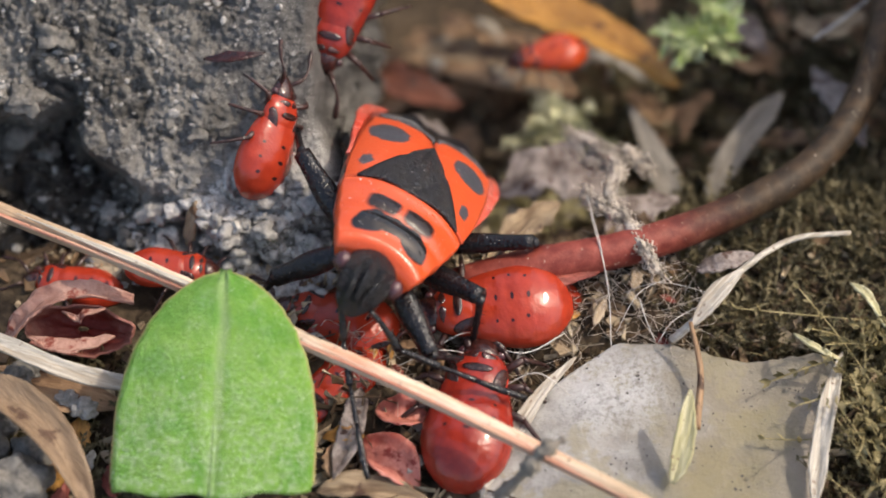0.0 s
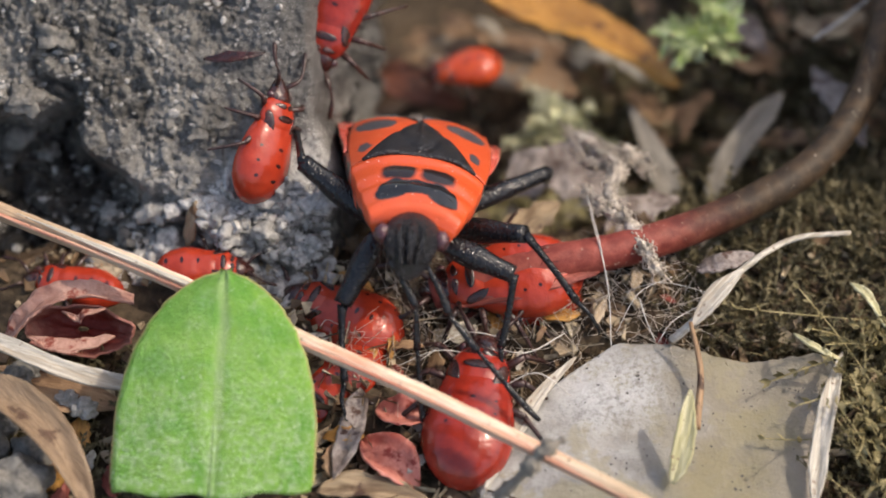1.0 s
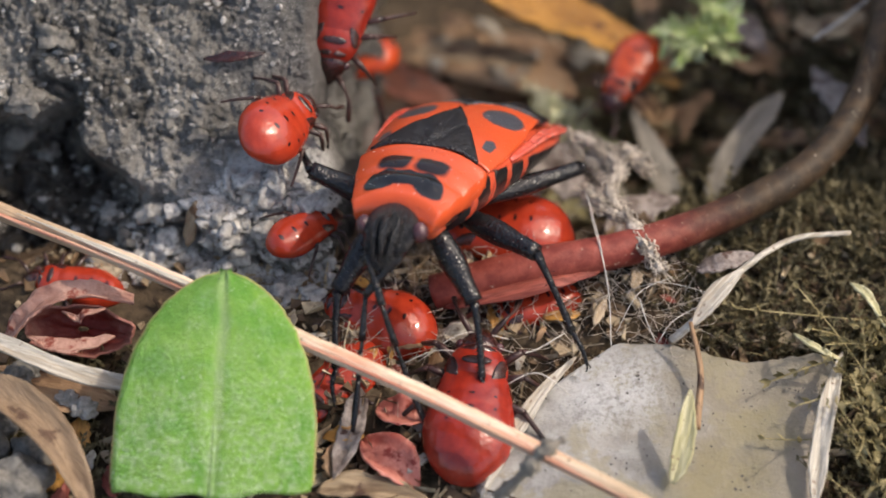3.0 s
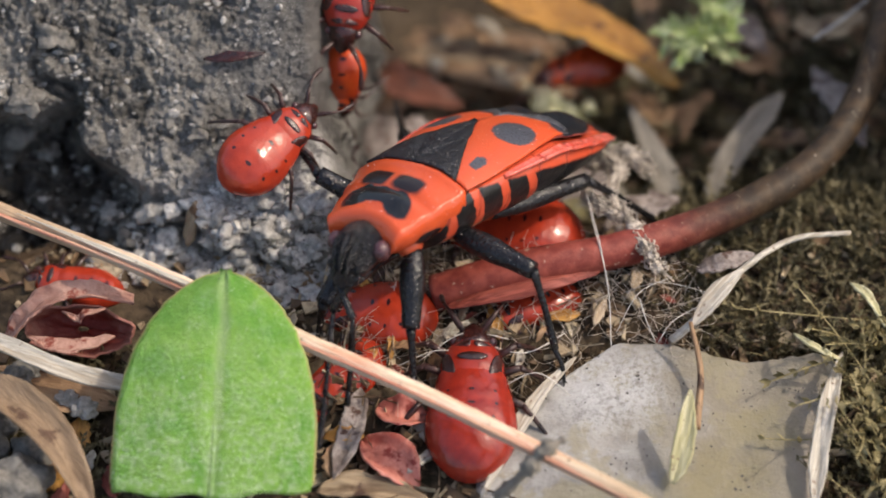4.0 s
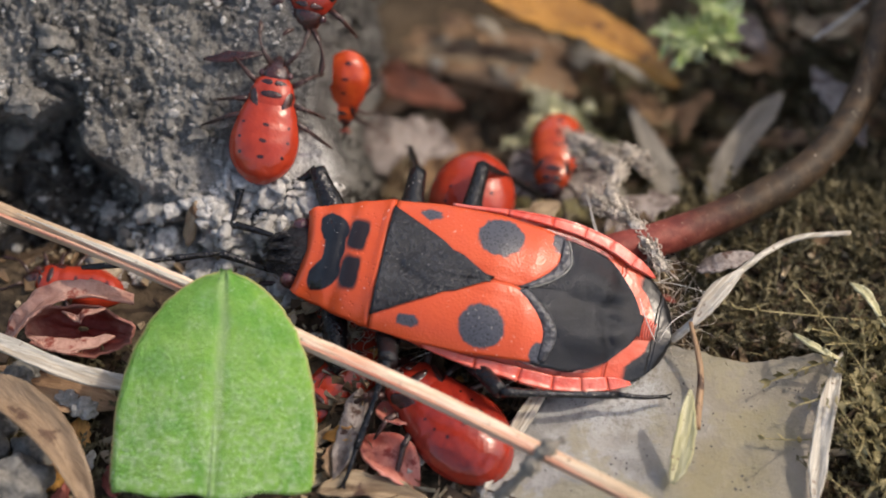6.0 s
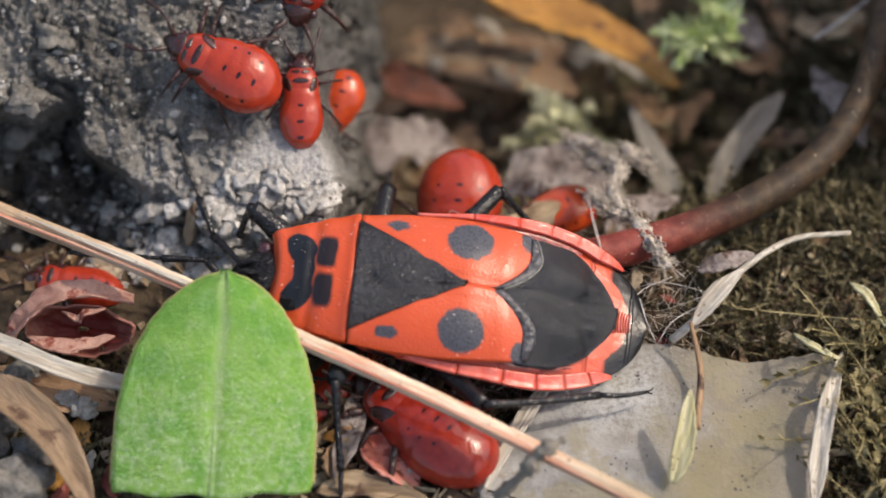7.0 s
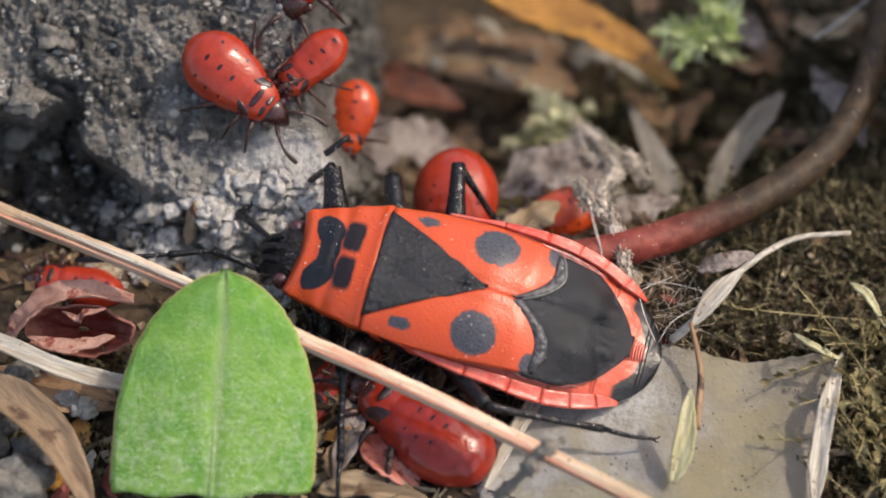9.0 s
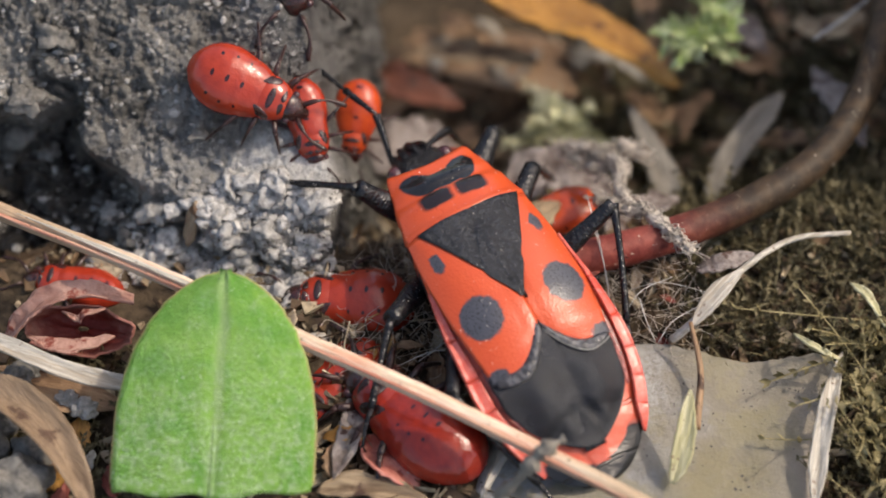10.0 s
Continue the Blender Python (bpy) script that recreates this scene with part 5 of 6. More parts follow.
def make_bug():
    bug = new("firebug")
    bm = bmesh.new()
    xs = [0.6 - 5.2 * i / 24 for i in range(25)] + [-4.6 - (REAR - 0.01) * math.sin(math.pi / 2 * i / 20) for i in range(1, 21)]
    loft(bm, [body_ring(x, half_width(x) - 0.06, -0.12 - 0.05 * (x < -2), min(-1.15 + 0.13 * max(0, -x - 3.5), back(x, 0) - 0.3)) for x in xs])
    part("abdomen", bm, "abdomen", bug, "red abdomen with black tail and side patches")

    # the flat red margin plates that frame the wings, parted by fine seams
    def outline(s):
        if s < 0.45:
            x = -1.5 - 3.1 * s / 0.45
            return x, half_width(x) + 0.08 * min(1.0, s * 4)
        a = (s - 0.45) / 0.55 * 0.88
        x = -4.6 - REAR * math.sin(a)
        return x, half_width(x) + 0.08 * math.cos(a)

    cuts = [0.0, 0.22, 0.4, 0.56, 0.71, 0.86, 1.0]
    for side in (1, -1):
        for k, (sa, sb) in enumerate(zip(cuts, cuts[1:])):
            def plate(u, v):
                s = sa + (sb - sa) * (0.004 + 0.992 * u)
                x, y = outline(s)
                x2, y2 = outline(min(s + 0.01, 1.01))
                d = Vector((x2 - x, y2 - y)).normalized()
                n = Vector((-d.y, d.x))
                if n.y > 0:
                    n = -n
                w = (0.08 + 0.3 * min(1.0, s * 2.2)) * (1 - 0.75 * max(0.0, (s - 0.8) / 0.2) ** 2)
                q = Vector((x, y)) + n * (w * v)
                z = back(q.x, min(abs(q.y), half_width(q.x))) - 0.05 - 0.09 * max(0.0, (s - 0.75) / 0.25) + 0.1 * (1 - v) ** 2 * math.sin(math.pi * min(1.0, s * 1.1)) + 0.02 * math.sin(math.pi * u) - 0.02 * (abs(u - 0.5) > 0.46)
                return Vector((q.x, side * q.y, z))

            bm = bmesh.new()
            sheet(bm, plate, 12, 8, 0.1)
            part("margin_plate", bm, "rim", bug, "glossy pinkish red abdomen margin plate")

        def groove(u, v):
            x = -3.2 - 2.9 * u
            y = half_width(x) - 0.42 - 0.05 * u + 0.15 * (v - 0.5) * math.sin(math.pi * (0.04 + 0.92 * u)) ** 0.6
            return Vector((x, side * y, back(x, y) + 0.035 - 0.03 * math.sin(math.pi * v)))

        bm = bmesh.new()
        sheet(bm, groove, 24, 5, 0.03)
        part("side_groove", bm, "groove", bug, "dark purplish groove beside the wing")
    bm = bmesh.new()
    for k in range(7):
        x = -7.16 - 0.075 * k
        tube(bm, [Vector((x - 0.1 * (j / 4 - 0.5) ** 2, 0.36 * (j / 4 - 0.5) * 2 * (1 - 0.06 * k), back(x, 0) - 0.145 + 0.03 * math.cos((j / 4 - 0.5) * 3))) for j in range(5)], 0.02, 5)
    part("tail_ridge", bm, "rim", bug, "pale striated ridge on the red tail")
    # pronotum with a raised rear margin and collar
    bm = bmesh.new()
    xs = [0.0 + 2.42 * i / 24 for i in range(25)]
    rings = []
    for x in xs:
        lift = 0.05 + 0.09 * math.exp(-((x - 0.1) / 0.1) ** 2) + 0.1 * math.exp(-((x - 2.2) / 0.15) ** 2) - 0.07 * math.exp(-((x - 1.16) / 0.13) ** 2)
        w = half_width(x) * (1.0 if x > 0.12 else 0.985)
        rings.append([(px - 0.28 * (1 - (abs(py) / 1.3) ** 2) * (x / 2.42) ** 4 if abs(py) < 1.3 else px, py, pz) for px, py, pz in body_ring(x, w, lift, -0.95)])
    loft(bm, rings)
    part("pronotum", bm, "shield", bug, "red pronotum with a black double bar")
    # scutellum
    bm = bmesh.new()

    def scut(u, v):
        x = 0.02 - 3.04 * u
        y = (v * 2 - 1) * 1.52 * (1 - u) ** 0.96
        return Vector((x, y, back(x, y) + 0.06 + 0.06 * math.exp(-((v - 0.5) / 0.05) ** 2) * min(1, u * 2.2) + 0.05 * math.exp(-((abs(v - 0.5) - 0.30) / 0.1) ** 2) * (1 - u) - 0.11 * math.exp(-((u - 0.12 - 1.1 * abs(v - 0.5)) / 0.07) ** 2) * (1 - 1.6 * abs(v - 0.5))))

    sheet(bm, scut, 30, 22, 0.12)
    part("scutellum", bm, "scutellum", bug, "matt black triangular plate")
    # wing covers and membranes
    for side in (1, -1):
        def inner(x):
            return max(0.0, 1.49 * (1 - (0.02 - x) / 3.04))

        def cover(u, v):
            xb = -3.72 - 1.02 * math.sin(min(1.0, v * 1.5) * math.pi / 2) ** 0.85 + 0.12 * max(0, v - 0.75)
            x = -0.02 + (xb + 0.02) * u
            y0, y1 = inner(x), half_width(x) - 0.03 - 0.44 * min(1.0, u * 1.05) ** 2.2
            y = y0 + (y1 - y0) * v
            return Vector((x, side * y, back(x, y) + 0.055 - 0.05 * max(0.0, u - 0.9) * 10 * 0.5 + 0.015 * side * (y < 0.3) + 0.03 * math.sin(math.pi * min(1, v * 1.05))))

        bm = bmesh.new()
        sheet(bm, cover, 40, 20, 0.07)
        part("wing_cover", bm, "wing", bug, "red wing cover with black spots")

        def film(u, v):
            xa = -3.5 - 1.0 * math.sin(min(1.0, v * 1.5) * math.pi / 2) ** 0.85
            end = -5.6 - 1.65 * max(0.0, 1 - v ** 3) ** 0.5
            x = xa + (end - xa) * u
            y = -0.3 * (1 - v) * math.sin(min(1, u * 2) * 1.57) + (half_width(x) - 0.42 - 0.16 * max(0.0, -5.6 - x)) * v
            a = math.atan2(y - 0.1, x + 5.5)
            folds = 0.06 * math.sin(a * 11 + 2 * side) * min(1.0, max(0.0, (-5.9 - x) / 0.6)) * min(1.0, (1 - u) * 5)
            crease = 0.28 * math.exp(-((y - 0.8) / 0.55) ** 2) * math.sin(math.pi * min(1, u * 1.1)) - 0.09 * math.exp(-((x + 6.2 + 0.3 * y) / 0.17) ** 2) + 0.04 * nz(x * 1.1, y * 1.3, side, 1.0)
            return Vector((x, side * y, back(x, y) + (0.03 if side > 0 else 0.0) + (folds + crease) * min(1, u * 3)))

        bm = bmesh.new()
        sheet(bm, film, 40, 28, 0.03)
        part("wing_membrane", bm, "membrane", bug, "glossy black creased membrane")

        def rim(u, v):
            s = 0.03 + 0.93 * v
            xa = -3.66 - 1.02 * math.sin(min(1.0, s * 1.5) * math.pi / 2) ** 0.85
            x = xa - (0.1 + 0.26 * math.sin(math.pi * min(1.0, s * 0.9 + 0.12)) ** 0.7) * u
            y = (half_width(x) - 0.5) * s
            return Vector((x, side * y, back(x, y) + 0.06 + (0.03 if side > 0 else 0) - 0.02 * u + 0.04 * math.sin(math.pi * u) + 0.1 * math.exp(-((y - 0.8) / 0.55) ** 2) * u))

        bm = bmesh.new()
        sheet(bm, rim, 6, 24, 0.05)
        band = part("membrane_rim", bm, "membrane_edge", bug, "grey band at the membrane's root")
        bm = bmesh.new()
        tube(bm, [rim(1.0, i / 24) + Vector((0, 0, 0.01)) for i in range(25)], 0.022, 6)
        part("vein", bm, "vein", band, "thin pale vein")
    # head, wedge-shaped and turned down
    bm = bmesh.new()
    prof = [(1.95, 0.68, 0.52, -0.36), (2.25, 0.75, 0.57, -0.4), (2.52, 0.76, 0.58, -0.48), (2.76, 0.71, 0.55, -0.6), (2.96, 0.61, 0.5, -0.76), (3.12, 0.49, 0.42, -0.93), (3.24, 0.36, 0.31, -1.08), (3.3, 0.22, 0.2, -1.18), (3.32, 0.06, 0.06, -1.22)]
    line = curve_through([Vector((x, w, h)) for x, w, h, z in prof], 3)
    zs = curve_through([Vector((x, z, 0)) for x, w, h, z in prof], 3)
    loft(bm, [[(p.x, p.y * math.cos(a), q.y + p.z * math.sin(a)) for a in [2 * math.pi * k / 24 for k in range(24)]] for p, q in zip(line, zs)])
    head = part("head", bm, "head", bug, "pitted black wedge-shaped head")
    for side in (1, -1):
        bm = bmesh.new()
        ball(bm, (2.46, side * 0.79, -0.44), (0.28, 0.24, 0.29), 16)
        part("eye", bm, "eye", head, "dark red-brown bulging eye")
    for y0, y1, fat in ((0, 0, 0.1), (0.34, 0.2, 0.07), (-0.34, -0.2, 0.07)):
        bm = bmesh.new()
        drop = 0.09 * (y0 != 0)
        tube(bm, curve_through([(2.5, y0, 0.06 - drop), (2.84, y0, -0.1 - drop), (3.14, (y0 + y1) / 2, -0.42 - drop), (3.36, y1, -0.88 - drop)], 5), lambda q: 0.04 + fat * math.sin(3.0 * q), 8)
        part("face_ridge", bm, "head", head)
    for side in (1, -1):
        bm = bmesh.new()
        ball(bm, (3.02, side * 0.46, -0.8), (0.2, 0.15, 0.17), 12)
        part("antenna_socket", bm, "head", head)
    bm = bmesh.new()
    tube(bm, curve_through([(3.2, 0, -1.18), (2.8, 0, -1.42), (1.8, 0, -1.28), (0.6, 0, -1.3)], 5), lambda s: 0.13 - 0.06 * s, 8)
    part("rostrum", bm, "chitin", head)
    joints = {}
    for name, (hip, thigh, shin) in LEGS.items():
        side = 1 if name[0] == "L" else -1
        bm = bmesh.new()
        ball(bm, (hip[0], hip[1] * 0.85, hip[2] + 0.12), (0.42, 0.36, 0.34), 12)
        part("coxa", bm, "coxa", bug, "rusty red leg socket")
        bm = bmesh.new()
        fat = 0.385 if name[1] != "H" else 0.32
        tube(bm, [Vector((thigh * s, 0, 0)) for s in [i / 14 for i in range(15)]], lambda s: fat * (0.45 + 0.62 * math.sin(min(1, s * 1.25 + 0.12) * 2.2) - 0.28 * s), 12, 0.02, random.Random(2))
        femur = part("femur", bm, "chitin", bug)
        bm = bmesh.new()
        ts = shin * 0.7
        tube(bm, [Vector((ts * s, 0, 0.05 * math.sin(3 * s))) for s in [i / 12 for i in range(13)]], lambda s: 0.125 + 0.03 * math.exp(-(s / 0.1) ** 2) - 0.03 * math.sin(3 * s), 10, 0.03, random.Random(3))
        tube(bm, curve_through([(ts, 0, 0), (ts + (shin - ts) * 0.5, 0, 0.1), (shin, 0, 0.02)], 4), lambda s: 0.085 - 0.035 * s, 8)
        for c in (-1, 1):
            tube(bm, curve_through([(shin - 0.03, 0, 0.02), (shin + 0.1, c * 0.07, 0.03), (shin + 0.16, c * 0.09, -0.05)], 3), lambda s: 0.03 - 0.015 * s, 5)
        rng = random.Random(4)
        for k in range(14):
            s = rng.uniform(0.1, 0.98)
            a = rng.uniform(0, 6.28)
            d = Vector((0.6, math.cos(a), math.sin(a))).normalized()
            p = Vector((ts * s, math.cos(a) * 0.1, math.sin(a) * 0.1 + 0.05 * math.sin(3 * s)))
            tube(bm, [p, p + d * 0.16], lambda q: 0.014 - 0.008 * q, 3)
        tibia = part("tibia", bm, "chitin", femur)
        tibia.matrix_basis = mm(thigh, 0, 0)
        joints[name] = (femur, tibia)
    feelers = {s: make_feeler(bug, s, 1.0, "chitin") for s in ("L", "R")}
    tagged(bug, "adult red and black firebug with spotted wing covers", "bug")
    return bug, joints, feelers


bug, bug_legs, bug_feelers = make_bug()


# ---- nymphs ----
def make_nymph(size, skin, label, fat=1.0):
    """A wingless red young bug: round abdomen, dark wing pads, head, feelers and legs."""
    nymph = new("firebug_nymph")
    legs = []
    k = size

    def egg(rows, n=20):
        bm = bmesh.new()
        line = curve_through([Vector((x, w, h)) for x, w, h, z in rows], 4)
        mid = curve_through([Vector((x, z, 0)) for x, w, h, z in rows], 4)
        loft(bm, [[(p.x * k, p.y * k * math.cos(a), (q.y + p.z * math.sin(a) * (1 if math.sin(a) > 0 else 0.75)) * k) for a in [2 * math.pi * j / n for j in range(n)]] for p, q in zip(line, mid)])
        return bm

    f = fat
    part("abdomen", egg([(0.62, 0.5, 0.28, 0.08), (0.45, 0.64, 0.38, 0.07), (0.15, 0.78 * f, 0.49, 0.05), (-0.3, 0.9 * f, 0.6 * f, 0.04), (-0.75, 0.95 * f, 0.66 * f, 0.04), (-1.2, 0.85 * f, 0.6 * f, 0.02), (-1.55, 0.6 * f, 0.44, 0.0), (-1.76, 0.3, 0.22, -0.04), (-1.83, 0.04, 0.03, -0.05)]), skin, nymph, "glossy bright red abdomen with tiny black dots")
    part("thorax", egg([(0.3, 0.6, 0.36, 0.12), (0.56, 0.63, 0.37, 0.12), (0.82, 0.57, 0.34, 0.1), (1.02, 0.47, 0.28, 0.06), (1.16, 0.32, 0.2, 0.03)]), skin, nymph)
    for side in (1, -1):
        for name, c, r, tip, lab in (("wing_pad", (0.42, 0.46, 0.32), (0.36, 0.17, 0.05), 44, "dark brown glossy wing pad"), ("collar_patch", (0.93, 0.22, 0.33), (0.1, 0.22, 0.04), 24, "dark patch on the collar")):
            bm = bmesh.new()
            bmesh.ops.create_uvsphere(bm, u_segments=14, v_segments=8, radius=k, matrix=Matrix.Translation(Vector((c[0], side * c[1], c[2])) * k) @ pose(0, 0, 0, -side * tip, 8, side * 12) @ Matrix.Diagonal((*r, 1)))
            part(name, bm, "nymph_dark", nymph, lab)
    bm = bmesh.new()
    bmesh.ops.create_uvsphere(bm, u_segments=16, v_segments=8, radius=k, matrix=Matrix.Translation(Vector((0.64, 0, 0.475)) * k) @ pose(0, 0, 0, 0, 6, 0) @ Matrix.Diagonal((0.1, 0.3, 0.035, 1)))
    part("saddle_patch", bm, "nymph_dark", nymph, "dark band across the thorax")
    head = part("head", egg([(0.96, 0.3, 0.22, 0.0), (1.12, 0.39, 0.3, 0.0), (1.32, 0.36, 0.28, -0.04), (1.52, 0.24, 0.2, -0.1), (1.68, 0.1, 0.08, -0.16), (1.73, 0.02, 0.02, -0.17)], 16), "nymph_dark", nymph, "dark glossy head")
    for side in (1, -1):
        bm = bmesh.new()
        ball(bm, (1.2 * k, side * 0.37 * k, 0.02 * k), 0.11 * k, 10)
        part("eye", bm, "eye", head)
        bm = bmesh.new()
        tube(bm, curve_through([Vector(p) * k for p in ((1.42, side * 0.14, -0.06), (1.75, side * 0.42, 0.16), (2.1, side * 0.6, 0.05), (2.55, side * 0.66, -0.1))], 5), lambda s: k * (0.05 + 0.02 * math.sin(9 * s)), 6)
        part("antenna", bm, "nymph_leg", head)
        for x, reach, back_by in ((0.85, 0.95, 0.5), (0.5, 1.15, -0.05), (0.15, 1.35, -0.85)):
            bm = bmesh.new()
            hip = Vector((x, side * 0.35, -0.15))
            knee = Vector((x + back_by * 0.45, side * (0.35 + reach * 0.5), 0.22)) - hip
            foot = Vector((x + back_by, side * (0.35 + reach), -0.42)) - hip
            tube(bm, [Vector((0, 0, 0)), Vector((back_by * 0.22, side * reach * 0.25, 0.21)) * k, knee * k], lambda s: k * 0.1 * (1 - 0.3 * s), 8)
            tube(bm, curve_through([knee * k, (knee * 0.4 + foot * 0.6 + Vector((0, 0, 0.04))) * k, foot * k], 4), lambda s: k * (0.062 - 0.03 * s), 6)
            leg = part("leg", bm, "nymph_leg", nymph)
            leg.matrix_basis = Matrix.Translation(hip * k * MM)
            legs.append(leg)
    return tagged(nymph, label, "bug nymph", "young bugs in the litter"), legs


NYMPHS, NYMPH_LEGS = {}, {}
for key, size, skin, label, fat in (
    ("A", 1.03, "nymph", "glossy red bug nymph climbing on the grey rock", 1.0),
    ("B", 1.15, "nymph_crimson", "large crimson bug nymph at the rock's edge", 0.9),
    ("E", 0.74, "nymph_vermilion", "orange-red bug nymph crossing the hollow", 1.0),
    ("F", 0.9, "nymph_vermilion", "orange-red bug nymph among dead leaves", 0.95),
    ("H", 1.32, "nymph", "plump red bug nymph beside the stalk", 1.0),
    ("I", 0.9, "nymph", "red bug nymph half hidden in plant hairs", 0.8),
    ("J", 1.42, "nymph_crimson", "large crimson bug nymph below the straw", 0.95),
    ("K", 0.78, "nymph", "slim red bug nymph walking along the rock's foot", 0.85),
    ("L", 1.12, "nymph", "red bug nymph under the adult", 1.0),
    ("M", 0.85, "nymph", "red bug nymph behind a seed husk", 0.8),
    ("N", 1.05, "nymph", "red bug nymph behind the green leaf", 0.9),
):
    NYMPHS[key], NYMPH_LEGS[key] = make_nymph(size, skin, label, fat)

# ---- keyed rows ----
BUG_ROWS = [
    (0, mm(-1.36, -0.94, 2.71, -22.6, -33.2, -101.6)),
    (0.5, mm(-1.25, -0.31, 2.76, -13.0, -39.7, -95.5)),
    (1, mm(-0.77, -0.01, 2.82, -8.0, -40.0, -90.1)),
    (1.5, mm(-0.59, 0.05, 2.81, -4.7, -42.8, -91.5)),
    (2, mm(-0.61, 0.16, 2.75, -0.9, -44.7, -94.5)),
    (2.5, mm(-0.55, 0.39, 2.96, 8.1, -36.0, -108.3)),
    (3.8, mm(-0.47, -0.02, 3.09, 22.2, -30.5, -123.5)),
    (4, mm(-0.78, -0.26, 3.02, 26.7, -24.1, -132.0)),
    (4.5, mm(-1.30, -0.95, 3.24, 22.4, -7.9, -146.9)),
    (5, mm(-1.93, -1.81, 2.77, 9.8, 0.7, -170.0)),
    (5.2, mm(-1.35, -1.97, 2.47, 6.3, -3.1, -170.1)),
    (5.5, mm(-1.27, -1.37, 1.82, -11.5, -6.6, 173.7)),
    (5.7, mm(-1.45, -1.60, 1.74, -15.6, -3.4, 166.2)),
    (6.8, mm(-2.26, -2.29, 2.17, -14.7, -8.2, 174.7)),
    (7, mm(-2.43, -2.46, 2.14, -12.3, -5.3, 174.8)),
    (7.5, mm(-2.42, -2.40, 2.11, -7.9, -5.9, 173.7)),
    (8, mm(-2.19, -2.39, 2.25, -6.6, -6.0, 169.8)),
    (8.5, mm(-2.11, -2.32, 2.11, -6.1, -5.9, 168.7)),
    (9, mm(-1.81, -2.00, 1.95, -10.0, -6.5, 165.6)),
    (9.5, mm(-0.90, -1.36, 1.73, -8.9, -9.8, 156.0)),
    (9.8, mm(0.39, -0.85, 1.83, 5.9, -5.4, 129.6)),
    (10, mm(0.60, -0.55, 1.96, 2.0, -6.7, 119.2)),
]
FEET = {
    "LF": [(0, 0.74, -3.74, 0.30), (0.4, 0.32, -4.71, 0.30), (0.7, 1.48, -4.08, 0.50), (2.1, 1.48, -4.03, 0.50), (2.5, 2.21, -5.15, 0.30), (3.4, 0.25, -4.83, 0.20), (3.8, -0.71, -4.83, 0.20), (4.1, -0.75, -5.09, 0.20), (4.5, -2.86, -3.71, 0.10), (5, -3.02, -3.83, 0.00), (9, -3.50, -3.29, 0.00), (9.4, -4.93, -1.96, 0.20), (9.8, -4.20, 0.80, 0.85), (10, -4.80, 1.45, 1.26)],
    "LM": [(0, 0.79, -3.11, 0.30), (0.4, 3.93, -0.74, -0.60), (0.9, 4.54, -3.08, 0.10), (2.2, 4.54, -3.05, 0.10), (2.5, 4.13, -3.68, 0.20), (3.8, 3.22, -4.03, 0.20), (4.1, 3.22, -4.03, 0.20), (4.5, 2.60, -6.42, 0.50), (5.1, 2.67, -6.47, 0.50), (5.5, -2.19, -6.40, 0.20), (6.8, -2.70, -7.68, 0.20), (9.4, -2.78, -7.68, 0.20), (10, -2.33, -7.42, 0.20)],
    "LH": [(0, 3.34, 1.31, -3.00), (1, 3.10, 4.74, -4.00), (2.5, 3.71, 4.95, -4.00), (3.7, 5.86, 2.18, -1.60), (4.1, 6.24, 1.63, -1.40), (4.4, 5.29, 0.84, -1.00), (4.6, 5.29, 0.84, -1.00), (5, 5.25, -4.89, 0.30), (5.5, 5.38, -5.15, 0.40), (6.8, 5.63, -4.77, 0.40), (7.5, 5.90, -5.64, 0.40), (8.5, 5.65, -6.16, 0.40), (9.5, 5.56, -6.50, 0.40), (10, 2.65, -7.73, 0.40)],
    "RF": [(0, -5.39, -2.32, 0.20), (0.5, -5.41, -1.96, 0.20), (1, -2.63, -5.52, 0.50), (2.5, -2.81, -5.69, 0.50), (3.6, -3.02, -3.41, 0.20), (4.2, -3.50, -2.69, 0.20), (4.8, -5.45, -0.85, 0.20), (5.5, -4.52, 0.83, 0.75), (6.8, -6.03, 0.18, 0.35), (7, -5.79, 0.04, 0.26), (8.6, -5.48, 0.11, 0.30), (9.2, -3.60, 1.83, 0.44), (9.5, -2.40, 4.50, -1.50), (10, 1.96, 5.25, -2.00)],
    "RM": [(0, -4.06, 2.56, 2.07), (4, -4.03, 2.20, 1.85), (5, -3.57, 1.77, 1.11), (5.4, -0.75, 5.31, -2.40), (6.8, -1.58, 4.17, -2.20), (9, -1.58, 4.17, -2.20), (9.5, 1.43, 3.30, -1.80), (10, 3.27, 3.63, -2.00)],
    "RH": [(0, -3.05, 8.10, -4.00), (2.5, -2.35, 8.31, -4.00), (4, -1.46, 7.57, -3.40), (4.6, -1.46, 7.46, -3.40), (5, 1.29, 5.45, -2.60), (5.5, 2.03, 4.17, -2.20), (6.8, 3.25, 0.30, -0.90), (8, 3.25, 0.30, -0.90), (8.5, 2.69, 0.58, -0.90), (9, 1.96, 0.58, -0.90), (9.3, 4.76, -1.16, 0.10), (9.6, 4.83, -1.41, 0.20), (10, 5.04, -2.80, 0.70)],
}
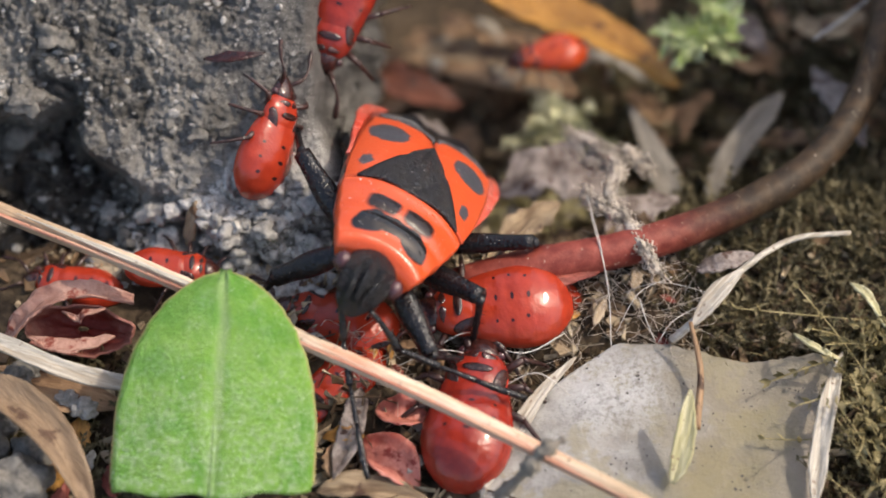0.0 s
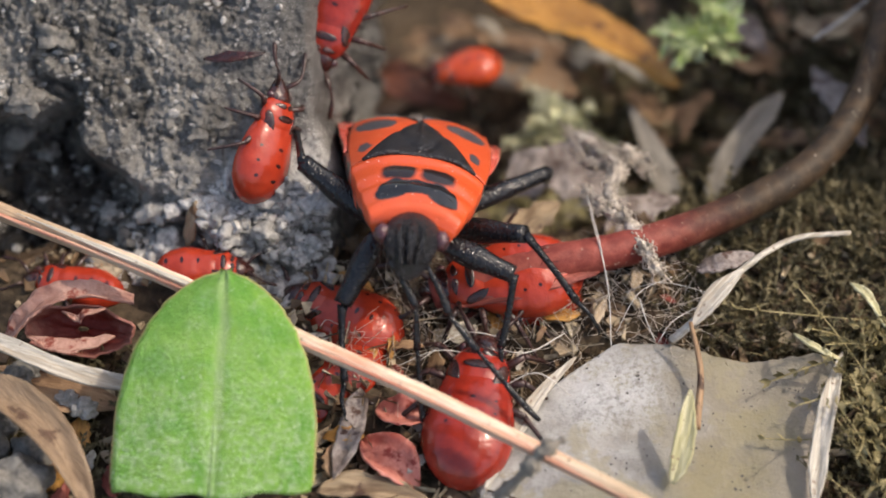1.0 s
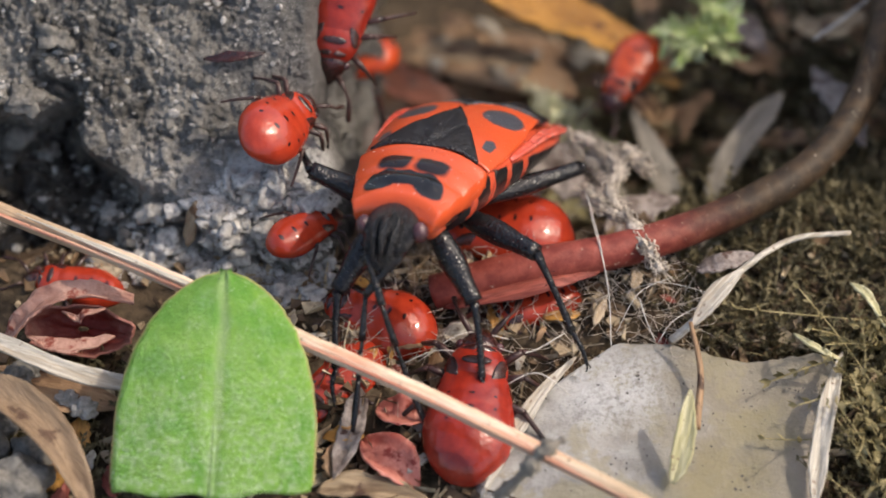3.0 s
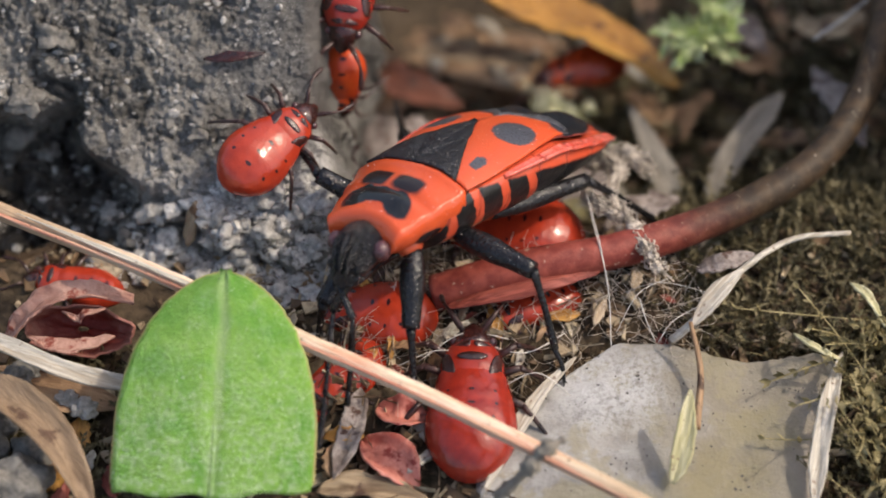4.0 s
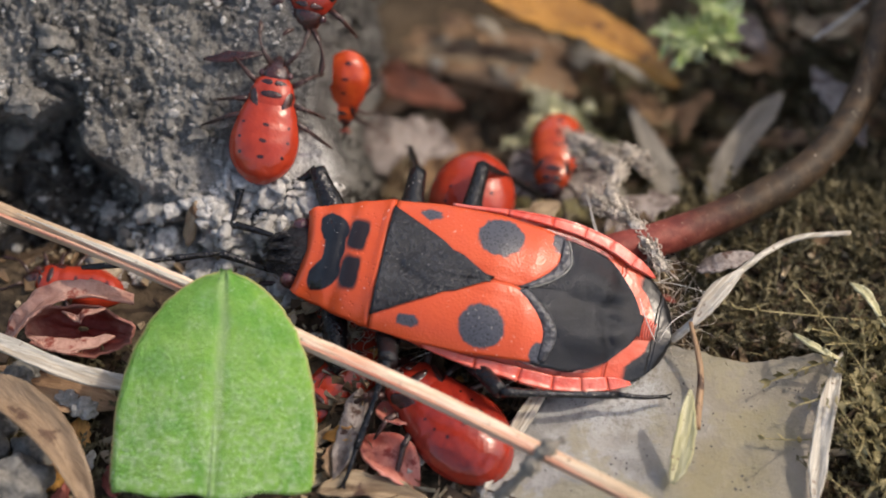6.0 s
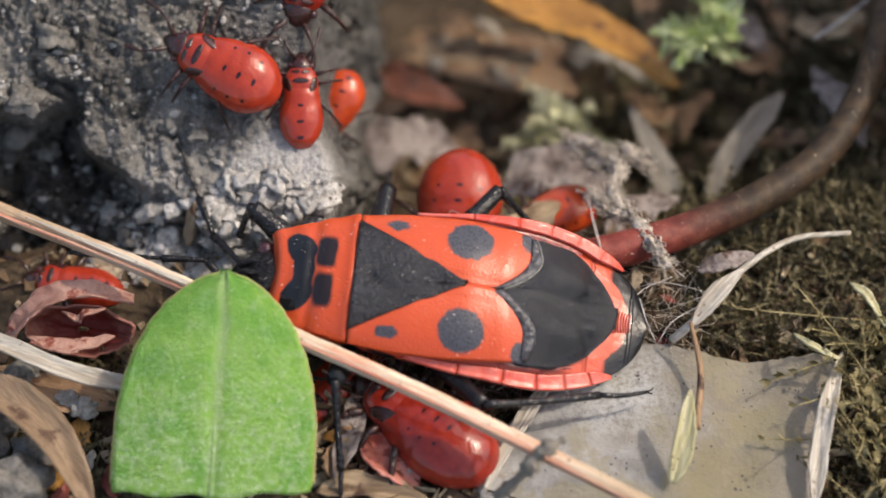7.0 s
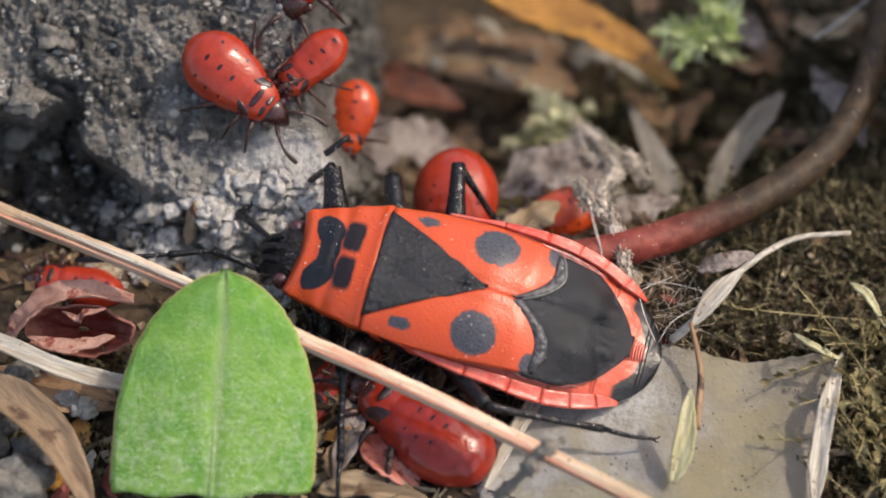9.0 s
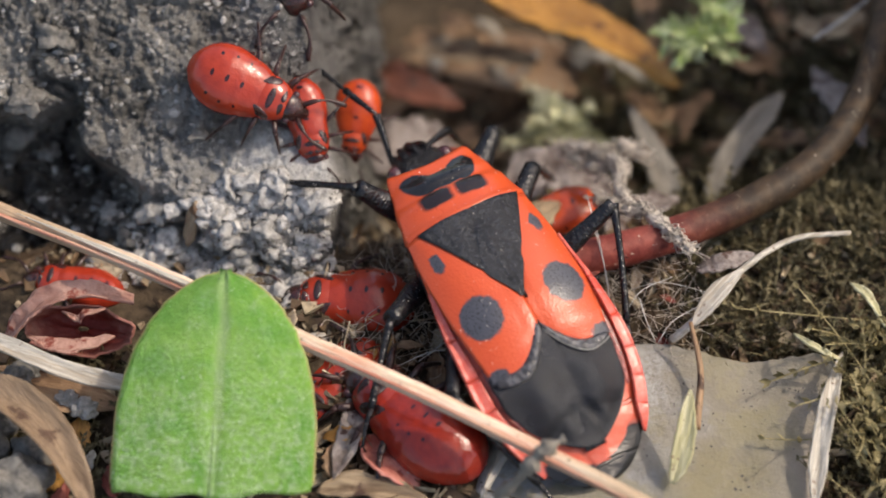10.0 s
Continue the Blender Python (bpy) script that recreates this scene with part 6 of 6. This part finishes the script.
KNEES = {
    "LF": [(0, -0.52, -4.10, 2.00), (0.5, 0.43, -2.26, 2.20), (1, 1.70, -2.27, 2.50), (2.1, 1.85, -2.44, 2.50), (2.5, 1.46, -2.78, 2.40), (3.8, -0.75, -3.21, 2.30), (4, -0.85, -3.39, 2.30), (4.5, -2.06, -3.36, 1.20), (5, -2.85, -3.55, 0.60), (9, -3.34, -2.81, 0.40), (9.4, -4.33, -2.10, 1.20), (10, -2.76, 0.24, 3.20)],
    "LM": [(0, 1.01, -2.89, 2.20), (0.5, 1.48, -1.27, 2.50), (1, 2.27, -1.28, 2.80), (2.2, 2.47, -1.28, 2.80), (2.5, 2.77, -1.82, 2.80), (3.8, 2.91, -2.49, 2.80), (4, 2.75, -2.63, 2.80), (4.5, 0.77, -3.95, 2.50), (5, 0.24, -4.79, 2.00), (5.5, -0.97, -4.79, 2.00), (7, -2.91, -5.60, 2.20), (9.4, -2.91, -5.60, 2.20), (10, -2.02, -4.42, 2.20)],
    "LH": [(0, 2.83, -0.70, 1.50), (0.5, 3.04, 0.99, 1.00), (1, 3.49, 2.50, 0.50), (2, 3.49, 2.76, 0.50), (2.5, 4.14, 2.76, 0.50), (3.8, 4.01, 1.65, 1.00), (4, 4.11, 1.56, 1.20), (4.5, 4.46, 0.10, 1.50), (5, 1.99, -4.16, 1.80), (5.5, 2.12, -5.97, 1.80), (7, 1.21, -6.15, 1.80), (8.5, 1.29, -6.09, 1.80), (9.5, 1.29, -6.40, 1.80), (10, 0.24, -5.72, 1.80)],
    "RF": [(0, -4.92, -2.20, 1.80), (0.5, -5.08, -2.02, 1.80), (1, -3.04, -3.63, 1.80), (2, -3.04, -3.27, 1.80), (2.5, -3.20, -3.27, 1.80), (3.8, -3.42, -3.45, 1.80), (4.5, -3.76, -2.74, 1.50), (5.5, -2.92, 1.70, 1.50), (6.8, -4.57, 0.41, 2.60), (7, -5.33, -0.18, 2.60), (8.5, -4.63, -0.09, 2.80), (9, -3.03, 0.66, 2.50), (9.5, -1.82, 1.23, 2.50), (10, 1.34, 2.76, 1.50)],
    "RM": [(0, -3.63, 1.02, 2.53), (4, -3.63, 1.00, 2.51), (5.5, -0.47, 2.33, 1.00), (6.8, -1.10, 1.61, 1.30), (7, -1.49, 1.46, 1.30), (8.5, -1.81, 1.36, 1.30), (9, -1.41, 1.49, 1.30), (9.5, 0.86, 1.43, 1.20), (10, 2.52, 1.94, 1.20)],
    "RH": [(0, -3.41, 5.37, -1.00), (4.5, -1.39, 5.23, -0.50), (5, 0.46, 3.64, 0.50), (5.5, 0.99, 3.70, 0.50), (6.8, 1.89, 1.43, 1.40), (8, 1.92, 1.39, 1.40), (8.5, 1.15, 1.85, 1.40), (9, 0.45, 2.15, 1.40), (9.3, 3.56, 0.50, 1.60), (9.6, 4.10, 0.40, 1.70), (10, 4.68, 0.08, 2.20)],
}
FEELERS = {
    "R": ([(0, -2.60, -4.79, 2.00), (0.5, -1.95, -3.95, 2.50), (1, -0.59, -3.98, 3.00), (2, -0.59, -3.98, 3.00), (2.5, -1.26, -3.98, 3.00), (3.8, -2.09, -3.98, 3.00), (4.2, -2.79, -3.69, 2.50), (4.6, -3.42, -3.39, 2.00), (5.2, -5.17, -0.79, 1.00), (5.5, -5.59, 0.14, 1.00), (6.8, -6.87, 0.42, 1.00), (7.5, -7.19, 0.42, 1.00), (8.2, -6.22, 0.67, 1.00), (8.5, -6.23, 0.93, 1.00), (9, -6.23, 0.99, 1.00), (9.4, -4.80, 0.85, 1.50), (9.7, -2.26, 1.54, 2.60), (10, 0.26, 3.77, 0.60)],
          [(0, -2.00, -8.34, 1.00), (0.5, -1.88, -4.68, 1.50), (1, -0.67, -4.86, 1.50), (1.5, 0.02, -5.10, 1.00), (2, -0.21, -4.66, 1.00), (2.5, -0.21, -5.10, 1.00), (3.8, -2.19, -5.27, 1.00), (4.2, -2.82, -4.22, 1.00), (4.6, -3.94, -3.28, 0.60), (5.2, -5.93, 0.51, 1.00), (5.5, -4.01, 3.27, 3.00), (6.8, -7.67, 0.51, 1.00), (7.4, -5.30, 3.94, 3.00), (7.7, -3.55, 3.94, 3.00), (8.3, -2.92, 3.13, 2.50), (8.5, -2.29, 2.90, 2.00), (9, -2.37, 2.61, 2.00), (9.4, -3.57, 3.00, 2.00), (9.7, -2.95, 3.68, 2.00), (10, 0.77, 4.64, -2.00)]),
    "L": ([(0, -0.97, -4.79, 2.00), (0.5, -0.97, -3.69, 2.50), (1, 0.17, -3.98, 3.00), (1.5, 0.69, -3.46, 3.00), (2, 0.09, -2.93, 3.00), (2.5, -2.10, -3.28, 3.00), (3.8, -2.46, -3.98, 3.00), (4.2, -3.43, -3.03, 2.00), (4.6, -4.35, -2.86, 2.00), (5.2, -5.58, -2.68, 2.00), (5.5, -5.98, -1.10, 1.50), (6.8, -6.77, -0.92, 1.50), (8.5, -6.78, -0.73, 1.50), (9, -6.86, -0.73, 1.50), (9.5, -5.24, -0.18, 1.50), (9.7, -2.58, 1.98, 2.50), (10, -2.04, 3.48, 2.50)],
          [(0, 1.77, -5.27, 1.00), (0.5, 1.78, -4.40, 1.00), (1, 2.36, -5.97, 1.00), (1.5, 4.25, -3.51, 1.00), (2, 2.73, -2.80, 1.00), (2.5, -2.20, -3.30, 2.00), (3.8, -2.30, -8.00, 1.00), (4.2, -4.07, -3.34, 1.00), (4.6, -4.49, -2.44, 1.00), (5.2, -7.52, -1.47, 1.50), (5.5, -8.29, -1.65, 1.50), (6.8, -10.35, -1.10, 1.50), (8.5, -10.66, -1.10, 1.50), (9, -11.10, -1.47, 1.50), (9.5, -6.95, -0.55, 1.50), (9.7, -4.54, 4.11, 2.50), (10, -4.94, 6.06, 2.00)]),
}
NYMPH_ROWS = {}
NYMPH_ROWS["A"] = [
    (0, mm(-4.83, 2.09, 2.60, 62.9, -30.3, 69.0)),
    (1, mm(-4.91, 2.01, 2.55, 61.8, -30.6, 71.3)),
    (1.5, mm(-4.93, 1.96, 2.52, 61.2, -30.8, 72.5)),
    (1.9, mm(-4.91, 1.79, 2.42, 56.9, -30.3, 69.0)),
    (2.1, mm(-4.91, 1.90, 2.48, 33.4, -21.2, 64.4)),
    (2.4, mm(-4.57, 2.23, 2.81, 23.7, 11.2, 67.0)),
    (2.5, mm(-4.47, 2.32, 2.86, 24.2, 25.9, 70.3)),
    (2.7, mm(-4.37, 2.47, 2.96, 29.2, 30.3, 66.8)),
    (3.8, mm(-4.75, 1.90, 2.48, 23.2, -0.6, 46.4)),
    (4.5, mm(-4.70, 1.94, 2.51, 21.9, -9.5, 46.9)),
    (5, mm(-4.62, 2.21, 2.68, 18.9, -20.1, 52.6)),
    (5.5, mm(-4.70, 1.97, 2.53, 11.9, -29.9, 67.1)),
    (5.7, mm(-4.59, 2.04, 2.57, 12.4, -29.8, 66.2)),
    (6.3, mm(-5.47, 3.19, 3.29, -6.2, -31.5, 101.7)),
    (6.8, mm(-6.23, 3.93, 3.75, -22.8, -23.1, 136.9)),
    (7, mm(-6.22, 3.74, 3.63, -29.1, -14.0, 156.5)),
    (7.5, mm(-6.42, 4.16, 4.05, -22.5, 23.4, -136.3) @ pose(0, 0, 0, 0, 38, 0)),
    (8, mm(-6.43, 4.02, 3.88, 1.8, 32.0, -86.6) @ pose(0, 0, 0, 0, 16, 0)),
    (8.5, mm(-5.74, 3.73, 3.63, 25.0, 20.6, -37.0)),
    (9, mm(-5.67, 3.31, 3.37, 25.6, 19.8, -35.2)),
    (9.5, mm(-5.55, 3.11, 3.24, 25.8, 19.6, -34.7)),
    (10, mm(-5.37, 3.19, 3.29, 29.7, 12.5, -20.8)),
]
NYMPH_ROWS["B"] = [
    (0, mm(-3.00, 6.21, 2.82, -10.0, 30.6, -109.1)),
    (1.5, mm(-3.20, 6.18, 2.80, -10.5, 30.4, -110.1)),
    (2.1, mm(-3.28, 6.02, 2.71, -9.1, 30.8, -107.3)),
    (2.7, mm(-3.20, 5.80, 2.57, -6.4, 31.4, -102.1)),
    (3.3, mm(-2.67, 6.64, 3.09, -6.3, 31.4, -101.9)),
    (3.8, mm(-2.59, 6.88, 3.24, -5.5, 31.6, -100.5)),
    (4.5, mm(-2.84, 6.57, 3.63, -7.1, 31.3, -103.6)),
    (5.5, mm(-3.28, 6.50, 4.30, -8.3, 31.0, -105.9)),
    (6.8, mm(-3.69, 6.52, 4.66, -8.6, 30.9, -106.4)),
    (10, mm(-3.84, 6.80, 4.83, -8.4, 31.0, -105.9)),
]
NYMPH_ROWS["E"] = [
    (0, mm(3.20, 9.61, -4.00, 0.0, -0.0, -167.8)),
    (0.5, mm(1.96, 9.49, -4.20, 0.0, -0.0, -167.8)),
    (1, mm(0.55, 9.49, -4.60, 0.0, -0.0, -167.8)),
    (1.5, mm(-0.78, 9.41, -5.00, 0.0, -0.0, -173.9)),
    (2.1, mm(-1.79, 10.20, -5.80, 0.0, -0.0, 167.8)),
    (2.5, mm(-2.23, 10.21, -5.20, 0.0, -0.0, 161.8)),
    (2.7, mm(-2.39, 9.97, -4.80, 0.0, -0.0, 173.9)),
    (3.3, mm(-2.83, 8.74, -3.40, 0.0, -0.0, -123.6)),
    (3.8, mm(-3.03, 5.56, 0.41, -3.1, 31.9, -95.9) @ pose(0, 0, 0, 0, 35, 0)),
    (4.5, mm(-2.62, 5.31, 0.25, -5.0, 31.7, -99.4) @ pose(0, 0, 0, 0, 35, 0)),
    (5.5, mm(-2.67, 5.31, 0.25, -5.0, 31.7, -99.4) @ pose(0, 0, 0, 0, 35, 0)),
    (6.8, mm(-3.25, 4.85, -0.03, -12.1, 29.9, -113.2)),
    (7.2, mm(-3.12, 4.66, -0.16, -17.4, 27.3, -124.2)),
    (8.5, mm(-2.75, 4.45, -0.28, -9.2, 30.8, -107.5)),
    (10, mm(-2.57, 4.45, -0.28, -5.0, 31.7, -99.4)),
]
NYMPH_ROWS["F"] = [
    (0, mm(8.52, 15.10, -6.50, 0.0, -0.0, -125.6)),
    (1.6, mm(7.13, 12.71, -4.00, 0.0, -0.0, -125.4)),
    (2.1, mm(6.05, 10.21, -2.60, 0.0, -0.0, -98.5)),
    (2.4, mm(5.93, 8.95, -2.50, 0.0, -0.0, -93.7)),
    (2.7, mm(5.97, 8.27, -2.90, 0.0, -0.0, -93.7)),
    (3.2, mm(5.40, 8.99, -4.20, 0.0, -0.0, -140.1)),
    (3.8, mm(4.63, 9.91, -5.40, 0.0, -0.0, -156.2)),
    (4.2, mm(3.97, 10.18, -5.40, 0.0, -0.0, -167.8)),
    (4.6, mm(3.58, 8.98, -5.10, 0.0, 0.0, -116.3)),
    (5, mm(2.98, 6.78, -4.40, 0.0, -0.0, -86.9)),
    (5.5, mm(3.42, 5.66, -2.60, 0.0, -0.0, -97.8)),
    (5.7, mm(3.33, 5.45, -2.60, 0.0, -0.0, -97.8)),
    (6.3, mm(3.37, 3.69, -2.40, 0.0, -0.0, -103.8)),
    (6.8, mm(3.05, 2.47, -2.20, 0.0, -0.0, -156.8)),
    (10, mm(3.17, 2.41, -2.20, 0.0, -0.0, -156.8)),
]
NYMPH_ROWS["H"] = [
    (0, mm(1.24, -2.16, 0.30, -8.0, -0.0, -175.4)),
    (0.5, mm(1.09, -1.37, 0.20, -8.0, -0.0, -175.3)),
    (1, mm(1.57, -1.10, 0.10, -8.0, -0.0, -173.0)),
    (1.5, mm(1.53, -1.00, 0.00, -8.0, -0.0, -173.0)),
    (2, mm(1.10, -0.26, -0.20, 0.0, -0.0, -177.6)),
    (2.5, mm(1.16, 0.64, -0.50, 0.0, -0.0, 177.6)),
    (3.8, mm(1.72, 1.13, -0.80, 0.0, -0.0, 170.5)),
    (4.5, mm(1.56, 0.87, -0.90, 0.0, 8.0, -165.0)),
    (5, mm(1.40, 0.93, -1.00, 0.0, 14.0, -140.0)),
    (5.5, mm(0.88, 1.13, -1.10, 0.0, 18.0, -115.0)),
    (5.7, mm(0.78, 1.21, -1.10, 0.0, 19.0, -108.0)),
    (6.8, mm(0.42, 1.42, -1.20, 0.0, 20.0, -97.0)),
    (7.5, mm(0.36, 1.46, -1.20, 0.0, 20.0, -96.0)),
    (10, mm(0.26, 1.46, -1.20, 0.0, 20.0, -94.0)),
]
NYMPH_ROWS["I"] = [
    (0, mm(2.32, -1.63, -0.60, 0.0, -0.0, -161.6)),
    (10, mm(2.32, -1.63, -0.60, 0.0, -0.0, -161.6)),
]
NYMPH_ROWS["J"] = [
    (0, mm(0.80, -5.22, 0.20, 0.0, -0.0, 80.9)),
    (1, mm(0.83, -5.11, 0.20, 0.0, -0.0, 80.9)),
    (2.5, mm(0.83, -5.04, 0.20, 0.0, -0.0, 82.6)),
    (3.8, mm(0.77, -4.90, 0.20, 0.0, -0.0, 86.2)),
    (4.2, mm(0.80, -4.80, 0.20, 0.0, -0.0, 93.2)),
    (4.5, mm(0.83, -4.65, 0.20, 0.0, -0.0, 102.0)),
    (5, mm(0.89, -4.65, 0.20, 0.0, -0.0, 107.3)),
    (5.5, mm(0.40, -5.09, 0.20, 0.0, -0.0, 120.5)),
    (6.2, mm(-0.29, -5.44, 0.20, 0.0, -0.0, 134.4)),
    (6.8, mm(-0.60, -5.62, 0.20, 0.0, -0.0, 138.5)),
    (7.5, mm(-0.75, -5.62, 0.20, 0.0, -0.0, 141.6)),
    (9.5, mm(-0.80, -5.57, 0.20, 0.0, -0.0, 140.6)),
    (10, mm(-0.95, -5.50, 0.20, 0.0, -0.0, 139.6)),
]
NYMPH_ROWS["K"] = [
    (0, mm(-7.51, -0.78, 0.20, 0.0, -0.0, -2.3)),
    (0.6, mm(-7.03, -0.79, 0.30, 0.0, -0.0, -2.3)),
    (1, mm(-6.63, -0.82, 0.30, 0.0, -0.0, 0.0)),
    (1.5, mm(-6.27, -0.83, 0.40, 0.0, -0.0, 0.0)),
    (1.8, mm(-5.74, -0.85, 0.50, 0.0, -0.0, 0.0)),
    (2.1, mm(-4.91, -0.54, 0.90, 0.0, -0.0, 16.5)),
    (2.4, mm(-4.07, -0.22, 1.28, 25.8, 21.0, 54.5)),
    (2.7, mm(-4.02, -0.12, 1.34, 23.1, 25.2, 62.9)),
    (3.3, mm(-3.36, 0.37, 0.40, 0.0, -0.0, 23.5)),
    (3.8, mm(-2.87, 1.67, -0.60, 0.0, -0.0, 55.5)),
    (4.6, mm(-2.76, 2.86, -1.00, 0.0, -0.0, 82.6)),
    (5.2, mm(-2.85, 3.50, -1.20, 0.0, -0.0, 95.2)),
    (5.7, mm(-3.14, 4.38, -1.50, 0.0, -0.0, 103.6)),
    (6.4, mm(-3.73, 5.95, -1.60, 0.0, 0.0, 107.9)),
    (6.8, mm(-3.63, 2.91, 2.41, -7.9, -31.1, 104.9)),
    (7, mm(-3.98, 3.31, 2.65, 0.0, -32.0, 90.0)),
    (7.5, mm(-3.89, 3.54, 2.80, -14.6, -28.8, 118.5)),
    (8, mm(-3.97, 4.23, 3.24, -19.1, -26.2, 128.2)),
    (8.5, mm(-3.80, 3.82, 2.97, -20.7, -25.0, 131.8)),
    (9, mm(-3.83, 4.04, 3.12, -24.6, 21.1, -141.9)),
    (9.5, mm(-3.54, 3.83, 2.98, -2.9, 31.9, -95.4)),
    (10, mm(-3.77, 2.65, 2.25, 8.0, 31.1, -74.8)),
]
NYMPH_ROWS["L"] = [
    (0, mm(-3.12, -2.19, -0.30, 0.0, -0.0, 162.5)),
    (0.5, mm(-2.78, -2.16, -0.30, 0.0, -0.0, 163.1)),
    (1, mm(-2.95, -1.98, -0.30, 0.0, -0.0, 151.9)),
    (1.5, mm(-2.78, -1.86, -0.30, 0.0, -0.0, 151.8)),
    (2, mm(-2.83, -1.95, -0.30, 0.0, -0.0, 153.4)),
    (2.5, mm(-2.05, -2.11, -0.30, 0.0, -0.0, 152.8)),
    (3.8, mm(-2.16, -1.95, -0.30, 0.0, -0.0, 173.1)),
    (4.5, mm(-2.16, -1.97, -0.30, 0.0, -0.0, 175.6)),
    (5.5, mm(-2.33, -1.89, -0.30, 0.0, -0.0, 175.5)),
    (9, mm(-2.42, -1.61, -0.30, 0.0, -0.0, 175.7)),
    (9.5, mm(-2.78, -1.52, -0.30, 0.0, -0.0, 175.9)),
    (10, mm(-2.78, -1.54, -0.30, 0.0, -0.0, 175.4)),
]
NYMPH_ROWS["M"] = [
    (0, mm(-10.53, -0.83, -0.60, 0.0, -0.0, 168.5)),
    (10, mm(-10.53, -0.83, -0.60, 0.0, -0.0, 168.5)),
]
NYMPH_ROWS["N"] = [
    (0, mm(-3.02, -4.32, -0.40, 0.0, -0.0, -130.5)),
    (10, mm(-3.02, -4.32, -0.40, 0.0, -0.0, -130.5)),
]

TIMES = [i * 0.1 for i in range(101)]


def between(rows, t):
    """The pose between keyed rows, eased along a smooth path."""
    for i in range(len(rows) - 1):
        (ta, a), (tb, b) = rows[i], rows[i + 1]
        if t <= tb + 1e-6:
            s = min(max((t - ta) / (tb - ta), 0), 1)
            e = s * s * (3 - 2 * s) * 0.4 + s * 0.6
            m = a.to_quaternion().slerp(b.to_quaternion(), e).to_matrix().to_4x4()
            m.translation = a.translation.lerp(b.translation, e)
            return m
    return rows[-1][1]


def point_at(rows, t, lift=0.0):
    for (ta, *a), (tb, *b) in zip(rows, rows[1:]):
        if t <= tb + 1e-6:
            s = min(max((t - ta) / (tb - ta), 0), 1)
            e = s * s * (3 - 2 * s)
            p = Vector(a).lerp(Vector(b), e)
            step = (Vector(b) - Vector(a)).length
            p.z += lift * min(step, 1.5) * math.sin(math.pi * s)
            return p
    return Vector(rows[-1][1:])


def aim(d, pole):
    """Turn whose x axis lies along d and whose z axis leans to pole."""
    x = d.normalized()
    y = pole.cross(x)
    if y.length < 1e-6:
        y = Vector((0, 1, 0))
    y.normalize()
    z = x.cross(y)
    return Matrix((x, y, z)).transposed()


def placed(turn, p):
    m = turn.to_4x4()
    m.translation = p * MM
    return m


def motions():
    path = [(t, between(BUG_ROWS, t)) for t in TIMES]
    walk(bug, path)
    for name, (femur, tibia) in bug_legs.items():
        hip, thigh, shin = LEGS[name]
        hip = Vector(hip)
        upper, lower = [], []
        for t, m in path:
            foot = (m.inverted() @ (point_at(FEET[name], t, 0.35) * MM)) / MM
            v = foot - hip
            reach = (m.inverted() @ (point_at(KNEES[name], t) * MM)) / MM - hip
            knee = hip + reach.normalized() * thigh
            pole = (reach.normalized() - v.normalized() * 0.5).normalized()
            ra = aim(knee - hip, pole)
            rb = aim(foot - knee, pole)
            upper.append((t, placed(ra, hip)))
            lower.append((t, placed(ra.transposed() @ rb, Vector((thigh, 0, 0)))))
        walk(femur, upper)
        walk(tibia, lower)
    for s, (base, outer) in bug_feelers.items():
        root = Vector((3.12, 0.5 if s == "L" else -0.5, -0.98))
        first, second = [], []
        for t, m in path:
            inv = m.inverted()
            elbow = (inv @ (point_at(FEELERS[s][0], t) * MM)) / MM
            tip = (inv @ (point_at(FEELERS[s][1], t) * MM)) / MM
            up = Vector((0.2, 0, 1))
            ra = aim(elbow - root, up)
            end = root + (elbow - root).normalized() * 1.45
            rb = aim(tip - end, up)
            first.append((t, placed(ra, root)))
            second.append((t, placed(ra.transposed() @ rb, Vector((1.45, 0, 0)))))
        walk(base, first)
        walk(outer, second)
    for key, rows in NYMPH_ROWS.items():
        if key in "IMN":
            NYMPHS[key].matrix_basis = rows[0][1]
        else:
            walk(NYMPHS[key], rows)
            # legs swing in two alternating triples as far as the body goes
            steps = [i * 0.25 for i in range(41)]
            spots = [between(rows, t) for t in steps]
            gone, way = [0.0], 0.0
            for a, b in zip(spots, spots[1:]):
                way += ((b.translation - a.translation).length + 0.0012 * a.to_quaternion().rotation_difference(b.to_quaternion()).angle) / MM
                gone.append(way)
            for n, leg in enumerate(NYMPH_LEGS[key]):
                hip = leg.matrix_basis.translation.copy()
                triple = (n % 3 + n // 3) % 2
                swing = []
                for i, t in enumerate(steps):
                    pace = (gone[min(i + 1, 40)] - gone[max(i - 1, 0)]) / 0.5
                    a = 15 * min(1.0, pace / 1.2) * math.sin(gone[i] * 4.2 + math.pi * triple)
                    swing.append((t, Matrix.Translation(hip) @ pose(0, 0, 0, 0, 0, a)))
                walk(leg, swing)
    axis = Vector((0, -0.53, 0.848))
    walk(plant_fluff, [(t, Matrix.Translation(FLUFF_PIVOT * MM) @ Matrix.Rotation(radians(a), 4, axis)) for t, a in
                       ((0, 0), (2.5, 1), (3.9, 2), (4.5, -9), (5.2, -4), (6.8, 6), (7.5, 4), (8.6, -4), (9.0, -14), (9.5, 12), (10, 19))])


motions()
